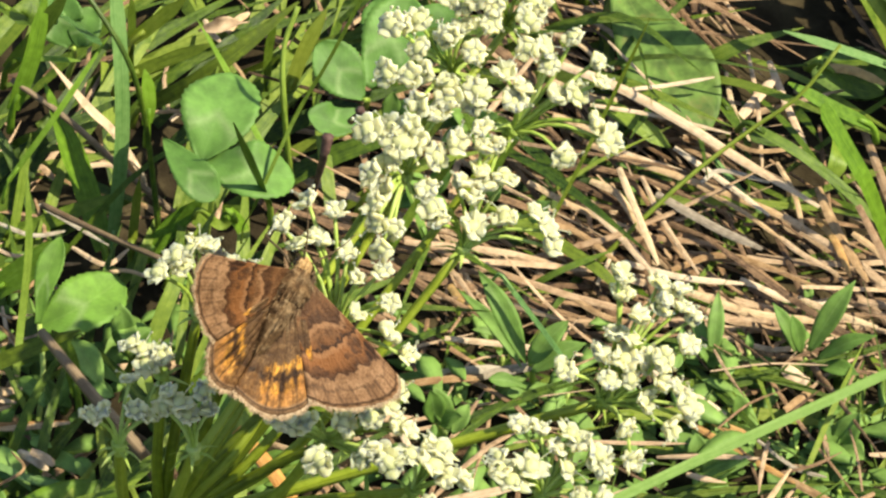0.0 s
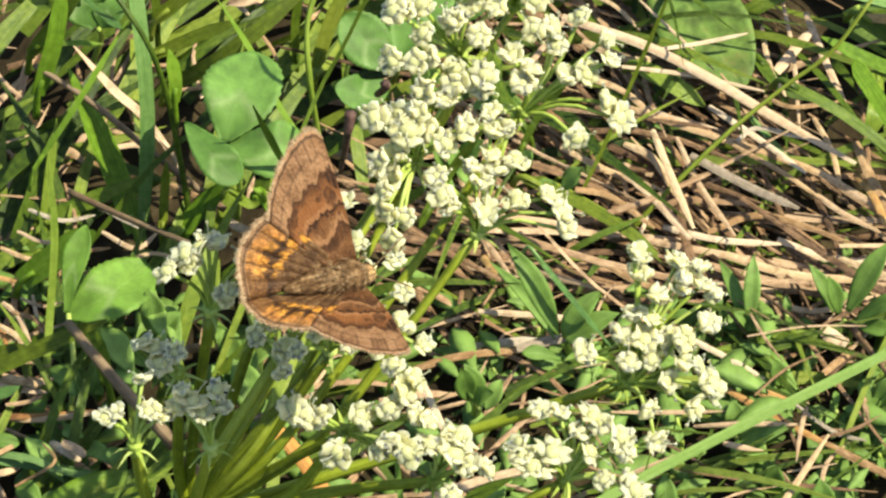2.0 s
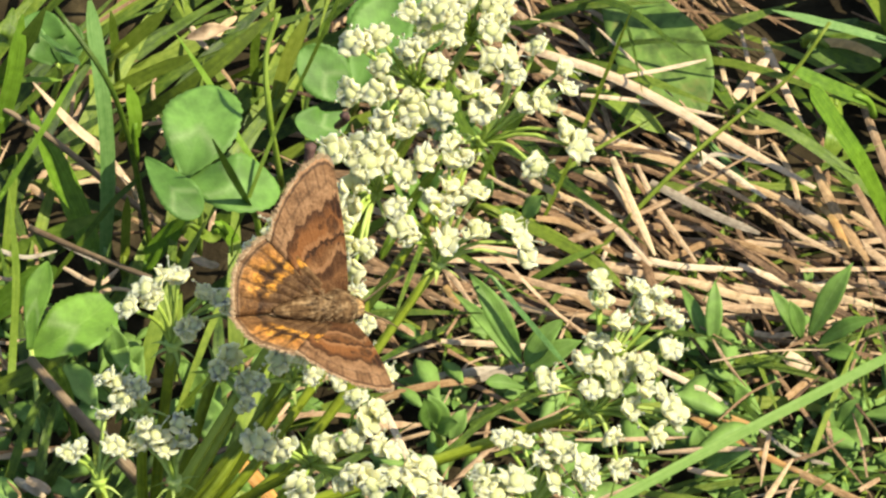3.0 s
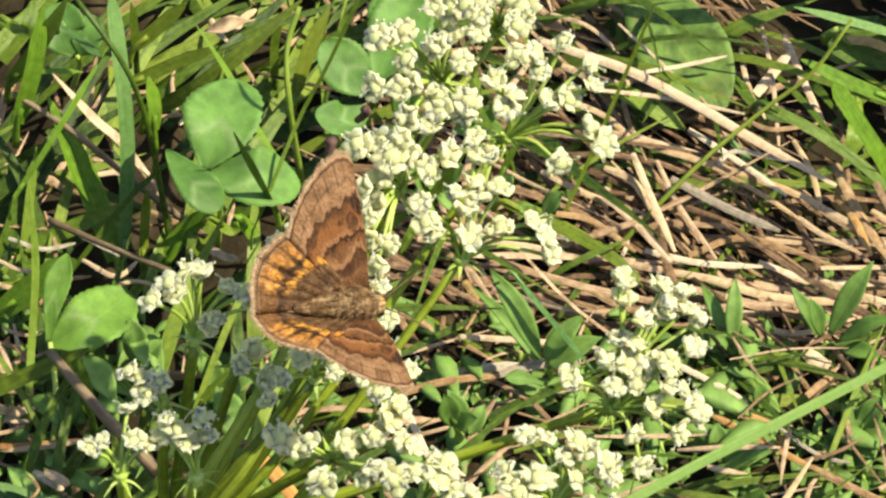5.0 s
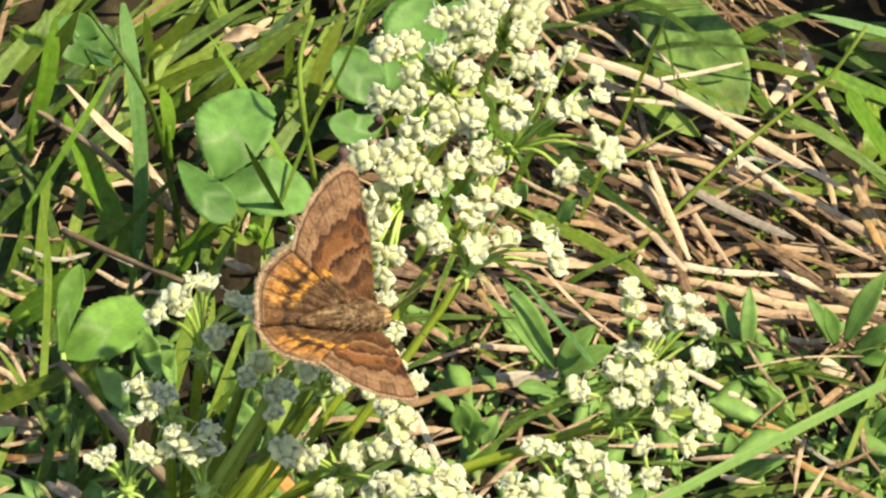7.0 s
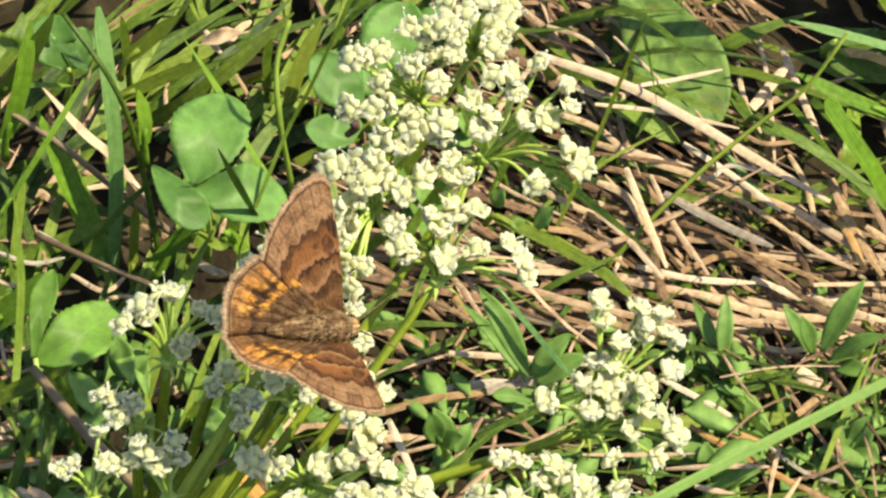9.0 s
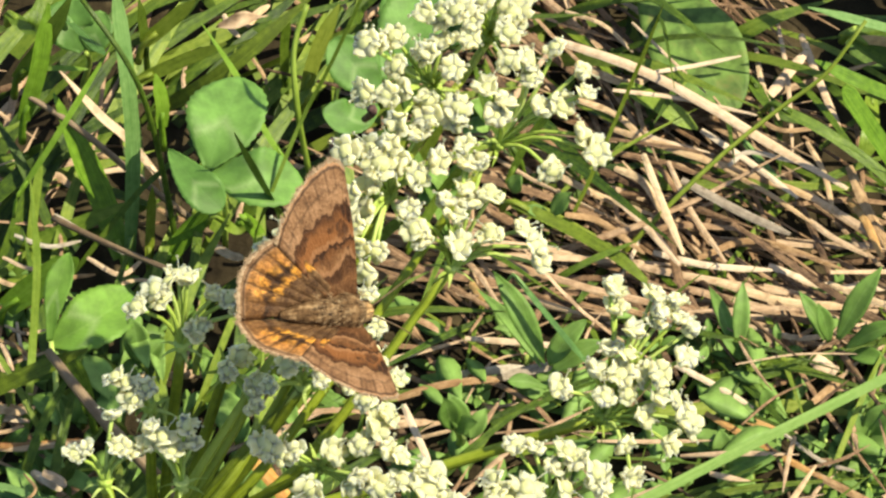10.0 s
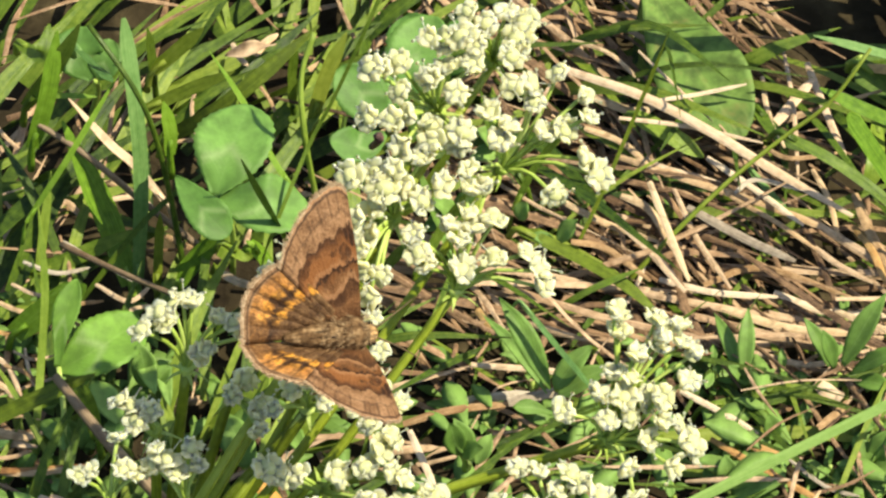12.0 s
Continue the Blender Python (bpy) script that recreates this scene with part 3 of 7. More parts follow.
def clover(base, centre, leaflets, label, mat=None):
    """A clover leaf on its stalk: leaflets are rows of points, a width and a shape."""
    ob = thing("clover", base, label, "clover", "clovers")
    o = Vector(base)
    c = Vector(centre) - o
    part("stalk", tube("stalk", [(0, 0, 0), c * 0.5 + Vector((1, 0, 2)), c], 0.45, 0.35, STEM_PALE, 8, 6), ob)
    for pts, width, shape in leaflets:
        p0 = Vector(pts[0]) - o
        part("leaflet", leaf("leaflet", local(pts), width, mat or CLOVER, shape, 0.10, 0.06, n=26, m=10, wave=0.03, teeth=0.028), ob, p0)
    return ob


def broad_leaf(pts, width, mat, label, shape="ovate", hint=UP, cup=0.05, fold=0.12):
    ob = thing("broad_leaf", pts[0], label, "leaf", "broad leaves")
    part("leaf_blade", leaf("leaf_blade", local(pts), width, mat, shape, cup, fold, hint, 20, 12, 0.03, 0.25), ob)
    c = local(pts)
    part("petiole", tube("petiole", [c[0] - (c[1] - c[0]) * 0.25 - Vector((0, 0, 3)), c[0] + (c[1] - c[0]) * 0.08], 0.7, 0.5, STEM_PALE, 4, 6), ob)
    return ob


def weed(base, top, leaves, label, mat=None):
    """A small herb: one stem with lance-shaped leaves; leaves are rows of base, tip and width."""
    ob = thing("weed", base, label, "herb", "small herbs")
    o = Vector(base)
    c = Vector(top) - o
    part("stem", tube("stem", [(0, 0, 0), c * 0.55 + Vector((0.6, 0.3, 0)), c], 0.5, 0.3, STEM_PALE, 8, 6), ob)
    for a, b, width, shape in leaves:
        a, b = Vector(a) - o, Vector(b) - o
        mid = (a + b) / 2 + Vector((0, 0, 0.10 * (b - a).length))
        part("leaf", leaf("leaf", [Vector((0, 0, 0)), mid - a, b - a], width, mat or LEAF, shape, 0.1, 0.16, n=12, m=6, wave=0.04), ob, a)
    return ob


def rosette(base, height, count, size, label, seed, lean=(0, 0), mat=None):
    """A low herb with paired leaves up a short leaning stem."""
    rng = random.Random(seed)
    o = Vector(base)
    ob = thing("weed", base, label, "herb", "small herbs")
    top = Vector((lean[0], lean[1], height))
    part("stem", tube("stem", [(0, 0, 0), top * 0.5 + Vector((0.5, 0, 0)), top], 0.45, 0.28, STEM_PALE, 8, 6), ob)
    for i in range(count):
        k = (i // 2 + 1) / (count // 2 + 0.5)
        a = i * math.pi + (i // 2) * 1.5 + rng.uniform(-0.3, 0.3)
        l = size * rng.uniform(0.7, 1.15) * (1.1 - 0.35 * k)
        p = top * k
        d = Vector((math.cos(a), math.sin(a) * 0.9, rng.uniform(0.15, 0.7))).normalized()
        pts = [Vector((0, 0, 0)), d * l * 0.5 + Vector((0, 0, 0.08 * l)), d * l - Vector((0, 0, 0.08 * l))]
        part("leaf", leaf("leaf", pts, l * rng.uniform(0.27, 0.38), mat or LEAF, rng.choice(["lance", "spoon", "lance"]), 0.1, 0.15, n=10, m=6, wave=0.04), ob, p)
    return ob


# ---- the umbel ----
def floret_mesh(name, fold, flare, seed, petals=5, size=1.15):
    """Petals rolled in on themselves into two-lobed pillows round a domed yellow-green centre; a few stand out flat."""
    rng = random.Random(seed)
    verts, faces, uvs, slots = [], [], [], []
    rings, seg = 6, 10
    for k in range(petals):
        a = 2 * math.pi * k / petals + rng.uniform(-0.22, 0.22)
        rise = radians(fold + rng.uniform(-16, 16))
        flat = rng.random() < flare
        out = Vector((math.cos(a) * math.cos(rise), math.sin(a) * math.cos(rise), math.sin(rise)))
        side = Vector((-math.sin(a), math.cos(a), rng.uniform(-0.3, 0.3))).normalized()
        top = out.cross(side).normalized()
        long = size * rng.uniform(0.52, 0.68) * (1.25 if flat else 1.0)
        wide = size * rng.uniform(0.58, 0.80)
        thick = size * (rng.uniform(0.07, 0.12) if flat else rng.uniform(0.22, 0.34))
        mid = out * (long * 0.66 + 0.05) + Vector((0, 0, 0.08))
        curl = rng.uniform(0.2, 0.55)
        off = rng.uniform(0, 50)
        o = len(verts)
        for i in range(rings + 1):
            th = math.pi * i / rings
            x = -math.cos(th)
            for j in range(seg):
                ph = 2 * math.pi * j / seg
                y, z = math.sin(th) * math.cos(ph), math.sin(th) * math.sin(ph)
                notch = 0.34 * max(0.0, 1 - abs(y) * 2.0) * max(0.0, x) ** 1.5
                crinkle = 1 + 0.30 * noise.noise((x * 1.7 + off, y * 2.2, z * 2.0)) + 0.12 * math.sin(y * 7 + off) * max(0.0, x)
                grow = (0.72 + 0.28 * (x + 1) / 2) * crinkle
                lift = curl * long * max(0.0, x) ** 2 * (1 if z > 0 else 0.4)
                verts.append(mid + out * (x * crinkle - notch) * long + side * y * wide * grow + top * (z * thick * (1 - 0.5 * notch) + lift * 0.5 - 0.2 * wide * y * y))
                uvs.append(((x + 1) / 2, (y + 1) / 2))
        for i in range(rings):
            for j in range(seg):
                b = o + i * seg
                faces.append((b + j, b + (j + 1) % seg, b + seg + (j + 1) % seg, b + seg + j))
                slots.append(0)
    o = len(verts)
    rings, seg = 4, 8
    for i in range(rings + 1):
        th = math.pi * 0.62 * i / rings
        for k in range(seg):
            a = 2 * math.pi * k / seg
            r = 0.60 * size * math.sin(th) * (1 + 0.12 * math.cos(2 * a))
            verts.append(Vector((r * math.cos(a), r * math.sin(a), 0.10 + 0.42 * size * math.cos(th))))
            uvs.append((0.1, 0.5))
    for i in range(rings):
        for k in range(seg):
            b = o + i * seg
            faces.append((b + k, b + seg + k, b + seg + (k + 1) % seg, b + (k + 1) % seg))
            slots.append(1)
    for k in range(2):
        a = 2 * math.pi * (rng.randrange(petals) + 0.5) / petals + rng.uniform(-0.2, 0.2)
        r = size * rng.uniform(0.7, 1.5)
        tip = Vector((math.cos(a) * r, math.sin(a) * r, size * rng.uniform(0.5, 1.1)))
        v, f, u = tube_data([(0, 0, 0.2), tip * 0.6 + Vector((0, 0, 0.25)), tip], 0.05, 0.05, 4, 4)
        b = len(verts)
        verts += v
        uvs += [(0.8, 0.5)] * len(v)
        faces += [tuple(i + b for i in q) for q in f]
        slots += [0] * len(f)
        if k < 2:
            b = len(verts)
            for dz in (-0.15, 0.0, 0.15):
                for j in range(5):
                    th = 2 * math.pi * j / 5
                    rr = 0.19 if dz == 0 else 0.09
                    verts.append(tip + Vector((rr * math.cos(th), rr * math.sin(th), dz)))
                    uvs.append((0.9, 0.5))
            for i in range(2):
                for j in range(5):
                    faces.append((b + i * 5 + j, b + i * 5 + (j + 1) % 5, b + i * 5 + 5 + (j + 1) % 5, b + i * 5 + 5 + j))
                    slots.append(0)
    return build(name, verts, faces, [PETAL, FLORET_EYE], uvs, slots)


FLORETS = [floret_mesh("floret", c, o, i, n, z) for i, (c, o, n, z) in enumerate(((14, 0.3, 5, 1.15), (26, 0.1, 5, 1.1), (4, 0.5, 5, 1.2), (44, 0.2, 5, 1.05), (10, 0.3, 5, 1.2), (32, 0.3, 5, 1.1), (18, 0.6, 4, 1.2), (38, 0.1, 4, 1.1), (24, 0.7, 5, 1.15), (2, 0.3, 5, 1.15), (20, 0.2, 4, 1.2), (28, 0.5, 5, 1.1)))]
OPEN_FLORETS = [floret_mesh("floret", c, o, i + 20, n, z) for i, (c, o, n, z) in enumerate(((12, 0.9, 5, 1.2), (20, 0.8, 5, 1.15), (8, 1.0, 5, 1.25), (34, 0.6, 5, 1.1), (0, 0.8, 4, 1.3), (28, 0.4, 5, 1.2)))]


def make_umbellet(plant, origin, hub, florets, seed, open_flowers=False, size=1.0):
    """One small umbel: a hub with bracts, its pedicels and its florets."""
    rng = random.Random(seed)
    o, h = Vector(origin), Vector(hub)
    mid = Vector((0, 0, 0))
    for f in florets:
        mid += Vector(f) / len(florets)
    axis = (mid - h).normalized()
    v, f, u = tube_data([-axis * 0.9, Vector((0, 0, 0)), axis * 0.7], 0.55, 0.95, 4, 8)
    um = part("umbellet", build("umbellet", v, f, STEM_PALE, u), plant, h - o)
    for k in range(6):
        a = k / 6 * 6.28 + rng.uniform(-0.3, 0.3)
        s = axis.orthogonal().normalized()
        d = (s * math.cos(a) + axis.cross(s) * math.sin(a)) - axis * 0.15
        v, f, u = blade_data([d * 0.4, d * 1.6 + axis * 0.1, d * rng.uniform(2.4, 3.6) - axis * 0.5], 0.5, 0.2, 0.05, 4, axis, 0.7, 0.02)
        part("bract", build("bract", v, f, STEM_PALE, u), um)
    placed = []
    for p in florets:
        p = Vector(p)
        if any((p - q).length < (1.2 if open_flowers else 1.65) for q in placed):
            continue
        placed.append(p)
        d = p - h
        reach = d.length
        bend = d.normalized().lerp(axis, 0.35) * reach * 0.55
        tip = d - d.normalized() * 0.25
        part("pedicel", tube("pedicel", [(0, 0, 0), bend, tip], 0.27, 0.22, STEM_PALE, 5, 5), um)
        ob = part("floret", rng.choice(OPEN_FLORETS if open_flowers else FLORETS), um, d)
        face = (d.normalized() * 0.6 + axis * 0.5 + Vector((rng.gauss(0, 0.28), rng.gauss(0, 0.28) - 0.15, rng.gauss(0, 0.2) + 0.15))).normalized()
        ob.rotation_mode = "QUATERNION"
        ob.rotation_quaternion = face.to_track_quat("Z", "Y") @ Euler((0, 0, rng.uniform(0, 6.28))).to_quaternion()
        k = rng.uniform(1.12, 1.52) * size
        ob.scale = (k, k, k)
    return um


def ray(plant, origin, start, end, bow, r0=0.75, r1=0.6, mat=None):
    """A ribbed stalk from the main hub to an umbellet."""
    o = Vector(origin)
    a, b = Vector(start) - o, Vector(end) - o
    mid = a.lerp(b, 0.5) + Vector(bow)
    part("ray", tube("ray", [Vector((0, 0, 0)), mid - a, b - a], r0, r1, mat or STEM, 14, 8, 0.07), plant, a)


# ---- the moth; its own space has +x ahead, +y to its left ----
def wing_mesh(name, root_front, root_back, outline, mat, side, camber=0.5, nv=22, nu=18, sag=0.0, fringe=0.12):
    """A wing between its hinge and a scalloped outer margin; outline runs from the front edge to the rear edge."""
    edge = spline([(x, y, 0) for x, y in outline], nv)
    a, b = Vector((*root_front, 0)), Vector((*root_back, 0))
    rng = random.Random(3)
    verts, faces, uvs = [], [], []
    for layer in (0, 1):
        rng.seed(3)
        for j in range(nv + 1):
            v = j / nv
            root, tip = a.lerp(b, v), edge[j]
            for i in range(nu + 1):
                u = i / nu
                p = root.lerp(tip, u)
                if i == nu:
                    p += (tip - root).normalized() * fringe * (1 if j % 2 else -1)
                z = camber * math.sin(math.pi * u) * (0.6 + 0.4 * math.cos(v * 3.0)) + 0.05 * math.sin(v * 34) * u * u + 0.10 * math.sin(v * 11 + u * 5) * u - sag * u * u
                z -= layer * 0.10
                verts.append(Vector((p.x, side * p.y, z)))
                uvs.append((u, v))
    row, off = nu + 1, (nu + 1) * (nv + 1)
    for j in range(nv):
        for i in range(nu):
            q = j * row + i
            faces.append((q, q + 1, q + row + 1, q + row))
            faces.append((off + q, off + q + row, off + q + row + 1, off + q + 1))
        q = j * row + nu
        faces.append((q, off + q, off + q + row, q + row))
    for i in range(nu):
        faces.append((i, off + i, off + i + 1, i + 1))
        q = nv * row + i
        faces.append((q, q + 1, off + q + 1, off + q))
    if side < 0:
        faces = [f[::-1] for f in faces]
    return build(name, verts, faces, mat, uvs)


def fringe_mesh(name, root_front, root_back, outline, side, seed, count=420):
    """Short uneven hairs along the outer margin of a wing."""
    rng = random.Random(seed)
    edge = spline([(x, y, 0) for x, y in outline], 200)
    a, b = Vector((*root_front, 0)), Vector((*root_back, 0))
    verts, faces = [], []
    for _ in range(count):
        v = rng.random()
        tip, root = edge[int(v * 199)], a.lerp(b, v)
        along = (edge[int(v * 199) + 1] - tip).normalized()
        out = (tip - root).normalized()
        l = rng.uniform(0.35, 0.8) * (0.75 + 0.25 * math.sin(v * 34 + seed))
        z = 0.05 * math.sin(v * 34) + 0.10 * math.sin(v * 11 + 5) + rng.uniform(-0.08, 0.04)
        p = tip - out * 0.15
        w = along * rng.uniform(0.06, 0.13)
        q = p + out * (l + 0.15) + along * rng.gauss(0, 0.18)
        n = len(verts)
        for c, dz in ((p - w, 0), (p + w, 0), (q, rng.gauss(0, 0.1))):
            verts.append(Vector((c.x, side * c.y, z + dz)))
        faces.append((n, n + 1, n + 2))
    return build(name, verts, faces, FRINGE)


def hair_tuft(name, count, x, half, height, length, seed):
    """Long hairs that lie back over the thorax and the wing roots."""
    rng = random.Random(seed)
    verts, faces = [], []
    for _ in range(count):
        p = Vector((rng.uniform(*x), rng.gauss(0, half * 0.5), 0))
        p.z = height * max(0.15, 1 - (p.y / (half * 1.15)) ** 2) ** 0.5
        d = Vector((-1, 0.55 * p.y / half + rng.gauss(0, 0.25), rng.uniform(-0.15, 0.3))).normalized()
        q = p + d * rng.uniform(*length)
        w = d.cross(Vector((0, 0, 1))).normalized() * rng.uniform(0.035, 0.07)
        n = len(verts)
        verts += [p - w, p + w, q]
        faces.append((n, n + 1, n + 2))
    return build(name, verts, faces, HAIR)


def spindle(name, pts, radii, mat, seg=14, n=20, squash=0.85, fuzz=0.06, seed=1):
    """A rounded furry body of changing girth."""
    rng = random.Random(seed)
    c = spline(pts, n)
    verts, faces, uvs = [], [], []
    for i, (p, (t, s, m)) in enumerate(zip(c, frames_along(c, Vector((0, 0, 1))))):
        x = i / n * (len(radii) - 1)
        k = min(int(x), len(radii) - 2)
        r = radii[k] + (radii[k + 1] - radii[k]) * (x - k)
        for q in range(seg):
            a = 2 * math.pi * q / seg
            rr = r * (1 + rng.uniform(-fuzz, fuzz))
            verts.append(p + s * math.cos(a) * rr + m * math.sin(a) * rr * squash)
            uvs.append((i / n, q / seg))
    for i in range(n):
        for q in range(seg):
            faces.append((i * seg + q, i * seg + (q + 1) % seg, (i + 1) * seg + (q + 1) % seg, (i + 1) * seg + q))
    faces += [tuple(range(seg))[::-1], tuple(range(n * seg, n * seg + seg))]
    # short hairs over the back
    base = len(verts)
    for _ in range(520):
        i, q = rng.randrange(1, n), rng.randrange(seg)
        p = verts[i * seg + q]
        d = (p - c[i]).normalized()
        t = (c[i - 1] - c[i]).normalized() if pts[0][0] < pts[-1][0] else (c[min(i + 1, n)] - c[i - 1]).normalized()
        tip = p + d * rng.uniform(0.15, 0.4) + t * rng.uniform(0.2, 0.5)
        w = d.cross(t).normalized() * 0.05
        b = len(verts)
        verts += [p - w, p + w, tip]
        uvs += [(0, 0)] * 3
        faces.append((b, b + 1, b + 2))
    return build(name, verts, faces, mat, uvs)


HINGE_Y, HINGE_Z = 1.3, 0.3


def make_moth():
    ob = thing("moth", (0, 0, 0), "brown day-flying moth with orange hindwing spots on white florets", "moth")
    part("thorax", spindle("thorax", [(-5.0, 0, 0.1), (-3.0, 0, 0.5), (-1.0, 0, 0.2)], (1.3, 2.0, 2.1, 1.7, 0.9), FUR, seed=2), ob)
    part("abdomen", spindle("abdomen", [(-11.2, 0, 0.0), (-8.0, 0, 0.4), (-4.6, 0, 0.4)], (0.3, 0.9, 1.25, 1.45, 1.5), FUR, seed=3), ob)
    head = part("head", spindle("head", [(-1.4, 0, 0.1), (-0.4, 0, 0.1), (0.5, 0, -0.1)], (0.8, 1.05, 0.95, 0.3), FUR_HEAD, n=10, seed=4), ob)
    for s in (-1, 1):
        part("eye", spindle("eye", [(-0.65, s * 0.75, 0), (-0.2, s * 0.85, 0), (0.2, s * 0.75, 0)], (0.1, 0.42, 0.42, 0.1), EYE, 10, 8, 1.0, 0.0), head)
        part("antenna", tube("antenna", [(0.1, s * 0.5, 0.5), (2.6, s * 2.0, 1.3), (5.6, s * 3.6, 0.9)], 0.12, 0.05, LEG, 12, 5), head)
        for k, (x, reach, fwd) in enumerate(((-1.2, 2.6, 1.8), (-2.6, 3.2, 0.2), (-4.0, 3.0, -2.0))):
            part("leg", tube("leg", [(x, s * 0.9, -0.6), (x + fwd * 0.5, s * reach * 0.8, -0.9), (x + fwd, s * reach, -4.2), (x + fwd * 1.3, s * (reach + 0.3), -5.6)], 0.2, 0.1, LEG, 9, 5), ob)
    part("proboscis", tube("proboscis", [(0.4, 0, -0.4), (1.2, 0, -1.6), (1.0, 0, -3.4)], 0.12, 0.08, LEG, 7, 5), head)
    part("hair_tuft", hair_tuft("hair_tuft", 170, (-7.5, -0.8), 1.9, 2.1, (0.6, 1.5), 8), ob, (0, 0, 0), "long greyish buff hair")
    wings = {}
    for s, key in ((1, "left"), (-1, "right")):
        fore = wing_mesh("forewing", (0.9, 0.0), (-2.4, -0.3), FORE_OUTLINE, FOREWING, s, 0.55)
        hind = wing_mesh("hindwing", (-0.9, 0.0), (-5.2, -1.3), HIND_OUTLINE, HINDWING, s, 0.35)
        wings["fore", key] = part("forewing", fore, ob, (-2.4, s * HINGE_Y, HINGE_Z + 0.14), "brown forewing with dark bands and pale margin")
        wings["hind", key] = part("hindwing", hind, ob, (-2.4, s * HINGE_Y, HINGE_Z), "dark hindwing with orange spots and pale fringe")
        part("fringe", fringe_mesh("fringe", (0.9, 0.0), (-2.4, -0.3), FORE_OUTLINE, s, 5), wings["fore", key], (0, 0, 0), "ragged pale buff fringe")
        part("fringe", fringe_mesh("fringe", (-0.9, 0.0), (-5.2, -1.3), HIND_OUTLINE, s, 6), wings["hind", key], (0, 0, 0), "ragged pale buff fringe")
    return ob, wings


# ---- litter and undergrowth over the whole ground ----
straw_litter("straw_litter", 480, (-10, 95, -40, 110), (-14, -7), lambda x, y: -40 + 0.45 * (40 - y), 26, (14, 52), (0.45, 1.35), STRAW_STUFF, "thick mat of tan dead straw", 11, lambda x, y: min(1.0, max(0.04, (y + 8) / 16)) * (0.05 if x > 38 and y > 24 else 1.0) * (1.0 if noise.noise((x * 0.07, y * 0.09, 2.0)) > -0.05 else 0.1))
straw_litter("straw_litter", 200, (-95, 15, -90, 110), (-14, -6), lambda x, y: 20, 55, (8, 32), (0.35, 1.2), STRAW_STUFF, "loose tan straw between the grass", 12)
straw_litter("straw_litter", 60, (-20, 95, -95, -25), (-15, -10), lambda x, y: 15, 50, (8, 30), (0.4, 1.1), STRAW_STUFF, "thin straw under the small herbs", 13)
straw_litter("straw_litter", 700, (-150, 150, -150, 150), (-14, -9), lambda x, y: 0, 60, (12, 45), (0.6, 1.5), STRAW_STUFF, "scattered straw on the soil", 14, lambda x, y: 1.0 if max(abs(x), abs(y)) > 85 else 0.0)
grass_undergrowth("grass_undergrowth", 150, (-100, -12, 2, 110), 50, 28, (16, 46), (1.0, 3.0), GRASS_STUFF, "green grass leaning over the straw", 21, rise=(0.15, 0.5))
grass_undergrowth("grass_undergrowth", 70, (-20, 38, 44, 115), 0, 60, (14, 40), (0.8, 2.8), GRASS_STUFF, "green grass behind the straw", 22)
grass_undergrowth("grass_undergrowth", 110, (-5, 95, -5, 60), -35, 45, (12, 40), (0.5, 1.6), GRASS_STUFF, "thin green blades among the straw", 23, rise=(0.05, 0.3))
grass_undergrowth("grass_undergrowth", 90, (-5, 95, -90, -5), 20, 60, (12, 35), (0.5, 1.3), GRASS_STUFF, "thin green blades among small herbs", 24, rise=(0.05, 0.35))
grass_undergrowth("grass_undergrowth", 500, (-150, 150, -150, 150), 60, 90, (14, 40), (0.8, 2.2), GRASS_STUFF, "meadow grass round the flower", 25, keep=lambda x, y: 1.0 if max(abs(x), abs(y)) > 90 else 0.0)
straw_litter("straw_litter", 170, (0, 92, -92, 4), (-9, -4), lambda x, y: 25, 55, (4, 17), (0.28, 0.85), STRAW_STUFF, "broken straw bits among the small herbs", 16)
grass_undergrowth("grass_undergrowth", 110, (0, 95, -90, 0), 25, 40, (10, 30), (0.35, 0.9), GRASS_STUFF, "fine green stems among the small herbs", 29, base=(-10, -6), rise=(0.05, 0.3))
grass_undergrowth("grass_undergrowth", 130, (-100, -18, -70, 12), 65, 40, (12, 34), (0.8, 2.2), GRASS_STUFF, "dark green grass among the low leaves", 30, base=(-13, -8), rise=(0.2, 0.7))
tiny_leaves("small_leaves", 520, (-5, 90, -95, 2), (-15, -6), (3.5, 9), LEAF, "carpet of small green leaves", 31)
grass_undergrowth("meadow_grass", 2600, (-430, 430, -430, 430), 60, 90, (16, 44), (1.0, 2.6), GRASS_STUFF, "short meadow grass round the flower", 28, rise=(0.3, 1.0), keep=lambda x, y: 1.0 if max(abs(x), abs(y)) > 140 else 0.0)
straw_litter("straw_litter", 1500, (-430, 430, -430, 430), (-14, -9), lambda x, y: 0, 60, (14, 50), (0.7, 1.6), STRAW_STUFF, "dead straw under the meadow grass", 15, lambda x, y: 1.0 if max(abs(x), abs(y)) > 140 else 0.0)
grass_undergrowth("meadow_grass", 12000, (-3200, 3200, -3200, 3200), 60, 90, (40, 120), (1.5, 5.0), GRASS_STUFF, "meadow grass all round", 26, base=(-15, -10), rise=(0.3, 1.2), keep=lambda x, y: math.exp(-(x * x + y * y) / 1.9e6) if max(abs(x), abs(y)) > 260 and (x * x + (y + 250) ** 2) > 160000 else 0.0)
# unseen tall blades added right of view to cast shade on the far straw
grass_undergrowth("tall_grass", 90, (70, 92, 30, 95), 90, 40, (30, 46), (2.0, 4.0), GRASS_STUFF, "added tall grass out of view that shades the far straw", 27, rise=(0.9, 1.4))
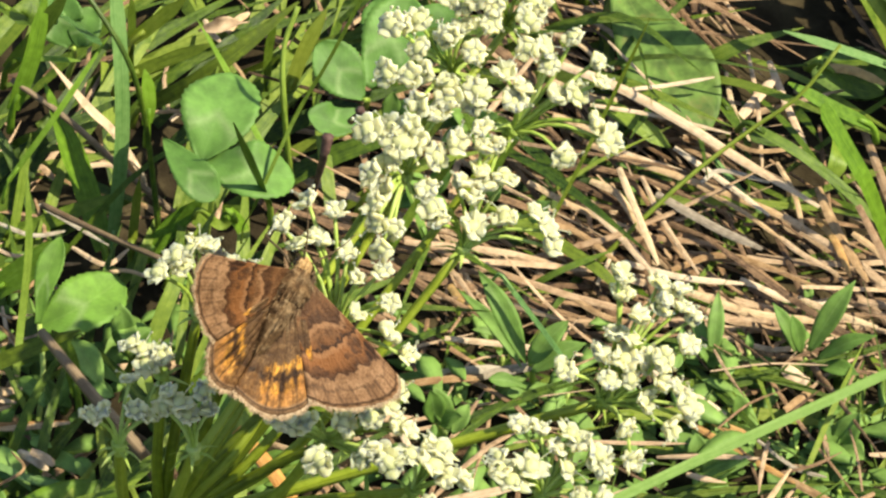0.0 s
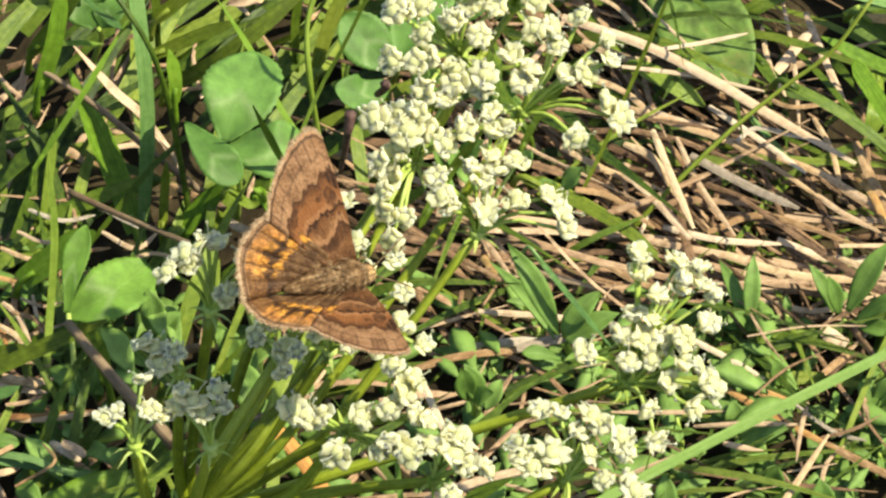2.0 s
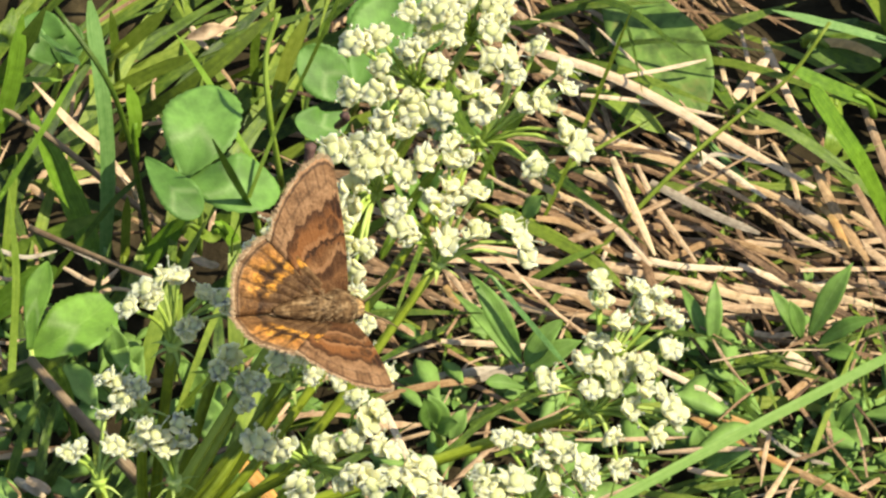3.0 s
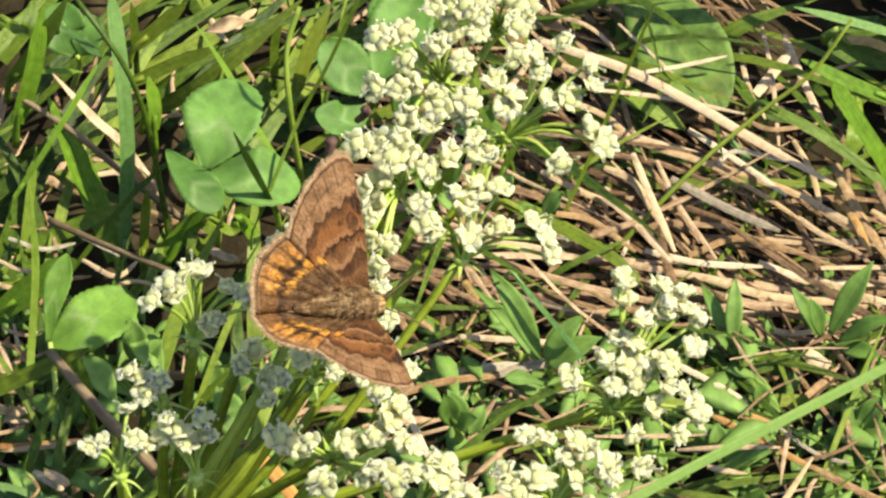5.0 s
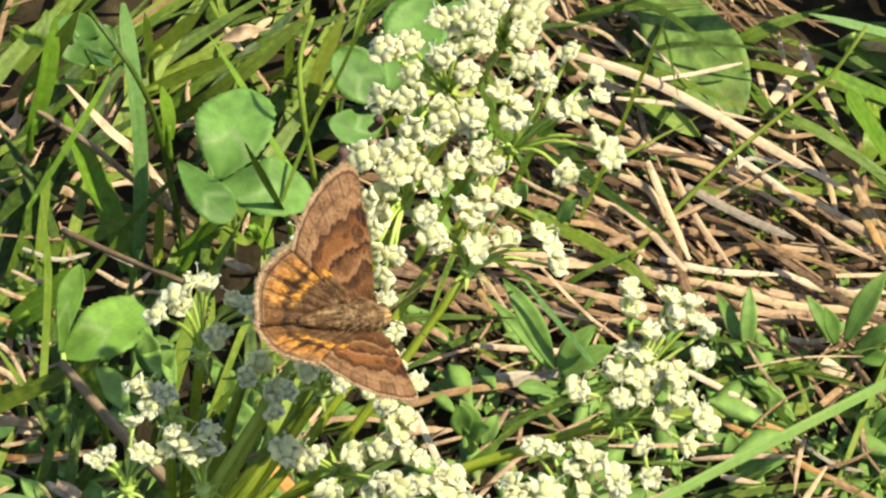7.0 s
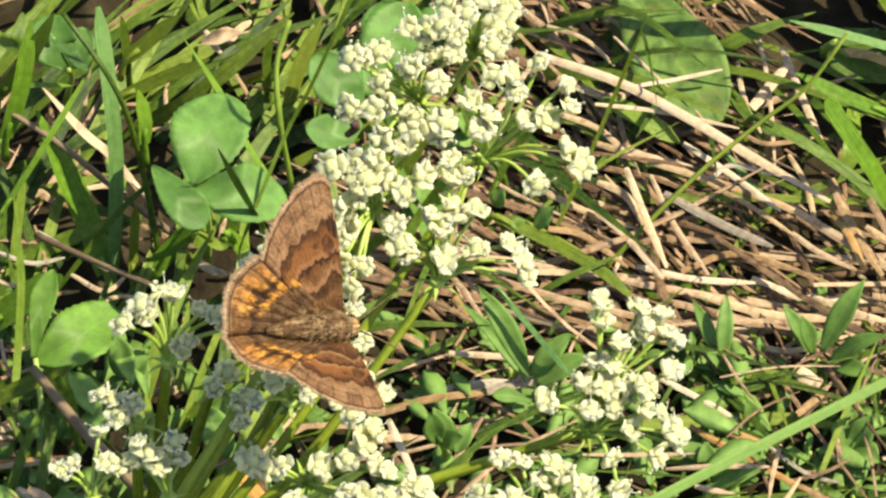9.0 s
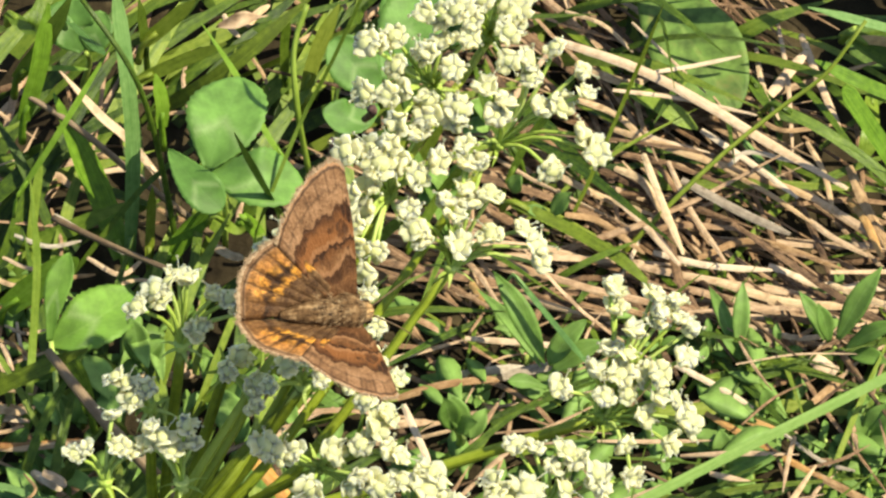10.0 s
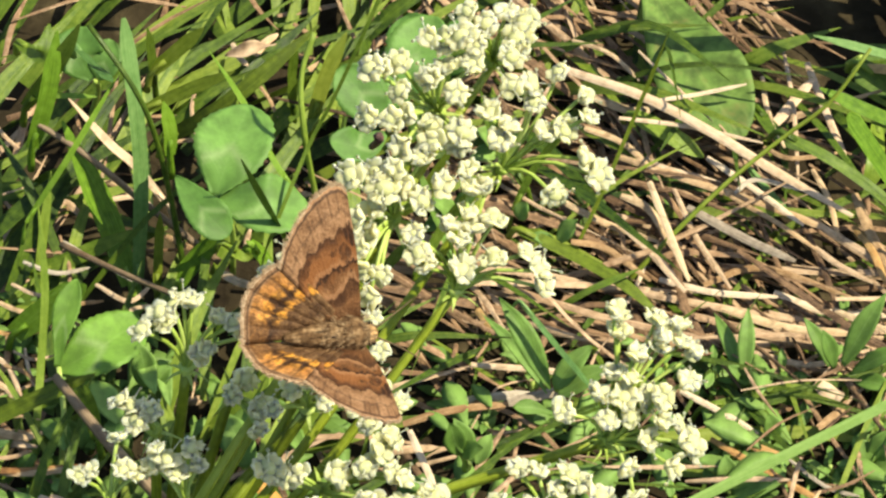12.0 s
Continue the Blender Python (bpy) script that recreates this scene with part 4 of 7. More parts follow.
tiny_leaves("small_leaves", 480, (-75, -5, -95, 8), (-15, -8), (3, 7), LEAF, "small green leaves in the grass", 32)
# ---- single grass blades ----
grass_blade([(-43.2, 9.4, -9.0), (-42.3, 14.7, 5.0), (-42.7, 18.7, 16.0), (-44.0, 23.9, 26.0)], 2.15, GRASS_BLUE, "wide blue-green grass blade standing upright", taper=0.12)
stalk([(-36.4, 8.0, -9.0), (-38.1, 12.0, 5.0), (-39.7, 14.1, 15.0), (-42.2, 15.9, 22.0), (-47.9, 20.6, 28.0)], 0.43, 0.33, GRASS, "long thin dark green grass stalk")
grass_blade([(-40.4, 20.5, -6.0), (-44.1, 20.2, 2.0), (-47.4, 21.3, 5.0), (-53.1, 25.5, 9.0)], 1.19, STRAW_PALE, "pale whitish dead grass blade")
grass_blade([(-44.1, 8.7, -9.0), (-47.2, 14.3, -3.0), (-50.2, 17.4, 4.0), (-53.0, 20.3, 10.0)], 3.6, GRASS_BRIGHT, "broad bright green grass blade half in shade", taper=0.5)
grass_blade([(-41.6, 30.4, -4.0), (-32.5, 30.4, 4.0), (-20.8, 39.5, 10.0)], 2.19, GRASS_YELLOW, "broad yellow-green grass blade")
grass_blade([(-44.0, 31.3, 1.0), (-38.6, 32.0, 4.0), (-31.6, 32.3, 8.0)], 1.75, GRASS_YELLOW, "yellow-green grass blade leaning in the sward")
grass_blade([(-43.3, 35.4, 4.0), (-36.1, 37.3, 11.0)], 1.99, GRASS_YELLOW, "yellow-green grass blade leaning in the sward")
grass_blade([(-22.3, 15.2, 4.0), (-25.0, 16.8, 8.0), (-28.9, 21.7, 13.0), (-33.4, 24.4, 20.0)], 0.85, GRASS_BRIGHT, "thin bright green grass blade behind a clover")
stalk([(-20.1, 21.3, -6.0), (-21.5, 23.1, 6.0), (-22.1, 27.9, 12.0), (-20.6, 32.3, 16.0)], 0.47, 0.36, GRASS, "thin upright green grass stalk")
grass_blade([(-25.2, 3.1, 4.0), (-23.5, 0.2, 12.0), (-19.2, 8.4, 20.0), (-15.7, 11.1, 27.0), (-11.0, 14.9, 38.0), (-8.0, 18.8, 44.0)], 0.55, GRASS, "thin green grass blade arching before a clover", taper=0.15)
grass_blade([(-21.9, 1.7, 10.0), (-23.6, 0.4, 17.0), (-26.7, 1.4, 25.0)], 1.51, GRASS, "short dark pointed grass blade", hint=Vector((-0.5, -0.6, 0.45)))
grass_blade([(-56.1, 6.0, 6.0), (-50.5, 10.2, 14.0), (-44.1, 18.1, 22.0)], 0.80, GRASS_BRIGHT, "thin light green grass blade")
grass_blade([(-58.6, 24.5, 8.0), (-53.9, 24.0, 16.0), (-49.9, 24.5, 24.0)], 2.19, GRASS, "green grass blade leaning in the sward")
grass_blade([(-57.2, 18.9, 6.0), (-54.6, 21.3, 14.0), (-53.1, 25.1, 22.0)], 2.39, GRASS_BRIGHT, "bright green grass blade in the sward")
grass_blade([(-60.8, 34.3, 10.0), (-56.3, 28.2, 14.0), (-55.7, 32.1, 16.0)], 2.39, GRASS, "dark green grass blade in the sward")
grass_blade([(-56.6, 7.5, -10.0), (-55.8, 11.4, -4.0), (-54.6, 16.8, 4.0)], 1.3, GRASS, "olive green upright grass stem")
grass_blade([(-40.5, 7.8, -9.0), (-40.1, 10.6, -3.0), (-39.7, 11.8, 2.0)], 1.35, GRASS_YELLOW, "olive upright grass stem")
grass_blade([(-38.8, 6.5, -8.0), (-35.4, 8.8, -4.0), (-31.0, 10.2, 1.0)], 2.63, GRASS_BRIGHT, "bright green grass blade near the soil")
grass_blade([(-43.5, 36.8, 0.0), (-43.2, 35.5, 7.0), (-43.1, 34.0, 14.0)], 1.59, GRASS, "dark green grass blade in the sward")
grass_blade([(-21.6, 33.5, -2.0), (-19.8, 35.7, 4.0), (-17.0, 38.4, 10.0)], 2.19, GRASS_YELLOW, "yellow-green grass blade leaning in the sward")
grass_blade([(-24.6, 37.1, -6.0), (-24.6, 37.4, 2.0), (-23.8, 38.3, 8.0)], 1.43, GRASS, "green grass blade in shade")
grass_blade([(-52.7, 32.0, 12.0), (-47.7, 22.3, 18.0), (-45.1, 18.2, 20.0)], 1.59, GRASS_BLUE, "short blue-green grass blade")
grass_blade([(-57.1, 24.4, 10.0), (-52.5, 23.0, 12.0), (-48.5, 23.0, 12.0)], 0.72, GRASS_BRIGHT, "thin light green grass blade")
grass_blade([(-58.8, 20.4, -4.0), (-55.7, 19.2, 0.0), (-52.5, 16.9, 4.0)], 1.59, GRASS, "green grass blade leaning in the sward")
grass_blade([(-57.9, 9.1, -8.0), (-52.6, 9.8, -6.0), (-43.2, 12.4, -2.0)], 2.19, GRASS, "dark green grass blade in shade")
grass_blade([(-39.9, 23.9, 0.0), (-39.7, 24.9, 4.0), (-40.5, 26.3, 8.0)], 1.99, GRASS_BRIGHT, "bright green grass blade in the sward")
grass_blade([(-27.4, 7.3, 2.0), (-25.7, 8.0, -2.0), (-25.2, 7.6, -6.0)], 1.99, GRASS_BRIGHT, "bright green grass blade in the sward")
grass_blade([(-31.3, 8.9, 0.0), (-28.6, 9.3, -3.0), (-26.8, 9.9, -1.0)], 1.35, GRASS, "green grass blade leaning in the sward")
stalk([(-32.2, 10.6, -6.0), (-41.6, 14.6, 0.0), (-49.9, 18.0, 6.0), (-57.5, 20.6, 10.0)], 0.5, 0.4, STRAW_BROWN, "thin brown dead stem")
stalk([(-31.2, -33.8, -6.0), (-35.1, -33.0, 2.0), (-41.6, -29.1, 8.0), (-48.4, -20.5, 8.0)], 1.0, 0.6, STRAW_BROWN, "dark brown dead stem under the umbel")
stalk([(21.4, 12.4, -10.0), (25.0, 14.7, -6.0), (33.6, 22.5, -1.0), (41.9, 28.7, 3.0), (47.8, 31.6, 7.0), (52.9, 37.0, 12.0)], 0.42, 0.26, GRASS_YELLOW, "green grass stalk across the straw")
grass_blade([(41.5, 29.6, 3.0), (49.1, 26.3, 1.0), (56.4, 23.2, -3.0), (60.8, 20.4, -6.0)], 1.57, GRASS, "green grass blade off a stalk")
grass_blade([(62.3, 18.5, -8.0), (57.2, 18.3, 4.0), (53.4, 19.5, 10.0), (49.2, 21.3, 16.0)], 2.61, GRASS_BRIGHT, "broad green grass blade", taper=0.08)
grass_blade([(59.4, 35.9, -2.0), (53.2, 35.2, 2.0), (46.6, 35.1, 6.0)], 1.91, GRASS_BRIGHT, "bright green grass blade in the sward")
grass_blade([(62.3, 41.5, 4.0), (54.2, 40.3, 8.0), (45.5, 41.0, 10.0)], 1.22, GRASS_BLUE, "thin blue-green grass blade")
grass_blade([(14.3, 15.4, -8.0), (18.1, 20.3, 0.0), (23.5, 27.2, 14.0), (25.8, 29.0, 22.0)], 0.61, GRASS_YELLOW, "thin olive grass stalk")
grass_blade([(9.5, 18.1, -6.0), (16.1, 14.6, -7.0), (23.7, 11.0, -9.0)], 1.83, GRASS_YELLOW, "yellow-green grass blade on the straw")
grass_blade([(22.0, 37.4, -3.0), (27.4, 34.6, -4.0), (31.8, 32.7, -6.0)], 2.61, GRASS, "green grass blade among straw")
grass_blade([(38.0, 31.0, -6.0), (41.8, 26.2, -7.0), (44.6, 23.4, -8.0)], 1.13, GRASS_BLUE, "thin grey-green blade among straw")
grass_blade([(38.6, 40.9, -4.0), (41.8, 35.8, -4.0), (46.6, 33.6, -5.0)], 2.18, GRASS, "green grass blade among straw")
grass_blade([(55.7, 40.2, -6.0), (54.9, 30.8, -3.0), (54.1, 27.7, -6.0)], 3.05, GRASS, "dark green grass blade in the sward")
grass_blade([(52.9, 48.6, -3.0), (57.7, 45.7, -4.0), (62.2, 45.5, -5.0)], 3.05, GRASS, "dark green grass blade in shade")
grass_blade([(-5.8, -53.0, -3.0), (8.6, -46.1, 1.0), (25.2, -35.8, 4.0), (50.7, -20.7, 7.0), (67.0, -11.3, 9.0)], 1.3, GRASS_PALE, "long bright green grass blade before the herbs", taper=0.2, fold=0.0, hint=Vector((0.3, -0.62, 0.72)))
grass_blade([(24.5, -14.0, -8.0), (43.2, -11.3, -9.0), (52.8, -12.2, -9.0)], 1.66, GRASS_YELLOW, "yellow-green grass stem among herbs")
grass_blade([(32.2, -7.9, -9.0), (41.3, -5.7, -8.0), (48.5, -3.8, -8.0)], 1.27, GRASS, "thin green stem among small herbs")
grass_blade([(35.7, -8.4, -9.0), (45.8, -5.7, -7.0), (57.6, -2.2, -6.0)], 1.46, GRASS, "thin green stem among small herbs")
grass_blade([(8.4, -5.7, 8.0), (13.5, -9.9, 4.0), (19.2, -13.2, -2.0)], 0.78, GRASS_BLUE, "thin blue-green grass stalk")
grass_blade([(-41.6, -34.1, -6.0), (-50.2, -33.2, -5.0), (-58.8, -32.7, -4.0), (-63.6, -32.2, -4.0)], 1.32, GRASS_BLUE, "blue-green grass blade near the soil")
grass_blade([(-61.0, -42.4, -9.0), (-56.8, -42.6, -9.0), (-52.3, -44.5, -9.0)], 2.36, GRASS_BRIGHT, "bright green leaf blade near the soil")
grass_blade([(-56.2, -14.6, -6.0), (-50.4, -13.6, -4.0), (-45.1, -14.1, -2.0)], 3.08, GRASS, "broad green grass blade near the soil")
grass_blade([(-57.3, -4.6, -4.0), (-51.0, -3.7, 2.0), (-47.2, -3.2, 5.0)], 3.50, GRASS_BRIGHT, "broad bright grass blade in the sward")
grass_blade([(-61.6, -24.3, 0.0), (-55.3, -22.9, 3.0), (-49.1, -21.4, 6.0), (-43.6, -19.8, 8.0)], 1.96, GRASS_YELLOW, "yellow-green grass blade over the soil")
grass_blade([(-61.0, -24.9, -3.0), (-57.5, -24.5, -2.0), (-54.7, -23.9, -1.0)], 1.40, GRASS_BLUE, "thin blue-green grass blade")
grass_blade([(-59.3, -32.1, -4.0), (-52.8, -33.3, -3.0), (-47.7, -35.2, -3.0), (-41.0, -35.7, -3.0)], 0.91, GRASS_BLUE, "thin blue-green stem near the soil")
grass_blade([(-60.5, -18.1, -2.0), (-57.5, -18.4, -1.0), (-54.0, -18.2, 0.0)], 1.54, GRASS_YELLOW, "short yellow-green grass blade")
grass_blade([(-43.9, -22.1, -2.0), (-45.0, -20.7, 4.0), (-47.1, -20.2, 8.0)], 2.10, GRASS, "green grass blade near the soil")
grass_blade([(-52.2, -23.6, -6.0), (-52.1, -13.9, 0.0), (-51.7, -6.6, 8.0), (-52.7, 0.5, 16.0)], 1.05, GRASS, "olive upright grass stem")
stalk([(-51.5, 4.2, 4.0), (-43.1, -0.9, 5.0), (-34.9, -5.4, 6.0)], 0.45, 0.35, STRAW_BROWN, "thin brown dead stem over the sward")
# ---- dead straws that lie on top ----
straw([(11.8, 42.1, 0.7), (23.3, 37.2, 0.8), (32.7, 30.8, 1.0), (39.7, 25.6, 0.7), (51.0, 17.0, 1.0)], 1.63, STRAW_PALE, "tan dead straw lying on the litter")
straw([(20.3, 32.2, -6.0), (30.7, 27.4, -5.2), (42.5, 23.2, -5.7), (49.4, 19.3, -5.3)], 1.26, STRAW, "tan dead straw lying on the litter")
straw([(46.1, 50.9, -5.7), (48.1, 43.9, -6.0), (51.6, 31.1, -5.5)], 1.26, STRAW_PALE, "tan dead straw lying on the litter")
straw([(41.2, 37.8, -4.8), (46.8, 46.7, -4.4)], 1.70, STRAW_PALE, "tan dead straw lying on the litter")
straw([(42.8, 51.6, -4.4), (44.0, 41.7, -4.6), (44.6, 28.9, -5.6)], 0.74, STRAW_PALE, "tan dead straw lying on the litter")
straw([(13.2, 51.9, -3.8), (18.6, 48.7, -3.0), (22.8, 44.5, -3.8)], 0.74, STRAW, "tan dead straw lying on the litter")
straw([(22.4, 45.7, 0.9), (28.2, 39.6, -0.2), (32.6, 34.1, -0.2)], 0.52, STRAW_PALE, "tan dead straw lying on the litter")
straw([(25.2, 36.5, 0.9), (31.0, 38.9, -0.0), (37.2, 40.1, 1.0)], 0.74, STRAW_PALE, "tan dead straw lying on the litter")
straw([(20.0, 33.3, 0.6), (29.0, 33.0, -0.2), (39.3, 29.4, 1.0)], 0.74, STRAW_PALE, "tan dead straw lying on the litter")
straw([(24.4, 25.0, -2.8), (26.7, 17.7, -3.0), (29.9, 8.8, -3.9)], 1.18, STRAW, "tan dead straw lying on the litter")
straw([(27.8, 26.1, -5.3), (31.0, 17.4, -5.3), (35.5, 9.1, -5.4)], 0.89, STRAW_PALE, "tan dead straw lying on the litter")
straw([(20.2, 19.7, -4.8), (24.9, 15.1, -5.7), (29.5, 7.6, -4.7)], 1.26, STRAW_PALE, "tan dead straw lying on the litter")
straw([(35.4, 24.9, -5.1), (41.3, 20.1, -4.3), (46.9, 15.8, -4.8)], 0.81, STRAW, "tan dead straw lying on the litter")
straw([(52.0, 26.1, -4.9), (54.4, 17.7, -4.6), (58.3, 10.1, -5.6)], 1.63, STRAW, "tan dead straw lying on the litter")
straw([(53.9, 48.3, -3.4), (57.6, 46.7, -2.2), (61.8, 44.3, -2.0)], 1.70, STRAW_ORANGE, "tan dead straw lying on the litter")
straw([(12.2, 23.7, -5.5), (18.9, 20.2, -6.2), (25.9, 17.0, -5.8)], 1.11, STRAW, "tan dead straw lying on the litter")
straw([(31.9, 10.6, -6.7), (39.5, 13.8, -6.5), (51.2, 8.3, -5.2)], 1.11, STRAW, "tan dead straw lying on the litter")
straw([(20.7, 24.2, -4.9), (24.5, 21.6, -4.6), (28.1, 14.2, -4.6)], 1.26, STRAW, "tan dead straw lying on the litter")
straw([(35.9, 25.5, -5.0), (38.8, 27.9, -4.8), (45.3, 25.9, -4.4)], 0.81, STRAW_GREY, "tan dead straw lying on the litter")
straw([(46.5, 16.7, -5.2), (49.6, 13.7, -5.1), (54.1, 10.7, -5.0)], 0.96, STRAW_PALE, "tan dead straw lying on the litter")
straw([(14.2, 16.0, -5.2), (18.9, 16.1, -6.5), (24.9, 10.5, -6.1)], 1.11, STRAW, "tan dead straw lying on the litter")
straw([(29.5, 21.1, -3.2), (37.5, 16.6, -4.1), (43.8, 12.4, -3.2)], 1.48, STRAW_GREY, "tan dead straw lying on the litter")
straw([(46.4, 29.8, -4.4), (48.6, 24.2, -4.4), (49.7, 17.5, -4.6)], 0.89, STRAW, "tan dead straw lying on the litter")
straw([(14.9, 44.2, -6.3), (21.7, 40.3, -5.4), (25.1, 40.6, -4.9)], 1.48, STRAW, "tan dead straw lying on the litter")
straw([(51.9, 21.5, -6.2), (53.9, 16.5, -4.7), (56.0, 10.5, -5.4)], 1.26, STRAW_ORANGE, "tan dead straw lying on the litter")
straw([(39.8, 47.3, -5.0), (40.5, 40.1, -4.4), (42.7, 33.3, -4.1)], 0.89, STRAW, "tan dead straw lying on the litter")
straw([(32.2, 31.3, -4.5), (38.8, 26.3, -5.1), (45.0, 19.1, -3.7)], 1.04, STRAW_PALE, "tan dead straw lying on the litter")
straw([(24.1, 32.3, -5.9), (26.4, 29.9, -5.3), (34.1, 28.7, -6.5)], 0.96, STRAW_PALE, "tan dead straw lying on the litter")
straw([(56.0, 16.1, -2.7), (58.7, 14.2, -3.2), (60.4, 11.6, -3.0)], 1.11, STRAW, "tan dead straw lying on the litter")
straw([(15.4, 37.0, -5.7), (20.7, 35.0, -6.2), (25.5, 28.4, -5.1)], 1.11, STRAW, "tan dead straw lying on the litter")
straw([(39.9, 34.1, -5.0), (43.6, 31.5, -4.2), (50.4, 33.2, -4.4)], 0.81, STRAW, "tan dead straw lying on the litter")
straw([(2.0, -4.8, -6.1), (10.7, -5.2, -6.1), (20.1, -6.2, -5.8)], 0.99, STRAW_PALE, "tan dead straw lying on the litter")
straw([(-0.3, -10.0, -7.8), (5.7, -8.6, -7.7), (9.8, -7.6, -8.0)], 1.49, STRAW_GREY, "tan dead straw lying on the litter")
straw([(23.0, 9.6, -7.3), (31.3, 7.9, -7.3), (43.7, 6.0, -7.7)], 1.24, STRAW_PALE, "tan dead straw lying on the litter")
straw([(29.1, -6.4, -7.7), (34.1, -9.2, -8.0), (39.1, -12.7, -7.8)], 0.99, STRAW_PALE, "tan dead straw lying on the litter")
straw([(32.9, -15.1, -6.2), (40.8, -19.9, -6.8), (47.5, -24.4, -6.3)], 1.08, STRAW_ORANGE, "tan dead straw lying on the litter")
straw([(46.5, -23.7, -6.4), (52.3, -27.1, -6.5), (57.5, -30.0, -6.4)], 1.24, STRAW, "tan dead straw lying on the litter")
straw([(32.8, 2.5, -7.7), (41.6, 2.6, -8.2), (53.2, 8.6, -7.9)], 1.16, STRAW_PALE, "tan dead straw lying on the litter")
straw([(34.3, 6.6, -6.5), (43.6, 4.0, -6.9), (53.8, 3.1, -6.2)], 1.41, STRAW, "tan dead straw lying on the litter")
straw([(42.9, -17.3, -7.0), (47.7, -20.9, -7.6), (51.6, -22.5, -7.0)], 0.66, STRAW_GREY, "tan dead straw lying on the litter")
straw([(35.1, -11.7, -8.0), (39.1, -14.5, -8.3), (42.0, -16.0, -7.9)], 1.66, STRAW_ORANGE, "tan dead straw lying on the litter")
straw([(46.5, -12.3, -6.7), (49.2, -9.2, -7.2), (50.5, -7.5, -6.9)], 1.24, STRAW, "tan dead straw lying on the litter")
straw([(46.8, -5.5, -6.4), (48.8, -6.9, -7.0), (49.7, -7.7, -6.4)], 2.49, STRAW_PALE, "tan dead straw lying on the litter")
straw([(48.8, 6.9, -6.2), (53.8, 4.2, -5.8), (59.3, 2.4, -5.8)], 1.08, STRAW, "tan dead straw lying on the litter")
straw([(52.5, -3.8, -7.4), (55.8, -1.4, -7.8), (59.3, 0.1, -7.0)], 0.99, STRAW, "tan dead straw lying on the litter")
straw([(17.8, 4.4, -6.2), (23.9, 0.5, -6.0), (31.1, 0.1, -5.9)], 0.99, STRAW, "tan dead straw lying on the litter")
straw([(2.3, 5.3, -7.2), (4.4, 2.1, -6.5), (6.5, 1.1, -6.7)], 1.49, STRAW_ORANGE, "tan dead straw lying on the litter")
straw([(26.1, 11.6, -7.1), (33.4, 9.6, -6.9), (41.7, 9.1, -6.7)], 1.08, STRAW_PALE, "tan dead straw lying on the litter")
straw([(41.2, 9.9, -6.8), (49.0, 7.5, -7.7), (59.3, 7.8, -7.5)], 1.24, STRAW_PALE, "tan dead straw lying on the litter")
straw([(22.0, 7.7, -7.5), (23.3, 11.6, -8.0), (24.3, 14.6, -7.5)], 0.66, STRAW_PALE, "tan dead straw lying on the litter")
straw([(38.4, 0.4, -7.7), (46.0, -1.7, -7.1), (53.8, 1.5, -7.4)], 0.91, STRAW_PALE, "tan dead straw lying on the litter")
straw([(-4.7, -47.5, -8.0), (8.0, -43.2, -6.0), (20.0, -40.0, -5.0), (31.4, -38.3, -6.0), (47.1, -40.7, -8.0)], 0.72, STRAW_PALE, "long thin pale straw on the herbs")
straw([(-8.2, -38.6, -4.0), (2.8, -35.6, -2.0), (12.0, -33.1, 0.0)], 0.72, STRAW_PALE, "thin pale straw under the umbel")
straw([(32.3, -46.5, -6.0), (39.6, -36.2, -4.0), (46.2, -25.5, -2.0)], 0.96, STRAW, "tan straw leaning over herbs")
straw([(27.9, -44.8, -9.0), (29.4, -41.0, -9.0), (30.8, -38.2, -9.0)], 0.72, STRAW_PALE, "tan dead straw lying on the litter")
straw([(-24.6, -50.3, -8.0), (-24.6, -46.0, -6.0), (-25.3, -42.4, -4.0)], 1.36, STRAW_PALE, "frayed tan straw tuft under the umbel")
straw([(-25.3, -50.3, -8.0), (-25.2, -46.1, -6.0), (-25.5, -43.0, -4.0)], 0.88, STRAW, "frayed tan straw tuft under the umbel")
straw([(-22.8, -50.1, -8.0), (-23.8, -46.5, -6.0), (-25.0, -42.9, -4.0)], 0.80, STRAW_PALE, "frayed tan straw tuft under the umbel")
straw([(-22.9, -43.4, 0.0), (-21.7, -46.7, -4.0), (-19.1, -49.5, -8.0)], 0.72, STRAW_PALE, "tan dead straw lying on the litter")
straw([(-36.5, -45.5, 2.0), (-35.6, -46.7, -4.0), (-34.0, -46.8, -8.0)], 0.72, STRAW_GREY, "bent grey straw hanging under the hub")
straw([(-34.0, -46.8, -8.0), (-31.8, -47.5, -6.0), (-30.4, -46.9, 0.0)], 0.56, STRAW_GREY, "bent grey straw hanging under the hub")
straw([(-34.1, -50.3, 8.0), (-30.6, -49.9, 4.0), (-26.1, -48.8, 0.0)], 0.56, STRAW_PALE, "tan dead straw lying on the litter")
straw([(-24.7, -43.5, -4.0), (-18.3, -42.0, -6.0), (-6.4, -36.9, -6.0)], 1.20, STRAW_GREY, "grey weathered straw under the umbel")
straw([(-22.9, -43.0, -6.0), (-15.6, -40.5, -7.0), (-5.3, -40.2, -7.0)], 1.04, STRAW_GREY, "grey weathered straw under the umbel")
straw([(-59.0, -25.1, -6.0), (-52.0, -26.6, -4.0), (-44.4, -25.8, -3.0)], 0.96, STRAW, "thin brown straw on the soil")
straw([(-22.9, -36.8, 12.0), (-18.8, -39.5, 9.0), (-12.3, -46.8, 5.0)], 2.08, DYING_STEM, "orange-yellow dying grass stem")
straw([(-63.7, -19.8, -8.0), (-58.9, -20.0, -8.0), (-54.2, -18.4, -8.0)], 1.60, STRAW_PALE, "tan dead straw lying on the litter")
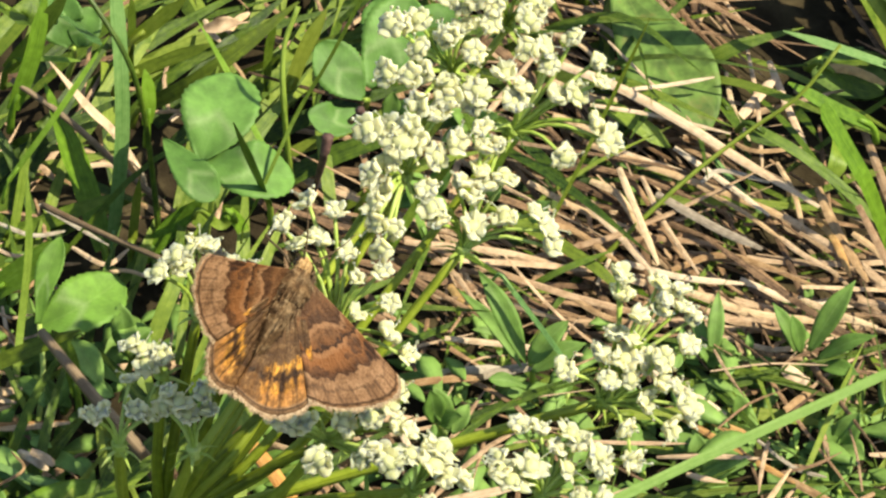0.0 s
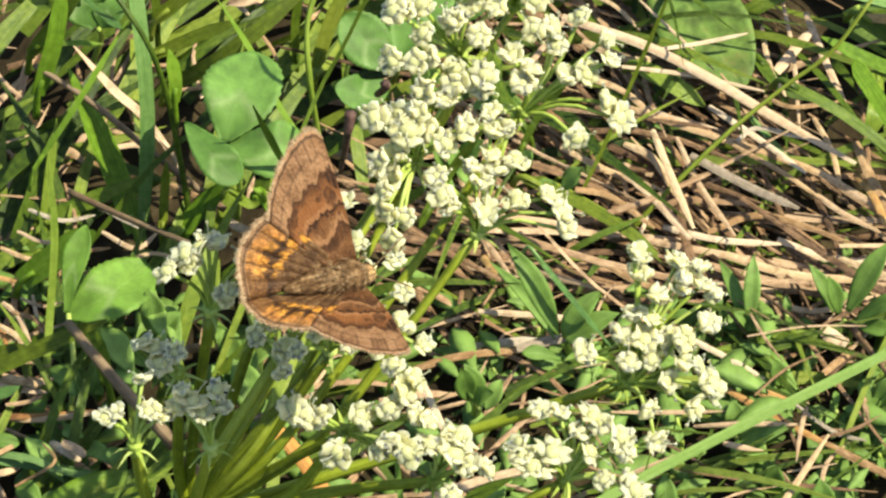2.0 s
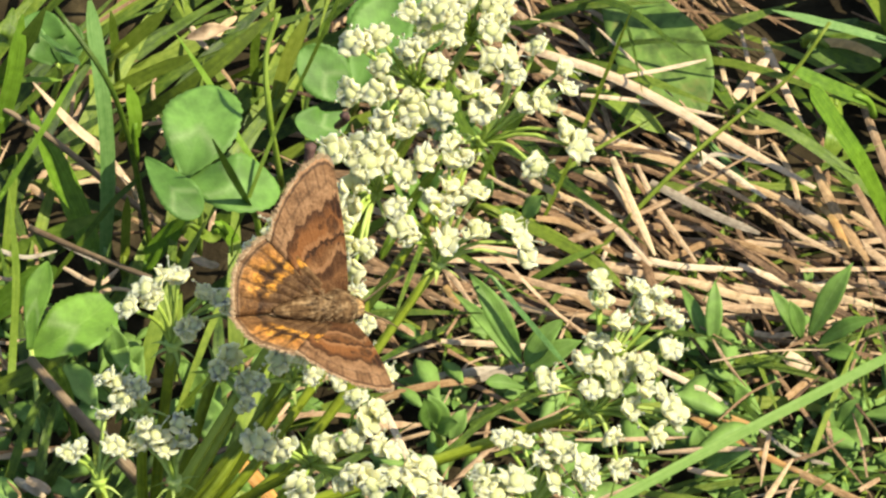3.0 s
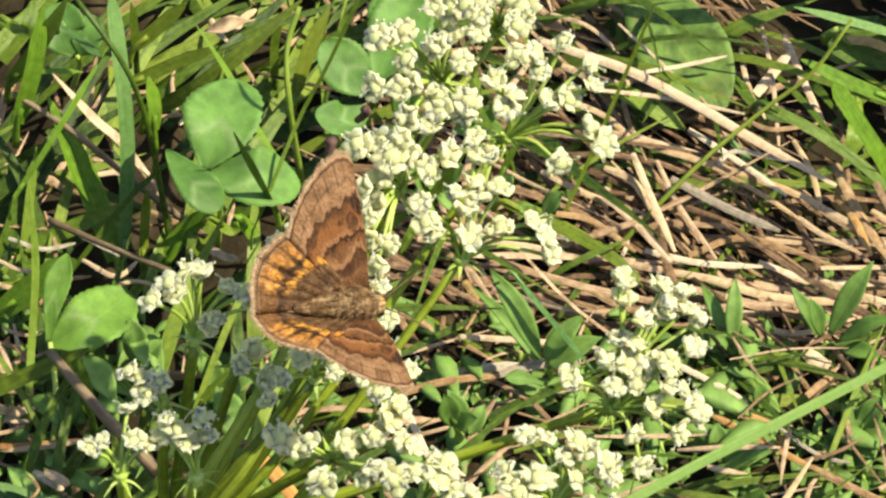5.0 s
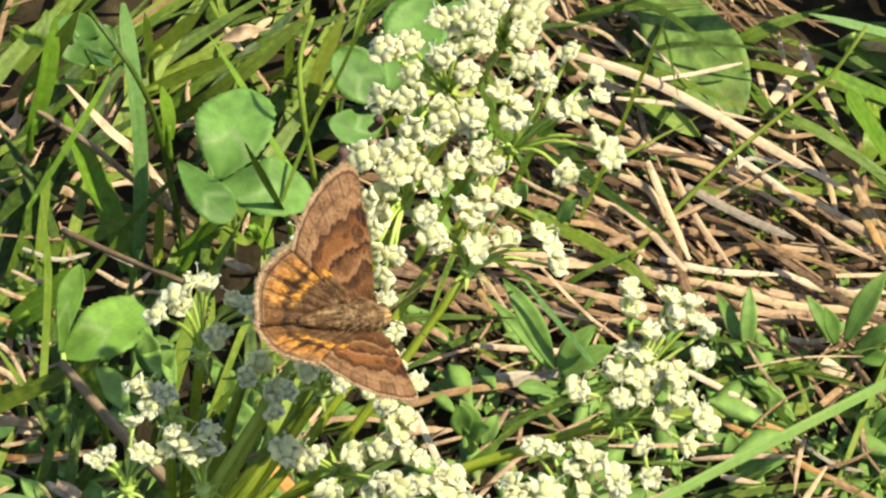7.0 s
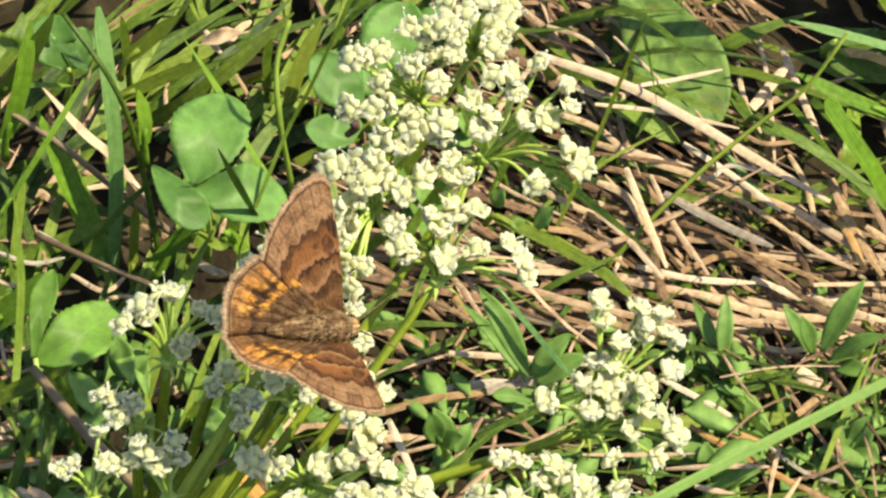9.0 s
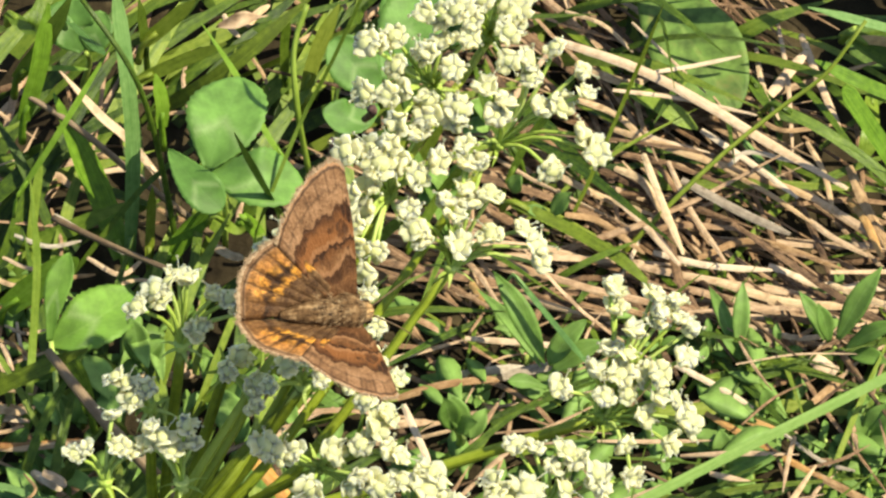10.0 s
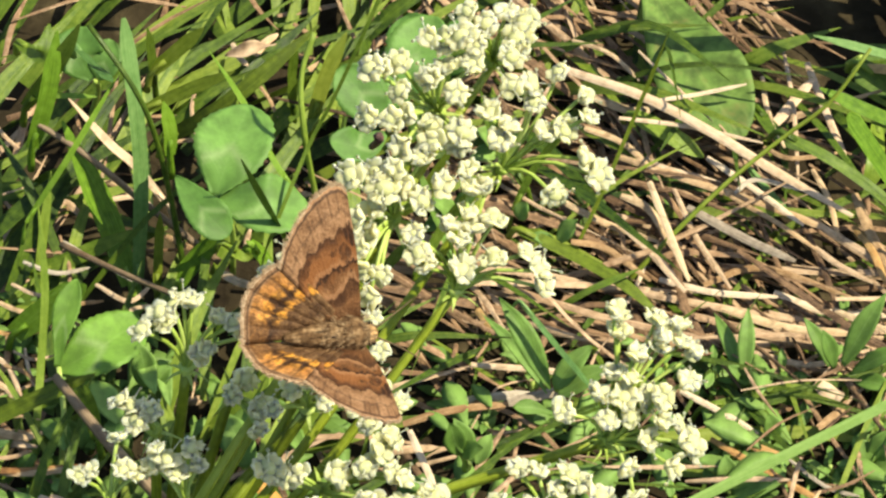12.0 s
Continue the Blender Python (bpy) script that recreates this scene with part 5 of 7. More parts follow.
straw([(-50.4, -28.9, -6.0), (-48.3, -30.3, -7.0), (-45.3, -31.7, -8.0)], 1.20, STRAW_PALE, "tan dead straw lying on the litter")
straw([(-51.9, 26.1, -6.8), (-48.2, 24.5, -6.8), (-45.0, 22.3, -6.8)], 1.01, STRAW, "tan dead straw lying on the litter")
straw([(-37.5, 31.2, -6.6), (-35.9, 33.0, -6.6), (-32.3, 32.6, -6.6)], 0.81, STRAW_PALE, "tan dead straw lying on the litter")
straw([(-56.4, 20.0, -6.0), (-54.3, 24.7, -6.0), (-53.4, 28.3, -6.0)], 0.88, STRAW, "tan dead straw lying on the litter")
straw([(-48.7, 21.2, -6.5), (-44.9, 21.9, -6.5), (-41.7, 19.7, -6.5)], 0.88, STRAW_PALE, "tan dead straw lying on the litter")
straw([(-32.1, 9.3, -6.4), (-29.5, 7.7, -6.4), (-27.7, 7.3, -6.4)], 1.35, STRAW_PALE, "tan dead straw lying on the litter")
straw([(-40.0, 15.6, -6.9), (-35.9, 13.5, -6.9), (-32.6, 14.2, -6.9)], 1.01, STRAW, "tan dead straw lying on the litter")
straw([(-56.0, 17.3, -5.6), (-54.1, 19.7, -5.6), (-51.7, 17.5, -5.6)], 1.15, STRAW_PALE, "tan dead straw lying on the litter")
straw([(-41.9, 31.5, -5.9), (-37.5, 32.3, -5.9), (-34.0, 32.7, -5.9)], 0.68, STRAW_PALE, "tan dead straw lying on the litter")
straw([(-34.5, 50.1, -5.2), (-33.4, 47.7, -5.2), (-31.9, 45.9, -5.2)], 1.01, STRAW_PALE, "tan dead straw lying on the litter")
straw([(-30.4, 42.9, -5.2), (-28.4, 39.9, -5.2), (-26.8, 36.3, -5.2)], 0.61, STRAW, "tan dead straw lying on the litter")
straw([(-23.5, 46.6, -6.3), (-20.9, 48.6, -6.3), (-19.1, 49.3, -6.3)], 1.15, STRAW, "tan dead straw lying on the litter")
straw([(-53.1, 11.7, -4.3), (-49.9, 9.6, -4.3), (-43.1, 5.4, -4.3)], 0.68, STRAW_GREY, "tan dead straw lying on the litter")
straw([(-56.3, 18.5, -7.0), (-53.0, 19.8, -7.0), (-46.6, 16.6, -7.0)], 0.61, STRAW, "tan dead straw lying on the litter")
straw([(-31.2, 48.4, -5.8), (-30.1, 50.9, -5.8), (-28.4, 52.9, -5.8)], 1.35, STRAW, "tan dead straw lying on the litter")
straw([(-59.0, -25.6, -5.0), (-52.4, -26.2, -4.0), (-44.6, -24.9, -4.0)], 0.95, STRAW_ORANGE, "orange-brown straw on the soil")
straw([(-50.3, -30.2, -4.0), (-48.4, -31.9, -3.0), (-46.3, -32.7, -4.0)], 1.31, STRAW_PALE, "tan dead straw lying on the litter")
straw([(-57.9, -34.0, -6.0), (-55.6, -34.2, -5.0), (-53.9, -32.5, -6.0)], 1.07, STRAW, "tan dead straw lying on the litter")
straw([(-53.5, -38.4, -2.0), (-49.0, -35.3, -1.0), (-50.9, -31.8, -2.0)], 0.48, STRAW, "tan dead straw lying on the litter")
straw([(-59.0, -20.2, -6.0), (-56.1, -20.0, -5.0), (-53.1, -19.1, -6.0)], 1.55, STRAW, "tan dead straw lying on the litter")
straw([(-59.1, -8.8, -3.3), (-56.9, -10.7, -3.3), (-54.7, -15.1, -3.3)], 0.85, STRAW_PALE, "broken pale straw near the soil")
straw([(-57.5, -10.5, -3.0), (-54.4, -11.7, -3.0), (-51.2, -15.2, -3.0)], 0.72, STRAW, "broken pale straw near the soil")
straw([(-56.9, -7.6, -3.7), (-54.2, -8.8, -3.7), (-51.4, -8.0, -3.7)], 0.52, STRAW_PALE, "broken pale straw near the soil")
straw([(-58.8, -13.6, -1.9), (-56.0, -15.5, -1.9), (-54.9, -17.9, -1.9)], 0.92, STRAW, "broken pale straw near the soil")
straw([(-60.3, -11.0, -3.1), (-58.5, -13.7, -3.1), (-57.4, -16.3, -3.1)], 0.78, STRAW_ORANGE, "broken pale straw near the soil")
straw([(-55.5, -6.9, -3.9), (-54.3, -11.0, -3.9), (-52.9, -13.4, -3.9)], 0.59, STRAW_PALE, "broken pale straw near the soil")
straw([(-57.4, -21.2, -2.5), (-53.7, -22.1, -2.5), (-51.0, -21.3, -2.5)], 1.18, STRAW, "broken pale straw near the soil")
straw([(-58.9, -21.7, -3.8), (-56.0, -22.1, -3.8), (-51.6, -22.6, -3.8)], 0.92, STRAW_PALE, "broken pale straw near the soil")
straw([(-56.4, -25.6, -2.6), (-54.0, -25.1, -2.6), (-52.0, -24.1, -2.6)], 0.65, STRAW_PALE, "broken pale straw near the soil")
straw([(-56.9, -19.8, -3.2), (-55.0, -18.4, -3.2), (-51.7, -18.8, -3.2)], 0.46, STRAW, "broken pale straw near the soil")
straw([(-57.0, -33.7, -2.5), (-55.1, -32.3, -2.5), (-54.5, -32.1, -2.5)], 0.78, STRAW, "broken pale straw near the soil")
straw([(-48.5, -31.8, -1.6), (-46.6, -32.7, -1.6), (-45.4, -33.8, -1.6)], 1.31, STRAW_PALE, "broken pale straw near the soil")
straw([(-60.6, 0.5, -3.5), (-56.6, -1.2, -3.5), (-51.4, -1.9, -3.5)], 0.78, STRAW, "tan dead straw between the grass")
straw([(-59.0, 4.4, -4.7), (-55.1, 2.7, -4.7), (-50.7, 3.4, -4.7)], 0.65, STRAW_PALE, "tan dead straw between the grass")
straw([(-52.6, -3.8, -3.6), (-50.2, 0.1, -3.6), (-46.3, 1.3, -3.6)], 0.72, STRAW, "tan dead straw between the grass")
straw([(-47.8, 4.4, -4.1), (-43.1, 1.8, -4.1), (-40.4, 4.8, -4.1)], 0.78, STRAW_PALE, "tan dead straw between the grass")
straw([(-45.1, -0.4, -4.9), (-40.9, 1.7, -4.9), (-36.3, 0.5, -4.9)], 0.65, STRAW, "tan dead straw between the grass")
straw([(-58.2, 9.0, -5.6), (-53.5, 7.3, -5.6), (-49.2, 8.5, -5.6)], 0.72, STRAW_GREY, "tan dead straw between the grass")
straw([(-61.5, -3.7, -4.2), (-57.7, -4.4, -4.2), (-53.4, -3.8, -4.2)], 0.78, STRAW_ORANGE, "tan dead straw between the grass")
straw([(-6.2, -14.2, -7.0), (-0.1, -12.4, -6.0), (9.2, -9.9, -7.0)], 1.19, STRAW, "pale broad straw near the florets")
straw([(-5.0, -18.9, -2.0), (-3.2, -22.5, -3.0), (-1.1, -26.2, -5.0)], 1.07, STRAW_PALE, "pale broken straw near the florets")
straw([(7.1, -12.4, -4.0), (11.4, -10.8, -4.0), (15.7, -9.0, -5.0)], 1.55, STRAW_GREY, "grey weathered straw under the umbel")
# ---- clovers and broad leaves ----
clover((-31.0, 12.4, -12.0), (-30.8, 5.8, 13.0), [([(-31.0, 5.4, 13.5), (-29.5, 10.8, 16.0), (-28.1, 19.8, 15.0)], 10.1, "obovate"), ([(-30.8, 5.7, 13.0), (-24.8, 2.9, 15.0), (-19.0, 4.9, 12.0)], 8.0, "obovate"), ([(-28.4, -2.6, 15.0), (-31.5, -0.5, 17.0), (-35.9, 5.4, 17.0)], 5.0, "ovate")], "green clover leaf with pale chevrons and blade shadows")
clover((-49.6, -25.3, -12.0), (-49.7, -13.5, 1.0), [([(-49.9, -13.2, 0.0), (-44.8, -11.0, 2.0), (-40.4, -4.3, 0.0)], 8.1, "obovate"), ([(-49.9, -13.5, 1.0), (-49.3, -9.5, 5.0), (-47.9, -4.7, 8.0)], 3.3, "spoon"), ([(-49.7, -12.2, 0.0), (-47.5, -13.9, -1.0), (-45.7, -16.1, -3.0)], 2.9, "ovate")], "bright green clover leaf with a pale mark", CLOVER_LIGHT)
clover((-53.6, 39.1, -10.0), (-50.9, 33.3, 4.0), [([(-51.4, 33.6, 4.0), (-53.0, 35.1, 7.0), (-52.8, 38.6, 9.0)], 6.8, "obovate"), ([(-50.5, 33.6, 4.0), (-49.8, 34.4, 6.0), (-48.8, 37.3, 8.0)], 4.8, "obovate")], "green clover leaf among tall grass")
clover((-12.1, 38.6, -12.0), (-10.9, 29.6, 2.0), [([(-11.1, 29.9, 2.0), (-14.2, 31.3, 5.0), (-17.7, 33.7, 8.0)], 7.2, "obovate"), ([(-10.6, 32.1, 2.0), (-7.9, 38.3, 5.0), (-5.8, 45.0, 7.0)], 8.8, "obovate"), ([(-11.2, 28.4, 1.0), (-14.4, 25.2, 2.0), (-18.3, 24.1, 4.0)], 5.2, "obovate")], "clover leaf half hidden behind the umbel")
clover((-5.4, 50.6, -10.0), (-5.3, 48.3, -2.0), [([(-5.2, 43.9, -3.0), (-7.5, 44.2, 1.0), (-10.1, 49.7, 2.0)], 8.4, "obovate"), ([(-4.8, 43.9, -3.0), (-2.1, 45.4, 0.0), (0.1, 49.0, 2.0)], 7.7, "obovate")], "shaded clover leaf behind the umbel")
broad_leaf([(23.4, 64.0, -2.0), (28.1, 50.8, -2.0), (32.2, 42.4, -2.5), (36.7, 34.7, -4.0)], 12.6, LEAF_DARK, "broad dull green leaf with brown blemishes", "obovate")
broad_leaf([(-53.2, -57.8, -9.0), (-46.2, -47.5, -5.0), (-41.4, -40.9, -3.0), (-36.3, -36.3, -1.0)], 15.0, LEAF_DEEP, "large smooth green leaf shaded by the umbel", "ovate")
broad_leaf([(-31.4, -45.8, 3.0), (-34.1, -49.5, 0.0), (-38.1, -53.0, -5.0), (-41.0, -57.1, -9.0)], 7.5, LEAF_DEEP, "dark green leaf under the main stem", "lance")
broad_leaf([(53.8, 55.9, -9.0), (58.5, 51.6, -8.0), (64.4, 51.2, -8.0)], 9.0, LEAF_DARK, "dark leaf in shade behind the straw")
broad_leaf([(-56.3, -51.9, -8.0), (-58.2, -50.6, -6.0), (-59.2, -46.9, -5.0)], 4.5, LEAF_MINT, "small grey-green leaf at the soil", "spoon")
broad_leaf([(-57.5, -53.1, -8.0), (-55.9, -51.0, -6.0), (-54.6, -48.5, -5.0)], 4.0, LEAF_MINT, "small grey-green leaf at the soil", "spoon")
# ---- small herbs ----
weed((-41.1, -2.8, -13.0), (-40.7, -6.4, -4.0), [((-40.6, -7.2, -3.0), (-37.3, -15.7, -1.0), 2.9, "ovate"), ((-38.2, -7.0, -5.0), (-35.5, -16.1, -3.0), 2.3, "ovate"), ((-40.0, -8.1, -6.0), (-42.2, -12.0, -7.0), 1.7, "lance")], "light green herb behind shaded florets")
weed((-48.0, -10.5, -13.0), (-46.5, -12.2, -7.0), [((-46.2, -13.0, -6.0), (-38.6, -18.3, -4.0), 2.0, "lance"), ((-51.4, -16.3, -7.0), (-47.5, -20.7, -6.0), 2.8, "ovate"), ((-47.2, -16.5, -8.0), (-46.1, -19.7, -9.0), 1.7, "ovate")], "small herb with smooth leaves near the soil")
weed((-26.9, -20.4, -13.0), (-26.2, -21.9, -6.0), [((-25.1, -22.9, -6.0), (-28.6, -16.5, -3.0), 4.1, "ovate"), ((-27.4, -21.2, -7.0), (-25.8, -16.9, -5.0), 2.9, "ovate"), ((-31.8, -7.6, -8.0), (-30.3, -11.2, -8.0), 2.0, "ovate"), ((-25.7, -23.6, -6.0), (-23.5, -27.1, -7.0), 2.7, "ovate")], "pale yellow-green herb under the rays")
weed((-32.9, -21.5, -13.0), (-32.8, -20.0, -9.0), [((-32.7, -20.7, -8.0), (-35.6, -18.0, -7.0), 2.4, "ovate"), ((-32.7, -17.3, -9.0), (-31.2, -13.5, -8.0), 2.3, "ovate"), ((-32.8, -21.8, -9.0), (-29.3, -25.8, -8.0), 2.4, "lance"), ((-36.6, -24.6, -9.0), (-39.8, -21.0, -8.0), 2.3, "ovate")], "light green herb under the rays")
weed((-52.6, -20.6, -13.0), (-51.9, -21.6, -8.0), [((-51.9, -22.0, -8.0), (-48.5, -25.8, -8.0), 2.4, "ovate"), ((-52.0, -21.4, -7.0), (-53.8, -20.5, -6.0), 2.0, "ovate"), ((-50.9, -12.6, -8.0), (-53.6, -13.5, -7.0), 2.0, "lance")], "small herb with smooth leaves near the soil")
weed((-21.3, -12.9, -13.0), (-21.2, -12.3, -9.0), [((-21.1, -13.5, -8.0), (-23.3, -12.0, -6.0), 2.3, "ovate"), ((-20.7, -13.5, -8.0), (-17.6, -11.9, -7.0), 2.4, "ovate"), ((-21.1, -13.7, -9.0), (-18.5, -19.2, -8.0), 2.4, "lance"), ((-22.8, -19.6, -9.0), (-20.2, -24.6, -8.0), 2.3, "ovate")], "light green herb under the rays")
straw([(-22.4, -44.5, -4.0), (-15.6, -43.5, -4.0), (-6.3, -39.8, -2.0), (1.8, -36.7, 0.0), (11.2, -34.4, 2.0)], 1.3, STRAW_PALE, "long pale weathered straw under the umbel")
straw([(-26.7, -42.8, -5.0), (-18.3, -43.5, -6.0), (-4.6, -41.5, -6.0)], 1.5, STRAW_GREY, "grey weathered straw under the umbel")
straw([(-24.0, -42.8, -3.0), (-18.4, -42.8, -4.0), (-10.3, -41.3, -4.0)], 1.0, STRAW_GREY, "grey weathered straw under the umbel")
straw([(-25.4, -46.2, 2.0), (-25.0, -47.1, -3.0), (-25.4, -49.2, -9.0)], 0.9, STRAW_PALE, "frayed tan straw tuft under the umbel")
straw([(-24.7, -46.1, 2.0), (-23.2, -47.8, -3.0), (-21.6, -49.3, -9.0)], 0.8, STRAW_ORANGE, "frayed tan straw tuft under the umbel")
straw([(-22.1, -43.1, 0.0), (-21.0, -45.2, -4.0), (-18.9, -48.9, -8.0)], 0.9, STRAW_PALE, "pale broken straw under the umbel")
straw([(-1.4, -46.7, -9.0), (-3.0, -39.5, -5.0), (-2.1, -36.2, 0.0)], 0.7, STRAW, "thin tan straw standing under the umbel")
straw([(4.8, -46.2, -9.0), (3.2, -41.6, -6.0), (2.5, -39.0, -5.0)], 1.0, STRAW_PALE, "pale broken straw among small herbs")
straw([(-35.8, -40.9, 0.0), (-35.3, -43.0, -4.0), (-32.2, -47.1, -8.0)], 0.9, STRAW_GREY, "bent grey straw hanging under the hub")
straw([(-32.2, -47.1, -8.0), (-30.3, -45.3, -5.0), (-28.3, -44.7, 2.0)], 0.6, STRAW_GREY, "bent grey straw hanging under the hub")
grass_blade([(-19.0, -46.9, -12.0), (-18.6, -47.1, -7.0), (-17.8, -47.8, 0.0)], 0.8, GRASS_BRIGHT, "small bright grass shoot under the umbel")
grass_blade([(-18.3, -46.9, -12.0), (-17.7, -47.4, -7.0), (-15.9, -48.2, -1.0)], 0.8, GRASS_BRIGHT, "small bright grass shoot under the umbel")
grass_blade([(-19.4, -47.0, -12.0), (-19.7, -48.0, -7.0), (-20.1, -48.7, -2.0)], 0.7, GRASS_BRIGHT, "small bright grass shoot under the umbel")
grass_blade([(-4.8, -46.6, -12.0), (-6.3, -38.5, -2.0), (-7.3, -35.9, 8.0)], 0.8, GRASS_PALE, "upright pale green stem under the umbel")
grass_blade([(-13.8, -48.5, -8.0), (-9.8, -47.9, -6.0), (-5.1, -45.8, -6.0)], 2.4, GRASS_PALE, "broad pale green blade near the soil")
grass_blade([(-3.2, -42.2, -6.0), (1.9, -37.8, -2.0), (7.2, -36.1, 1.0)], 1.6, GRASS, "green grass blade under the umbel")
grass_blade([(-52.1, -28.9, -6.0), (-47.0, -34.9, -4.0), (-40.6, -35.8, -3.0)], 0.7, GRASS_PALE, "thin green stem near the soil")
weed((0.4, -18.8, -13.0), (2.8, -22.0, -4.0), [((3.2, -22.7, -3.0), (0.6, -19.7, 2.0), 2.7, "lance"), ((3.6, -22.4, -4.0), (5.4, -19.6, -1.0), 2.3, "lance")], "herb with a speckled lance-shaped leaf")
weed((5.2, -31.1, -13.0), (4.6, -33.1, -8.0), [((3.9, -36.1, -7.0), (6.1, -32.6, -5.0), 3.1, "ovate"), ((8.2, -35.8, -8.0), (6.3, -34.4, -6.0), 2.7, "round"), ((5.6, -31.2, -8.0), (9.0, -31.5, -6.0), 2.3, "ovate")], "small herb with smooth green leaves")
weed((-15.0, -29.3, -13.0), (-15.6, -31.4, -9.0), [((-16.2, -34.5, -8.0), (-12.8, -31.8, -7.0), 2.4, "ovate"), ((-15.6, -37.6, -9.0), (-11.7, -37.6, -8.0), 2.3, "ovate"), ((-18.2, -35.7, -9.0), (-20.9, -37.5, -8.0), 2.0, "lance")], "light green herb under the rays")
weed((-24.7, -24.7, -13.0), (-24.4, -29.4, -8.0), [((-25.8, -33.0, -6.0), (-23.2, -30.4, -4.0), 2.4, "ovate"), ((-25.0, -30.4, -8.0), (-26.8, -34.0, -7.0), 1.9, "ovate")], "pale green herb behind the rays")
weed((-47.0, -19.3, -13.0), (-46.0, -24.1, -8.0), [((-49.4, -24.6, -6.0), (-47.2, -27.1, -6.0), 2.3, "round"), ((-42.8, -30.2, -5.0), (-40.4, -34.8, -4.0), 2.0, "ovate"), ((-51.6, -17.8, -5.0), (-47.8, -23.7, -3.0), 2.3, "ovate"), ((-42.6, -17.9, -5.0), (-39.6, -19.5, -5.0), 2.0, "ovate")], "small herb with smooth green leaves")
grass_blade([(7.2, 16.7, -4.0), (14.0, 13.9, -5.0), (21.5, 9.6, -6.0), (26.8, 5.6, -8.0)], 1.7, GRASS_YELLOW, "olive-green grass blade on the straw")
grass_blade([(-6.2, 11.2, -8.0), (-2.6, 15.1, -2.0), (1.8, 16.1, 6.0)], 1.4, GRASS, "green grass blade behind the umbel")
grass_blade([(-1.0, 13.4, -8.0), (-4.1, 17.1, -1.0), (-6.3, 17.0, 8.0)], 1.3, GRASS_PALE, "pale green grass blade behind the umbel")
grass_blade([(6.3, 21.9, -6.0), (9.2, 24.8, 0.0), (13.5, 26.6, 6.0)], 1.1, GRASS, "green grass blade behind the umbel")
grass_blade([(-10.2, 18.3, -6.0), (-5.7, 19.2, 0.0), (-1.3, 21.2, 8.0)], 1.5, GRASS_YELLOW, "yellow-green grass blade behind the umbel")
grass_blade([(7.8, 26.1, -6.0), (3.8, 28.7, 0.0), (1.3, 32.3, 6.0)], 1.6, GRASS, "green grass blade behind the umbel")
grass_blade([(12.0, 6.0, -8.0), (17.0, 7.6, -5.0), (23.7, 10.9, -4.0)], 0.9, GRASS, "thin green blade among the straw")
grass_blade([(-11.3, 9.3, -6.0), (-8.2, 8.2, 0.0), (-5.2, 6.9, 5.0)], 1.8, GRASS_PALE, "pale green grass blade behind the umbel")
weed((11.9, 21.2, -13.0), (12.5, 16.2, -6.0), [((12.5, 15.5, -5.0), (15.0, 16.3, -1.0), 2.4, "lance"), ((12.1, 15.9, -6.0), (8.7, 15.8, -4.0), 2.0, "ovate"), ((7.1, 19.3, -5.0), (8.2, 19.9, -2.0), 2.3, "ovate")], "blue-green herb behind the umbel")
weed((-1.3, 24.7, -13.0), (-1.2, 19.8, -5.0), [((-1.2, 18.9, -4.0), (1.8, 19.5, 0.0), 3.1, "ovate"), ((-1.5, 18.7, -4.0), (-4.5, 17.7, 0.0), 2.9, "ovate"), ((-1.2, 19.0, -5.0), (1.2, 14.9, -5.0), 2.7, "ovate"), ((-1.9, 18.7, -5.0), (-5.6, 15.7, -4.0), 2.7, "lance")], "light green herb behind the umbel")
weed((3.7, 38.5, -13.0), (4.2, 32.3, -5.0), [((4.2, 31.4, -4.0), (7.6, 30.4, 0.0), 2.9, "ovate"), ((3.8, 31.4, -4.0), (0.7, 30.7, 0.0), 2.9, "ovate"), ((4.2, 31.8, -5.0), (7.0, 26.8, -4.0), 2.7, "ovate"), ((3.7, 31.4, -5.0), (0.0, 28.6, -4.0), 2.7, "ovate")], "light green herb behind the umbel")
weed((-7.3, 38.1, -13.0), (-7.0, 32.9, -5.0), [((-7.0, 32.0, -4.0), (-3.9, 31.5, 0.0), 2.9, "ovate"), ((-7.3, 31.8, -4.0), (-7.0, 33.5, 0.0), 2.7, "ovate"), ((-7.0, 32.3, -5.0), (-3.4, 28.5, -4.0), 2.7, "ovate")], "light green herb behind the umbel")
weed((13.3, -10.0, -13.0), (13.0, -10.1, -3.0), [((12.4, -11.5, -2.0), (5.4, -3.2, 6.0), 3.0, "lance"), ((12.9, -11.5, -2.0), (17.5, -8.0, 3.0), 2.9, "ovate"), ((12.8, -13.0, -5.0), (7.8, -13.8, -3.0), 2.0, "spoon"), ((12.0, -11.4, -3.0), (3.1, 0.4, -2.0), 1.7, "lance"), ((13.3, -11.2, -4.0), (20.1, -9.0, 0.0), 2.9, "lance"), ((13.1, -12.4, -7.0), (10.3, -13.6, -6.0), 1.7, "spoon")], "herb with long lance-shaped leaves")
weed((37.1, -5.2, -13.0), (37.3, -3.3, -8.0), [((37.2, -4.7, -7.0), (37.4, 2.5, -1.0), 2.2, "lance"), ((37.4, -5.0, -7.0), (40.1, -4.3, -5.0), 1.9, "lance"), ((36.9, -4.7, -7.0), (33.2, 4.7, -5.0), 1.9, "lance"), ((37.8, -4.6, -8.0), (35.0, -4.1, -5.0), 1.9, "ovate")], "herb with upright grey-green leaves", LEAF)
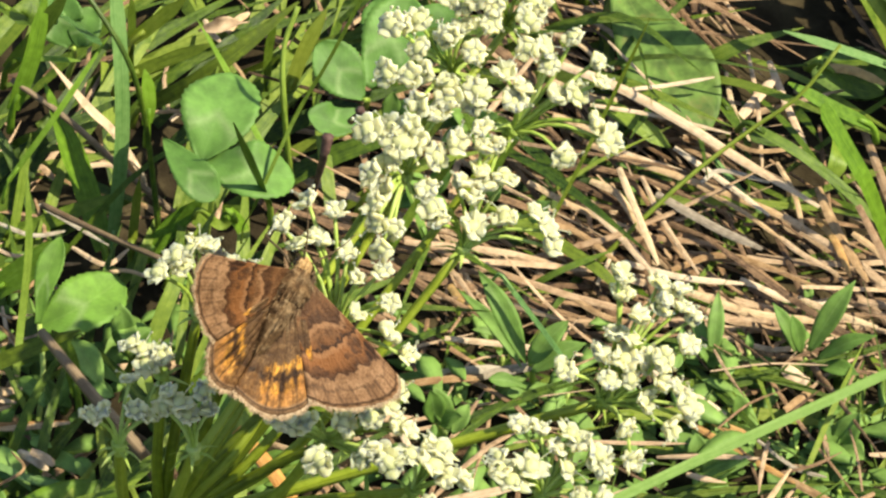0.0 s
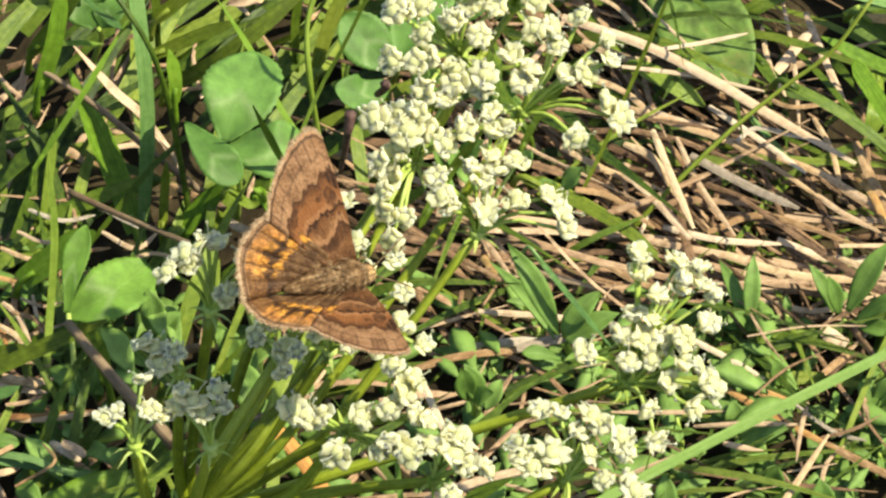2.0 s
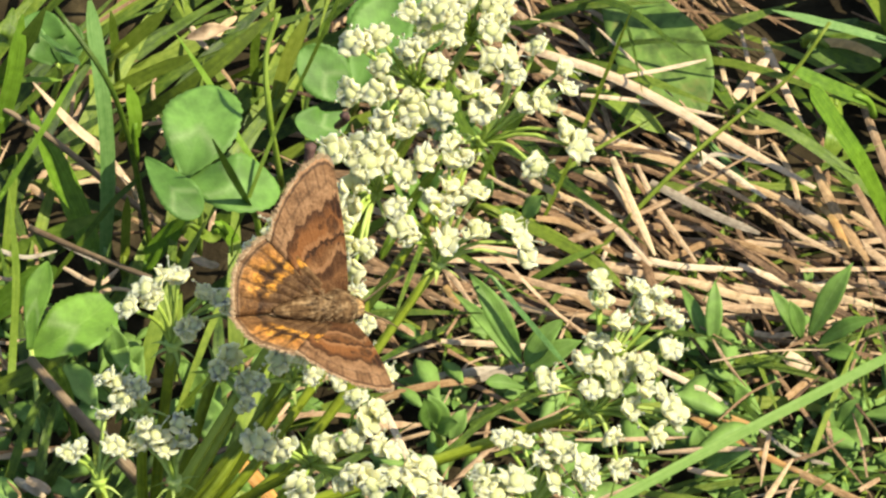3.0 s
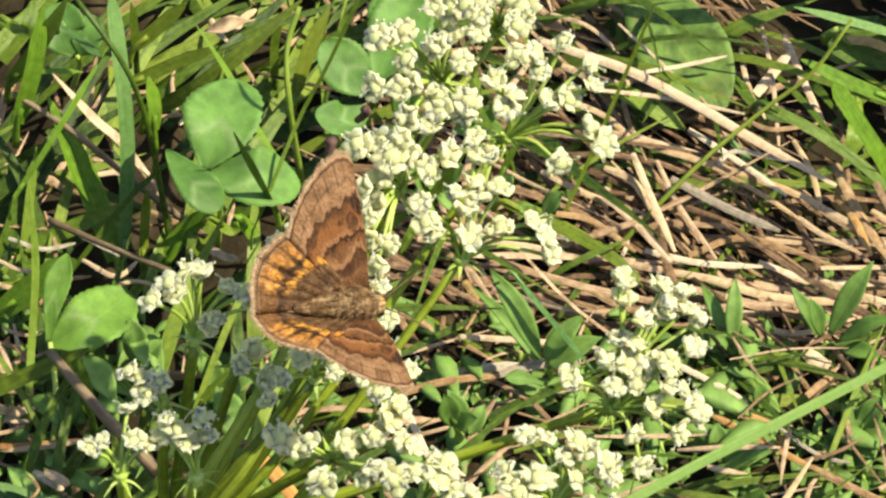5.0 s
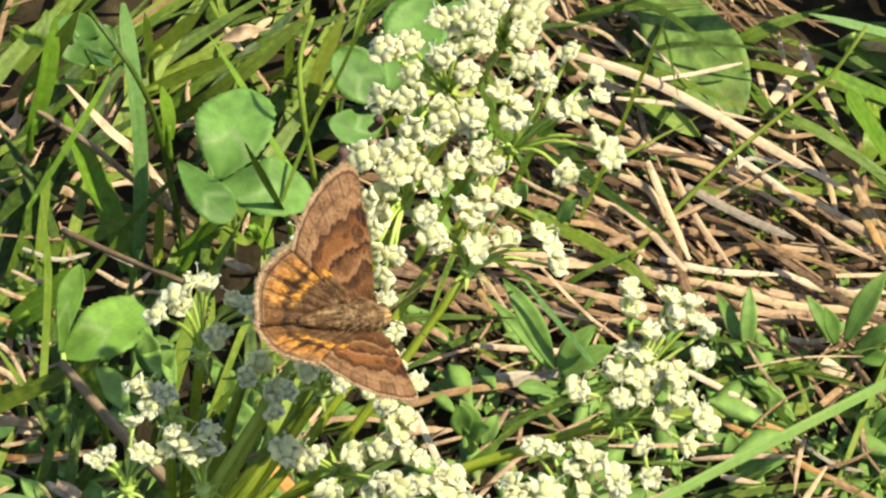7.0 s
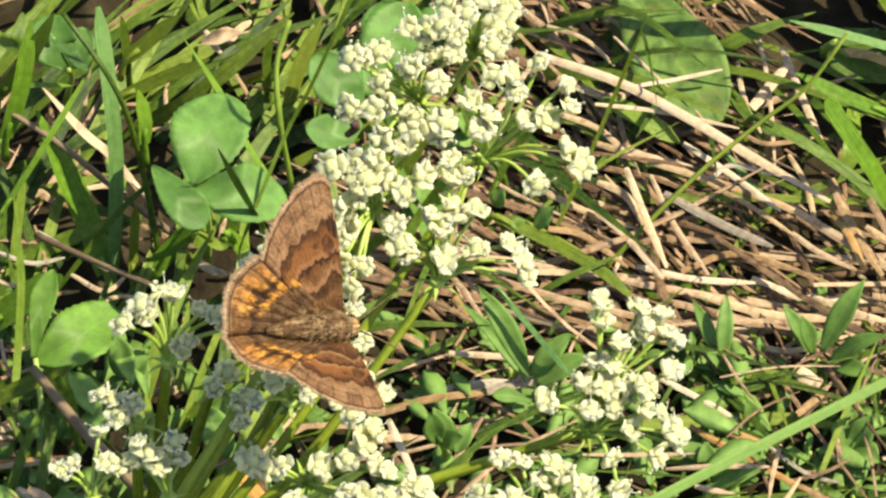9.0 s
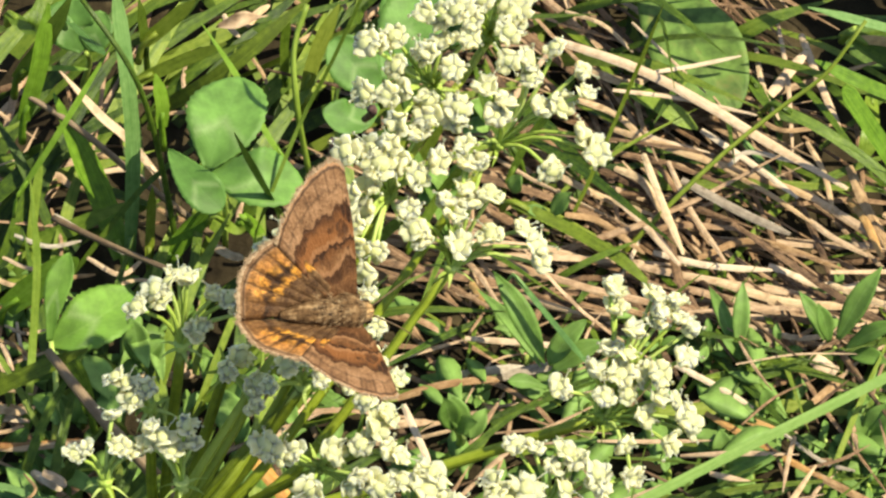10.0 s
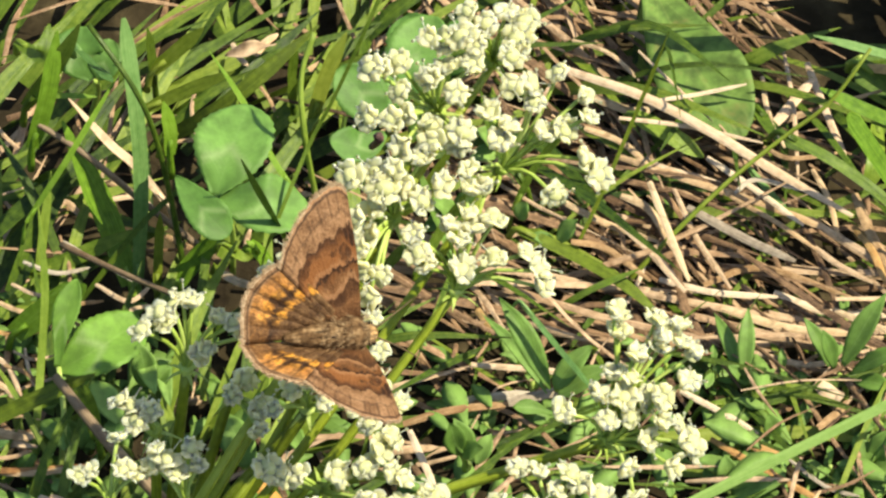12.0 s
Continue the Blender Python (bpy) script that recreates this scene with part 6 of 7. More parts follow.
weed((50.6, -3.4, -13.0), (49.3, -3.8, -6.0), [((49.5, -3.9, -5.0), (54.7, 1.7, 4.0), 2.9, "lance"), ((50.5, -4.8, -5.0), (57.7, -4.9, 1.0), 2.2, "lance"), ((48.4, -3.2, -6.0), (44.5, 1.2, -1.0), 2.0, "lance"), ((48.7, -3.9, -5.0), (46.8, -1.5, 0.0), 2.1, "lance"), ((51.3, -5.0, -6.0), (56.0, -7.7, -4.0), 2.4, "lance")], "herb with glossy pointed leaves")
weed((40.6, -11.4, -14.0), (41.2, -12.0, -9.0), [((41.2, -12.7, -9.0), (40.1, -11.6, -5.0), 2.4, "ovate"), ((41.4, -13.3, -9.0), (42.4, -17.8, -8.0), 2.4, "ovate"), ((40.7, -13.3, -9.0), (37.6, -12.9, -8.0), 1.9, "spoon")], "small herb with smooth green leaves")
weed((35.4, -21.6, -15.0), (35.4, -21.0, -9.0), [((35.4, -21.0, -9.0), (34.7, -18.4, -5.0), 2.9, "ovate"), ((35.7, -21.6, -9.0), (41.5, -22.5, -5.0), 3.9, "ovate"), ((35.7, -21.9, -9.0), (39.2, -25.3, -8.0), 3.1, "ovate"), ((35.2, -21.9, -9.0), (37.3, -27.0, -9.0), 2.9, "lance"), ((34.9, -21.0, -9.0), (32.4, -18.1, -8.0), 2.6, "spoon")], "small herb with smooth green leaves")
weed((53.8, -15.9, -15.0), (53.6, -16.0, -9.0), [((53.6, -16.0, -9.0), (55.7, -14.0, -4.0), 3.4, "ovate"), ((53.6, -16.3, -9.0), (56.7, -19.2, -7.0), 3.9, "lance"), ((53.1, -16.3, -9.0), (50.9, -13.9, -6.0), 2.9, "ovate"), ((53.3, -16.6, -9.0), (54.8, -20.9, -9.0), 3.1, "ovate"), ((53.1, -16.6, -9.0), (49.9, -17.5, -8.0), 2.4, "spoon")], "small herb with smooth green leaves")
weed((46.9, -23.5, -16.0), (47.1, -22.7, -12.0), [((47.0, -23.4, -11.0), (44.4, -20.7, -9.0), 2.9, "ovate"), ((46.9, -24.0, -11.0), (50.8, -22.9, -9.0), 3.4, "ovate"), ((46.9, -24.0, -11.0), (45.4, -28.2, -12.0), 3.4, "spoon"), ((47.2, -24.0, -11.0), (51.8, -26.9, -11.0), 2.9, "ovate")], "small herb with smooth green leaves")
weed((27.3, -34.4, -16.0), (26.4, -34.9, -8.0), [((26.4, -35.5, -8.0), (25.9, -31.6, -3.0), 2.8, "lance"), ((26.7, -35.5, -8.0), (29.4, -35.1, -5.0), 2.8, "ovate"), ((26.3, -35.4, -9.0), (22.5, -35.4, -7.0), 2.8, "ovate"), ((26.5, -36.0, -9.0), (30.7, -38.7, -8.0), 3.3, "ovate"), ((26.5, -36.0, -9.0), (24.3, -40.1, -10.0), 2.8, "ovate")], "small herb with smooth green leaves")
weed((40.4, -28.4, -16.0), (39.5, -30.1, -9.0), [((39.5, -30.1, -9.0), (39.8, -29.1, -4.0), 3.0, "ovate"), ((39.4, -30.7, -9.0), (43.9, -34.2, -7.0), 3.8, "lance"), ((39.2, -30.7, -9.0), (35.6, -32.8, -9.0), 2.8, "ovate"), ((39.7, -30.7, -9.0), (41.2, -37.0, -9.0), 3.8, "ovate")], "small herb with smooth green leaves")
weed((47.1, -32.6, -16.0), (46.1, -33.1, -9.0), [((45.9, -34.4, -8.0), (45.0, -31.4, -3.0), 3.0, "lance"), ((46.3, -34.2, -9.0), (48.9, -34.5, -6.0), 2.8, "ovate"), ((46.0, -34.9, -9.0), (41.6, -39.9, -9.0), 4.2, "ovate"), ((46.3, -34.8, -9.0), (48.9, -39.7, -10.0), 3.3, "ovate")], "small herb with smooth green leaves")
weed((24.9, -39.3, -16.0), (24.5, -39.2, -12.0), [((24.4, -40.5, -11.0), (20.4, -40.0, -9.0), 2.8, "ovate"), ((24.4, -40.5, -11.0), (28.1, -43.2, -10.0), 3.8, "ovate"), ((24.6, -40.5, -11.0), (26.1, -39.5, -9.0), 2.4, "ovate"), ((24.4, -40.5, -11.0), (22.5, -44.2, -11.0), 2.8, "ovate")], "small herb with smooth green leaves")
weed((5.0, -34.6, -15.0), (4.6, -34.9, -9.0), [((4.6, -34.9, -9.0), (4.9, -33.0, -6.0), 3.8, "ovate"), ((4.4, -34.9, -9.0), (0.4, -34.7, -9.0), 2.8, "ovate"), ((4.9, -35.5, -9.0), (9.3, -34.8, -7.0), 3.3, "round"), ((4.7, -35.5, -9.0), (1.0, -39.3, -9.0), 3.3, "lance")], "small herb with smooth green leaves")
weed((1.7, -19.9, -10.0), (1.3, -21.9, -2.0), [((1.3, -22.5, -2.0), (0.2, -22.0, 4.0), 2.9, "lance"), ((1.6, -22.5, -2.0), (4.5, -23.4, 1.0), 2.4, "lance")], "herb with a speckled lance-shaped leaf")
weed((-39.1, -12.2, -10.0), (-38.6, -12.7, -4.0), [((-38.8, -12.5, -4.0), (-39.9, -9.8, 2.0), 3.3, "ovate"), ((-38.4, -12.7, -4.0), (-35.9, -10.1, -2.0), 2.8, "ovate"), ((-38.9, -11.9, -5.0), (-41.4, -14.1, -5.0), 2.4, "ovate")], "light green herb behind the florets")
weed((-46.5, -17.1, -12.0), (-46.5, -18.1, -8.0), [((-46.6, -18.3, -8.0), (-51.5, -17.3, -5.0), 2.4, "ovate"), ((-46.5, -18.1, -8.0), (-45.6, -17.0, -6.0), 1.7, "spoon"), ((-46.9, -18.1, -8.0), (-45.1, -19.5, -8.0), 1.6, "ovate")], "small herb with smooth green leaves")
weed((-53.1, -23.4, -12.0), (-52.7, -24.1, -9.0), [((-52.7, -24.1, -9.0), (-53.8, -22.9, -6.0), 2.4, "ovate"), ((-52.7, -24.1, -9.0), (-47.4, -24.6, -8.0), 2.0, "spoon"), ((-53.1, -24.6, -9.0), (-48.7, -30.8, -9.0), 2.4, "lance")], "small herb with smooth green leaves")
weed((-30.1, -12.4, -12.0), (-29.0, -13.6, -7.0), [((-28.9, -14.1, -7.0), (-26.1, -17.6, -5.0), 5.1, "ovate"), ((-29.0, -13.6, -7.0), (-30.5, -11.6, -3.0), 3.1, "ovate"), ((-28.7, -14.1, -7.0), (-23.2, -13.2, -4.0), 4.3, "ovate"), ((-29.0, -13.9, -8.0), (-28.0, -20.2, -7.0), 3.5, "ovate")], "pale green herb under the umbel")
weed((-25.8, -26.9, -14.0), (-24.7, -28.5, -9.0), [((-24.7, -28.5, -9.0), (-27.5, -32.0, -7.0), 3.1, "ovate"), ((-24.7, -28.5, -9.0), (-22.9, -28.4, -5.0), 3.5, "ovate"), ((-24.5, -28.5, -9.0), (-20.6, -29.0, -8.0), 3.1, "ovate")], "small herb with smooth green leaves")
weed((-48.3, -28.3, -12.0), (-48.2, -27.7, -8.0), [((-48.2, -27.4, -8.0), (-51.1, -25.3, -6.0), 2.4, "ovate"), ((-47.7, -27.4, -8.0), (-41.6, -32.5, -5.0), 2.4, "ovate"), ((-48.2, -27.7, -8.0), (-52.6, -30.5, -8.0), 2.5, "lance"), ((-48.0, -27.1, -8.0), (-47.3, -26.8, -6.0), 1.9, "round")], "small herb with smooth green leaves")
weed((-52.3, -18.7, -14.0), (-51.2, -19.7, -8.0), [((-51.9, -18.4, -4.0), (-47.5, -22.6, -4.0), 2.1, "ovate"), ((-53.8, -25.5, -6.0), (-51.6, -23.5, -4.0), 2.1, "ovate"), ((-46.6, -21.1, -6.0), (-45.4, -17.7, -3.0), 2.0, "lance")], "small herb with smooth green leaves")
weed((-41.4, -17.7, -14.0), (-41.7, -18.8, -8.0), [((-43.5, -19.4, -3.0), (-39.7, -21.4, -3.0), 2.1, "ovate"), ((-45.4, -14.6, 0.0), (-40.8, -20.1, -3.0), 3.4, "lance")], "small herb with smooth green leaves")
weed((-54.1, -30.0, -14.0), (-53.4, -29.7, -5.0), [((-54.2, -30.5, -4.0), (-58.6, -30.6, -4.0), 2.0, "ovate"), ((-53.4, -30.2, -3.0), (-48.0, -35.6, -5.0), 2.5, "lance"), ((-49.1, -28.3, -4.0), (-46.3, -29.1, -4.0), 1.7, "ovate"), ((-53.9, -35.6, -6.0), (-50.7, -37.7, -6.0), 2.8, "ovate"), ((-51.1, -37.4, -6.0), (-48.7, -37.6, -6.0), 2.2, "spoon")], "small herb with smooth green leaves")
weed((-40.7, -33.9, -12.0), (-40.7, -35.6, -5.0), [((-42.8, -32.1, -2.0), (-40.3, -34.8, -4.0), 2.2, "ovate"), ((-39.3, -40.8, -5.0), (-37.0, -42.3, -5.0), 2.4, "ovate"), ((-39.4, -43.9, -6.0), (-37.1, -43.3, -5.0), 1.7, "spoon")], "small herb with smooth green leaves")
weed((-58.6, -46.2, -14.0), (-57.6, -46.2, -8.0), [((-57.8, -45.8, -6.0), (-52.4, -45.7, -5.0), 2.9, "lance"), ((-56.9, -50.2, -6.0), (-54.2, -48.6, -5.0), 2.4, "spoon")], "small herb with smooth green leaves")
weed((-14.6, -33.6, -14.0), (-16.1, -34.7, -8.0), [((-18.7, -38.2, -6.0), (-14.8, -35.8, -4.0), 2.8, "ovate"), ((-16.6, -39.0, -7.0), (-13.0, -39.5, -7.0), 3.1, "ovate"), ((-22.1, -32.1, -4.0), (-24.4, -29.4, -2.0), 2.8, "ovate"), ((-9.3, -42.8, -8.0), (-7.6, -38.1, -6.0), 3.1, "ovate")], "small herb with smooth green leaves")
rosette((26.6, 26.7, -14.0), 8, 6, 3.8, "low herb with small paired leaves", 102, (0.4, 2.7))
rosette((17.2, 45.4, -14.0), 9, 6, 3.8, "low herb with small paired leaves", 104, (2.8, 0.7))
rosette((51.2, 4.7, -14.0), 7, 8, 4.4, "low herb with small paired leaves", 105, (-0.9, 2.4))
rosette((56.5, -8.3, -14.0), 8, 8, 5.0, "low herb with small paired leaves", 106, (-3.0, -2.4))
rosette((33.0, -3.6, -14.0), 7, 8, 4.4, "low herb with small paired leaves", 107, (0.4, 0.7))
rosette((44.2, -3.2, -14.0), 7, 8, 4.4, "low herb with small paired leaves", 108, (-2.2, 0.8))
rosette((24.9, -2.0, -14.0), 7, 8, 3.8, "low herb with small paired leaves", 109, (2.3, -0.7))
rosette((53.5, -22.9, -14.0), 7, 8, 5.0, "low herb with small paired leaves", 110, (-0.4, -1.6))
rosette((39.2, -20.7, -14.0), 7, 8, 4.4, "low herb with small paired leaves", 111, (-1.3, 2.8))
rosette((28.4, -22.9, -14.0), 7, 8, 3.8, "low herb with small paired leaves", 112, (-0.7, 2.8))
rosette((16.0, -11.7, -14.0), 6, 8, 3.8, "low herb with small paired leaves", 113, (2.5, 0.6))
rosette((10.0, -4.5, -14.0), 7, 6, 3.8, "low herb with small paired leaves", 114, (-1.4, 2.9))
rosette((4.3, -12.1, -14.0), 6, 8, 3.8, "low herb with small paired leaves", 115, (-0.0, -0.5))
rosette((14.7, -22.5, -14.0), 6, 8, 3.8, "low herb with small paired leaves", 116, (-1.1, 2.9))
rosette((48.1, -15.9, -14.0), 6, 8, 4.4, "low herb with small paired leaves", 117, (-0.0, -1.3))
rosette((-4.1, -21.5, -14.0), 5, 6, 3.1, "low herb with small paired leaves", 118, (-0.1, -2.3))
rosette((35.0, -14.6, -14.0), 6, 8, 3.8, "low herb with small paired leaves", 119, (0.7, -0.3))
# ---- the umbel ----
HUB = (-30.1, -54.1, 15.0)
STEM_BASE = (-32.4, -50.5, -14.0)
umbel = thing("white_umbel", STEM_BASE, "creamy white compound umbel on long green rays", "flower")
part("main_stem", tube("main_stem", [(0, 0, 0), (Vector(HUB) - Vector(STEM_BASE)) * 0.5 + Vector((-1.0, 0, 1.0)), Vector(HUB) - Vector(STEM_BASE)], 1.15, 1.05, STEM, 14, 12, 0.06), umbel)
part("hub", tube("hub", [(-0.8, -0.8, -1.6), (0, 0, 0), (1.2, 1.2, 1.4)], 1.3, 1.7, STEM_PALE, 6, 12, 0.08), umbel, Vector(HUB) - Vector(STEM_BASE))
for i in range(8):
    a = i * 0.785 + 0.3
    d = Vector((math.cos(a), 0.4 * math.sin(a), 0.75 * math.sin(a)))
    v, f, u = blade_data([d * 1.2, d * 3.2 + Vector((0.3, -0.4, -0.5)), d * (5.5 + i % 3) + Vector((0.5, -0.8, -2.0))], 0.8, 0.2, 0.05, 6, Vector((0.3, -0.6, 0.7)), 0.7, 0.02)
    part("bract", build("bract", v, f, STEM_PALE, u), umbel, Vector(HUB) - Vector(STEM_BASE))
FLOWERS = [(-2.6, -34.5, 53.8), (-1.1, -37.0, 51.5), (0.6, -32.6, 53.3), (2.4, -34.4, 52.8), (3.8, -32.5, 52.9), (5.2, -32.7, 52.9), (6.0, -31.4, 53.3), (2.9, -34.5, 51.4), (6.2, -34.9, 50.7), (2.6, -36.3, 50.4), (9.6, -33.6, 50.5), (10.9, -35.2, 49.6), (11.3, -36.3, 48.2), (2.9, -30.9, 53.9), (4.9, -29.0, 55.5), (3.0, -29.7, 55.9), (-0.4, -37.6, 51.2), (-2.0, -36.2, 52.8), (1.7, -33.3, 53.5), (4.5, -32.0, 52.5)]
make_umbellet(umbel, STEM_BASE, (1.8, -35.4, 45.4), FLOWERS, 1, False, 1.0)
ray(umbel, STEM_BASE, (-29.4, -53.8, 15.6), (1.8, -35.4, 45.4), (-1.2, -4.1, -5.5), 0.68, 0.5)
FLOWERS = [(-9.7, -30.6, 58.8), (-7.0, -29.7, 58.4), (-5.1, -29.7, 59.1), (-6.0, -31.5, 58.0), (-4.2, -30.3, 56.7), (-0.1, -29.8, 56.8), (-1.9, -31.5, 56.1), (0.3, -30.8, 55.9), (-6.8, -32.4, 56.1), (-7.2, -34.6, 53.9), (-8.8, -34.2, 55.7), (-8.1, -37.0, 53.7), (-6.2, -37.7, 50.7), (-7.2, -39.7, 49.6), (-2.2, -28.5, 59.4), (-8.1, -38.3, 52.4), (-8.1, -30.4, 59.0), (-5.5, -29.8, 57.3), (-2.0, -30.5, 57.3)]
make_umbellet(umbel, STEM_BASE, (-5.1, -30.5, 51.6), FLOWERS, 2, False, 1.0)
ray(umbel, STEM_BASE, (-29.6, -53.7, 15.7), (-5.1, -30.5, 51.6), (-3.0, -8.2, -4.6), 0.68, 0.5)
FLOWERS = [(5.1, -23.2, 61.4), (5.4, -23.3, 59.8), (6.8, -23.4, 59.4), (6.2, -25.0, 58.9), (10.8, -23.2, 58.4), (13.2, -22.4, 58.4), (15.4, -25.0, 56.8), (17.0, -26.3, 55.5), (17.6, -27.5, 54.7), (12.3, -27.9, 54.1), (9.8, -21.1, 61.4), (15.0, -19.6, 60.9), (15.6, -21.6, 59.7), (9.4, -19.8, 62.8), (12.3, -18.9, 63.8), (2.6, -28.1, 57.2), (11.0, -23.9, 57.7), (5.7, -23.9, 60.7), (6.7, -23.8, 59.3), (12.3, -23.3, 59.3)]
make_umbellet(umbel, STEM_BASE, (6.3, -23.9, 53.2), FLOWERS, 3, False, 1.0)
ray(umbel, STEM_BASE, (-29.5, -53.6, 15.6), (6.3, -23.9, 53.2), (-6.3, -10.5, -7.4), 0.68, 0.5)
FLOWERS = [(-5.1, -19.9, 65.8), (-8.0, -21.8, 66.4), (-2.1, -21.0, 64.0), (0.2, -19.7, 64.6), (2.8, -19.4, 65.2), (-4.8, -22.5, 63.9), (1.2, -22.6, 63.6), (-8.0, -25.6, 62.7), (-3.8, -24.5, 62.1), (-4.3, -27.6, 60.6), (-1.4, -24.5, 60.7), (-1.0, -26.7, 60.3), (1.7, -25.5, 58.9), (-0.3, -26.5, 58.9), (-5.6, -25.8, 62.9), (2.1, -25.2, 60.6), (-6.6, -20.9, 65.7), (-0.9, -20.4, 64.3), (-1.2, -21.7, 65.3)]
make_umbellet(umbel, STEM_BASE, (-0.6, -20.3, 58.2), FLOWERS, 4, False, 1.0)
ray(umbel, STEM_BASE, (-29.6, -53.6, 15.7), (-0.6, -20.3, 58.2), (-7.4, -15.5, -4.0), 0.68, 0.5)
FLOWERS = [(-1.9, -18.1, 67.8), (1.7, -17.7, 67.6), (7.7, -16.3, 66.2), (7.2, -18.3, 65.6), (8.3, -18.3, 64.4), (7.2, -20.3, 63.2), (3.4, -17.8, 66.4), (-0.8, -17.2, 68.5), (4.3, -15.6, 67.6), (8.4, -14.3, 66.9), (6.3, -14.0, 67.5), (2.2, -14.7, 68.5), (-0.0, -17.2, 66.6), (7.1, -17.7, 66.2), (7.6, -19.1, 63.9)]
make_umbellet(umbel, STEM_BASE, (5.1, -15.1, 61.1), FLOWERS, 5, False, 1.0)
ray(umbel, STEM_BASE, (-29.6, -53.6, 15.7), (5.1, -15.1, 61.1), (-11.9, -20.4, -4.4), 0.68, 0.5)
FLOWERS = [(19.4, -37.3, 45.4), (20.1, -38.1, 42.7), (21.1, -39.3, 42.5), (21.8, -40.7, 42.1), (20.4, -40.1, 42.4), (24.1, -36.8, 43.7), (24.4, -38.1, 42.6), (24.5, -38.8, 41.1), (26.3, -36.8, 42.5), (26.9, -37.9, 41.3), (25.7, -39.7, 40.6), (28.0, -39.1, 40.5), (27.8, -41.9, 39.3), (19.6, -41.9, 40.0), (18.4, -42.8, 39.8), (17.8, -43.9, 39.0), (14.4, -45.8, 38.0), (20.9, -43.7, 38.3)]
make_umbellet(umbel, STEM_BASE, (18.8, -45.1, 32.3), FLOWERS, 6, False, 1.0)
ray(umbel, STEM_BASE, (-29.1, -54.0, 15.3), (18.8, -45.1, 32.3), (-2.3, 0.4, -1.8))
FLOWERS = [(21.4, -41.7, 39.7), (22.5, -42.5, 39.3), (23.5, -42.9, 37.7), (19.2, -46.6, 37.9), (21.7, -45.2, 36.9), (24.8, -43.7, 38.8), (25.3, -44.3, 37.5), (25.0, -45.3, 36.6), (27.1, -45.1, 35.8), (26.3, -45.0, 37.2), (23.3, -46.4, 34.9), (24.3, -47.3, 35.2), (21.3, -49.3, 33.3), (26.3, -48.7, 33.3), (28.5, -46.7, 34.7), (28.7, -47.0, 32.9), (22.5, -51.7, 30.8)]
make_umbellet(umbel, STEM_BASE, (19.0, -45.3, 32.4), FLOWERS, 7, False, 1.0)
FLOWERS = [(9.6, -51.0, 34.6), (11.8, -51.3, 34.2), (7.5, -54.2, 32.6), (7.8, -55.6, 32.0), (11.1, -55.3, 32.7), (13.6, -52.7, 32.8), (15.4, -51.0, 33.6), (16.5, -51.7, 33.1), (15.3, -53.9, 31.1), (18.7, -52.7, 32.2), (18.8, -53.7, 31.2), (22.3, -51.8, 30.6), (17.0, -56.0, 28.7), (19.5, -56.0, 29.0), (20.4, -57.1, 28.5), (13.0, -60.0, 27.3), (12.2, -60.6, 26.5), (9.1, -57.0, 31.9)]
make_umbellet(umbel, STEM_BASE, (12.7, -54.8, 26.6), FLOWERS, 8, True, 0.95)
ray(umbel, STEM_BASE, (-29.1, -54.2, 15.3), (12.7, -54.8, 26.6), (-0.3, -4.8, -7.0), 0.6, 0.5)
FLOWERS = [(-0.7, -55.0, 34.0), (0.9, -54.8, 33.9), (0.4, -57.1, 33.8), (1.8, -57.5, 32.1), (3.5, -57.0, 31.2), (-2.4, -56.4, 34.6), (0.3, -60.8, 31.1)]
make_umbellet(umbel, STEM_BASE, (-2.0, -57.1, 28.8), FLOWERS, 9, True, 0.95)
ray(umbel, STEM_BASE, (-29.2, -54.2, 15.4), (-2.0, -57.1, 28.8), (2.0, 2.0, -1.1))
FLOWERS = [(-17.3, -55.8, 39.3), (-13.9, -55.7, 38.1), (-10.0, -54.8, 37.1), (-12.4, -58.1, 34.9), (-7.3, -57.1, 36.3), (-5.9, -56.8, 35.1), (-4.7, -57.9, 34.9), (-15.6, -55.8, 37.7), (-7.9, -57.4, 34.6)]
make_umbellet(umbel, STEM_BASE, (-11.8, -54.5, 33.8), FLOWERS, 10, True, 0.95)
ray(umbel, STEM_BASE, (-29.4, -54.2, 15.7), (-11.8, -54.5, 33.8), (2.0, -0.9, -2.8))
FLOWERS = [(-15.6, -37.3, 53.7), (-12.6, -38.1, 53.0), (-14.4, -40.3, 50.8), (-18.1, -40.2, 52.5), (-10.9, -41.2, 49.8), (-9.7, -43.0, 47.7), (-7.1, -41.5, 47.7), (-6.0, -43.8, 45.3), (-5.8, -47.5, 44.3), (-3.7, -48.0, 41.4), (-9.5, -46.2, 45.4), (-8.6, -49.2, 42.3), (-16.2, -41.5, 51.4)]
make_umbellet(umbel, STEM_BASE, (-12.1, -45.2, 39.0), FLOWERS, 11, False, 1.0)
ray(umbel, STEM_BASE, (-29.5, -53.9, 15.8), (-12.1, -45.2, 39.0), (-2.7, -2.0, -1.4), 0.68, 0.5)
FLOWERS = [(-4.3, -50.8, 38.9), (-5.8, -52.3, 38.6), (-4.4, -53.7, 36.5), (-2.8, -54.6, 36.3), (-6.6, -51.0, 41.3), (-6.9, -54.2, 37.9), (-3.0, -55.9, 35.9), (-5.1, -53.0, 37.5)]
make_umbellet(umbel, STEM_BASE, (-9.9, -52.8, 32.7), FLOWERS, 12, False, 1.0)
ray(umbel, STEM_BASE, (-29.3, -54.1, 15.7), (-9.9, -52.8, 32.7), (-0.3, 1.4, -1.2), 0.68, 0.5)
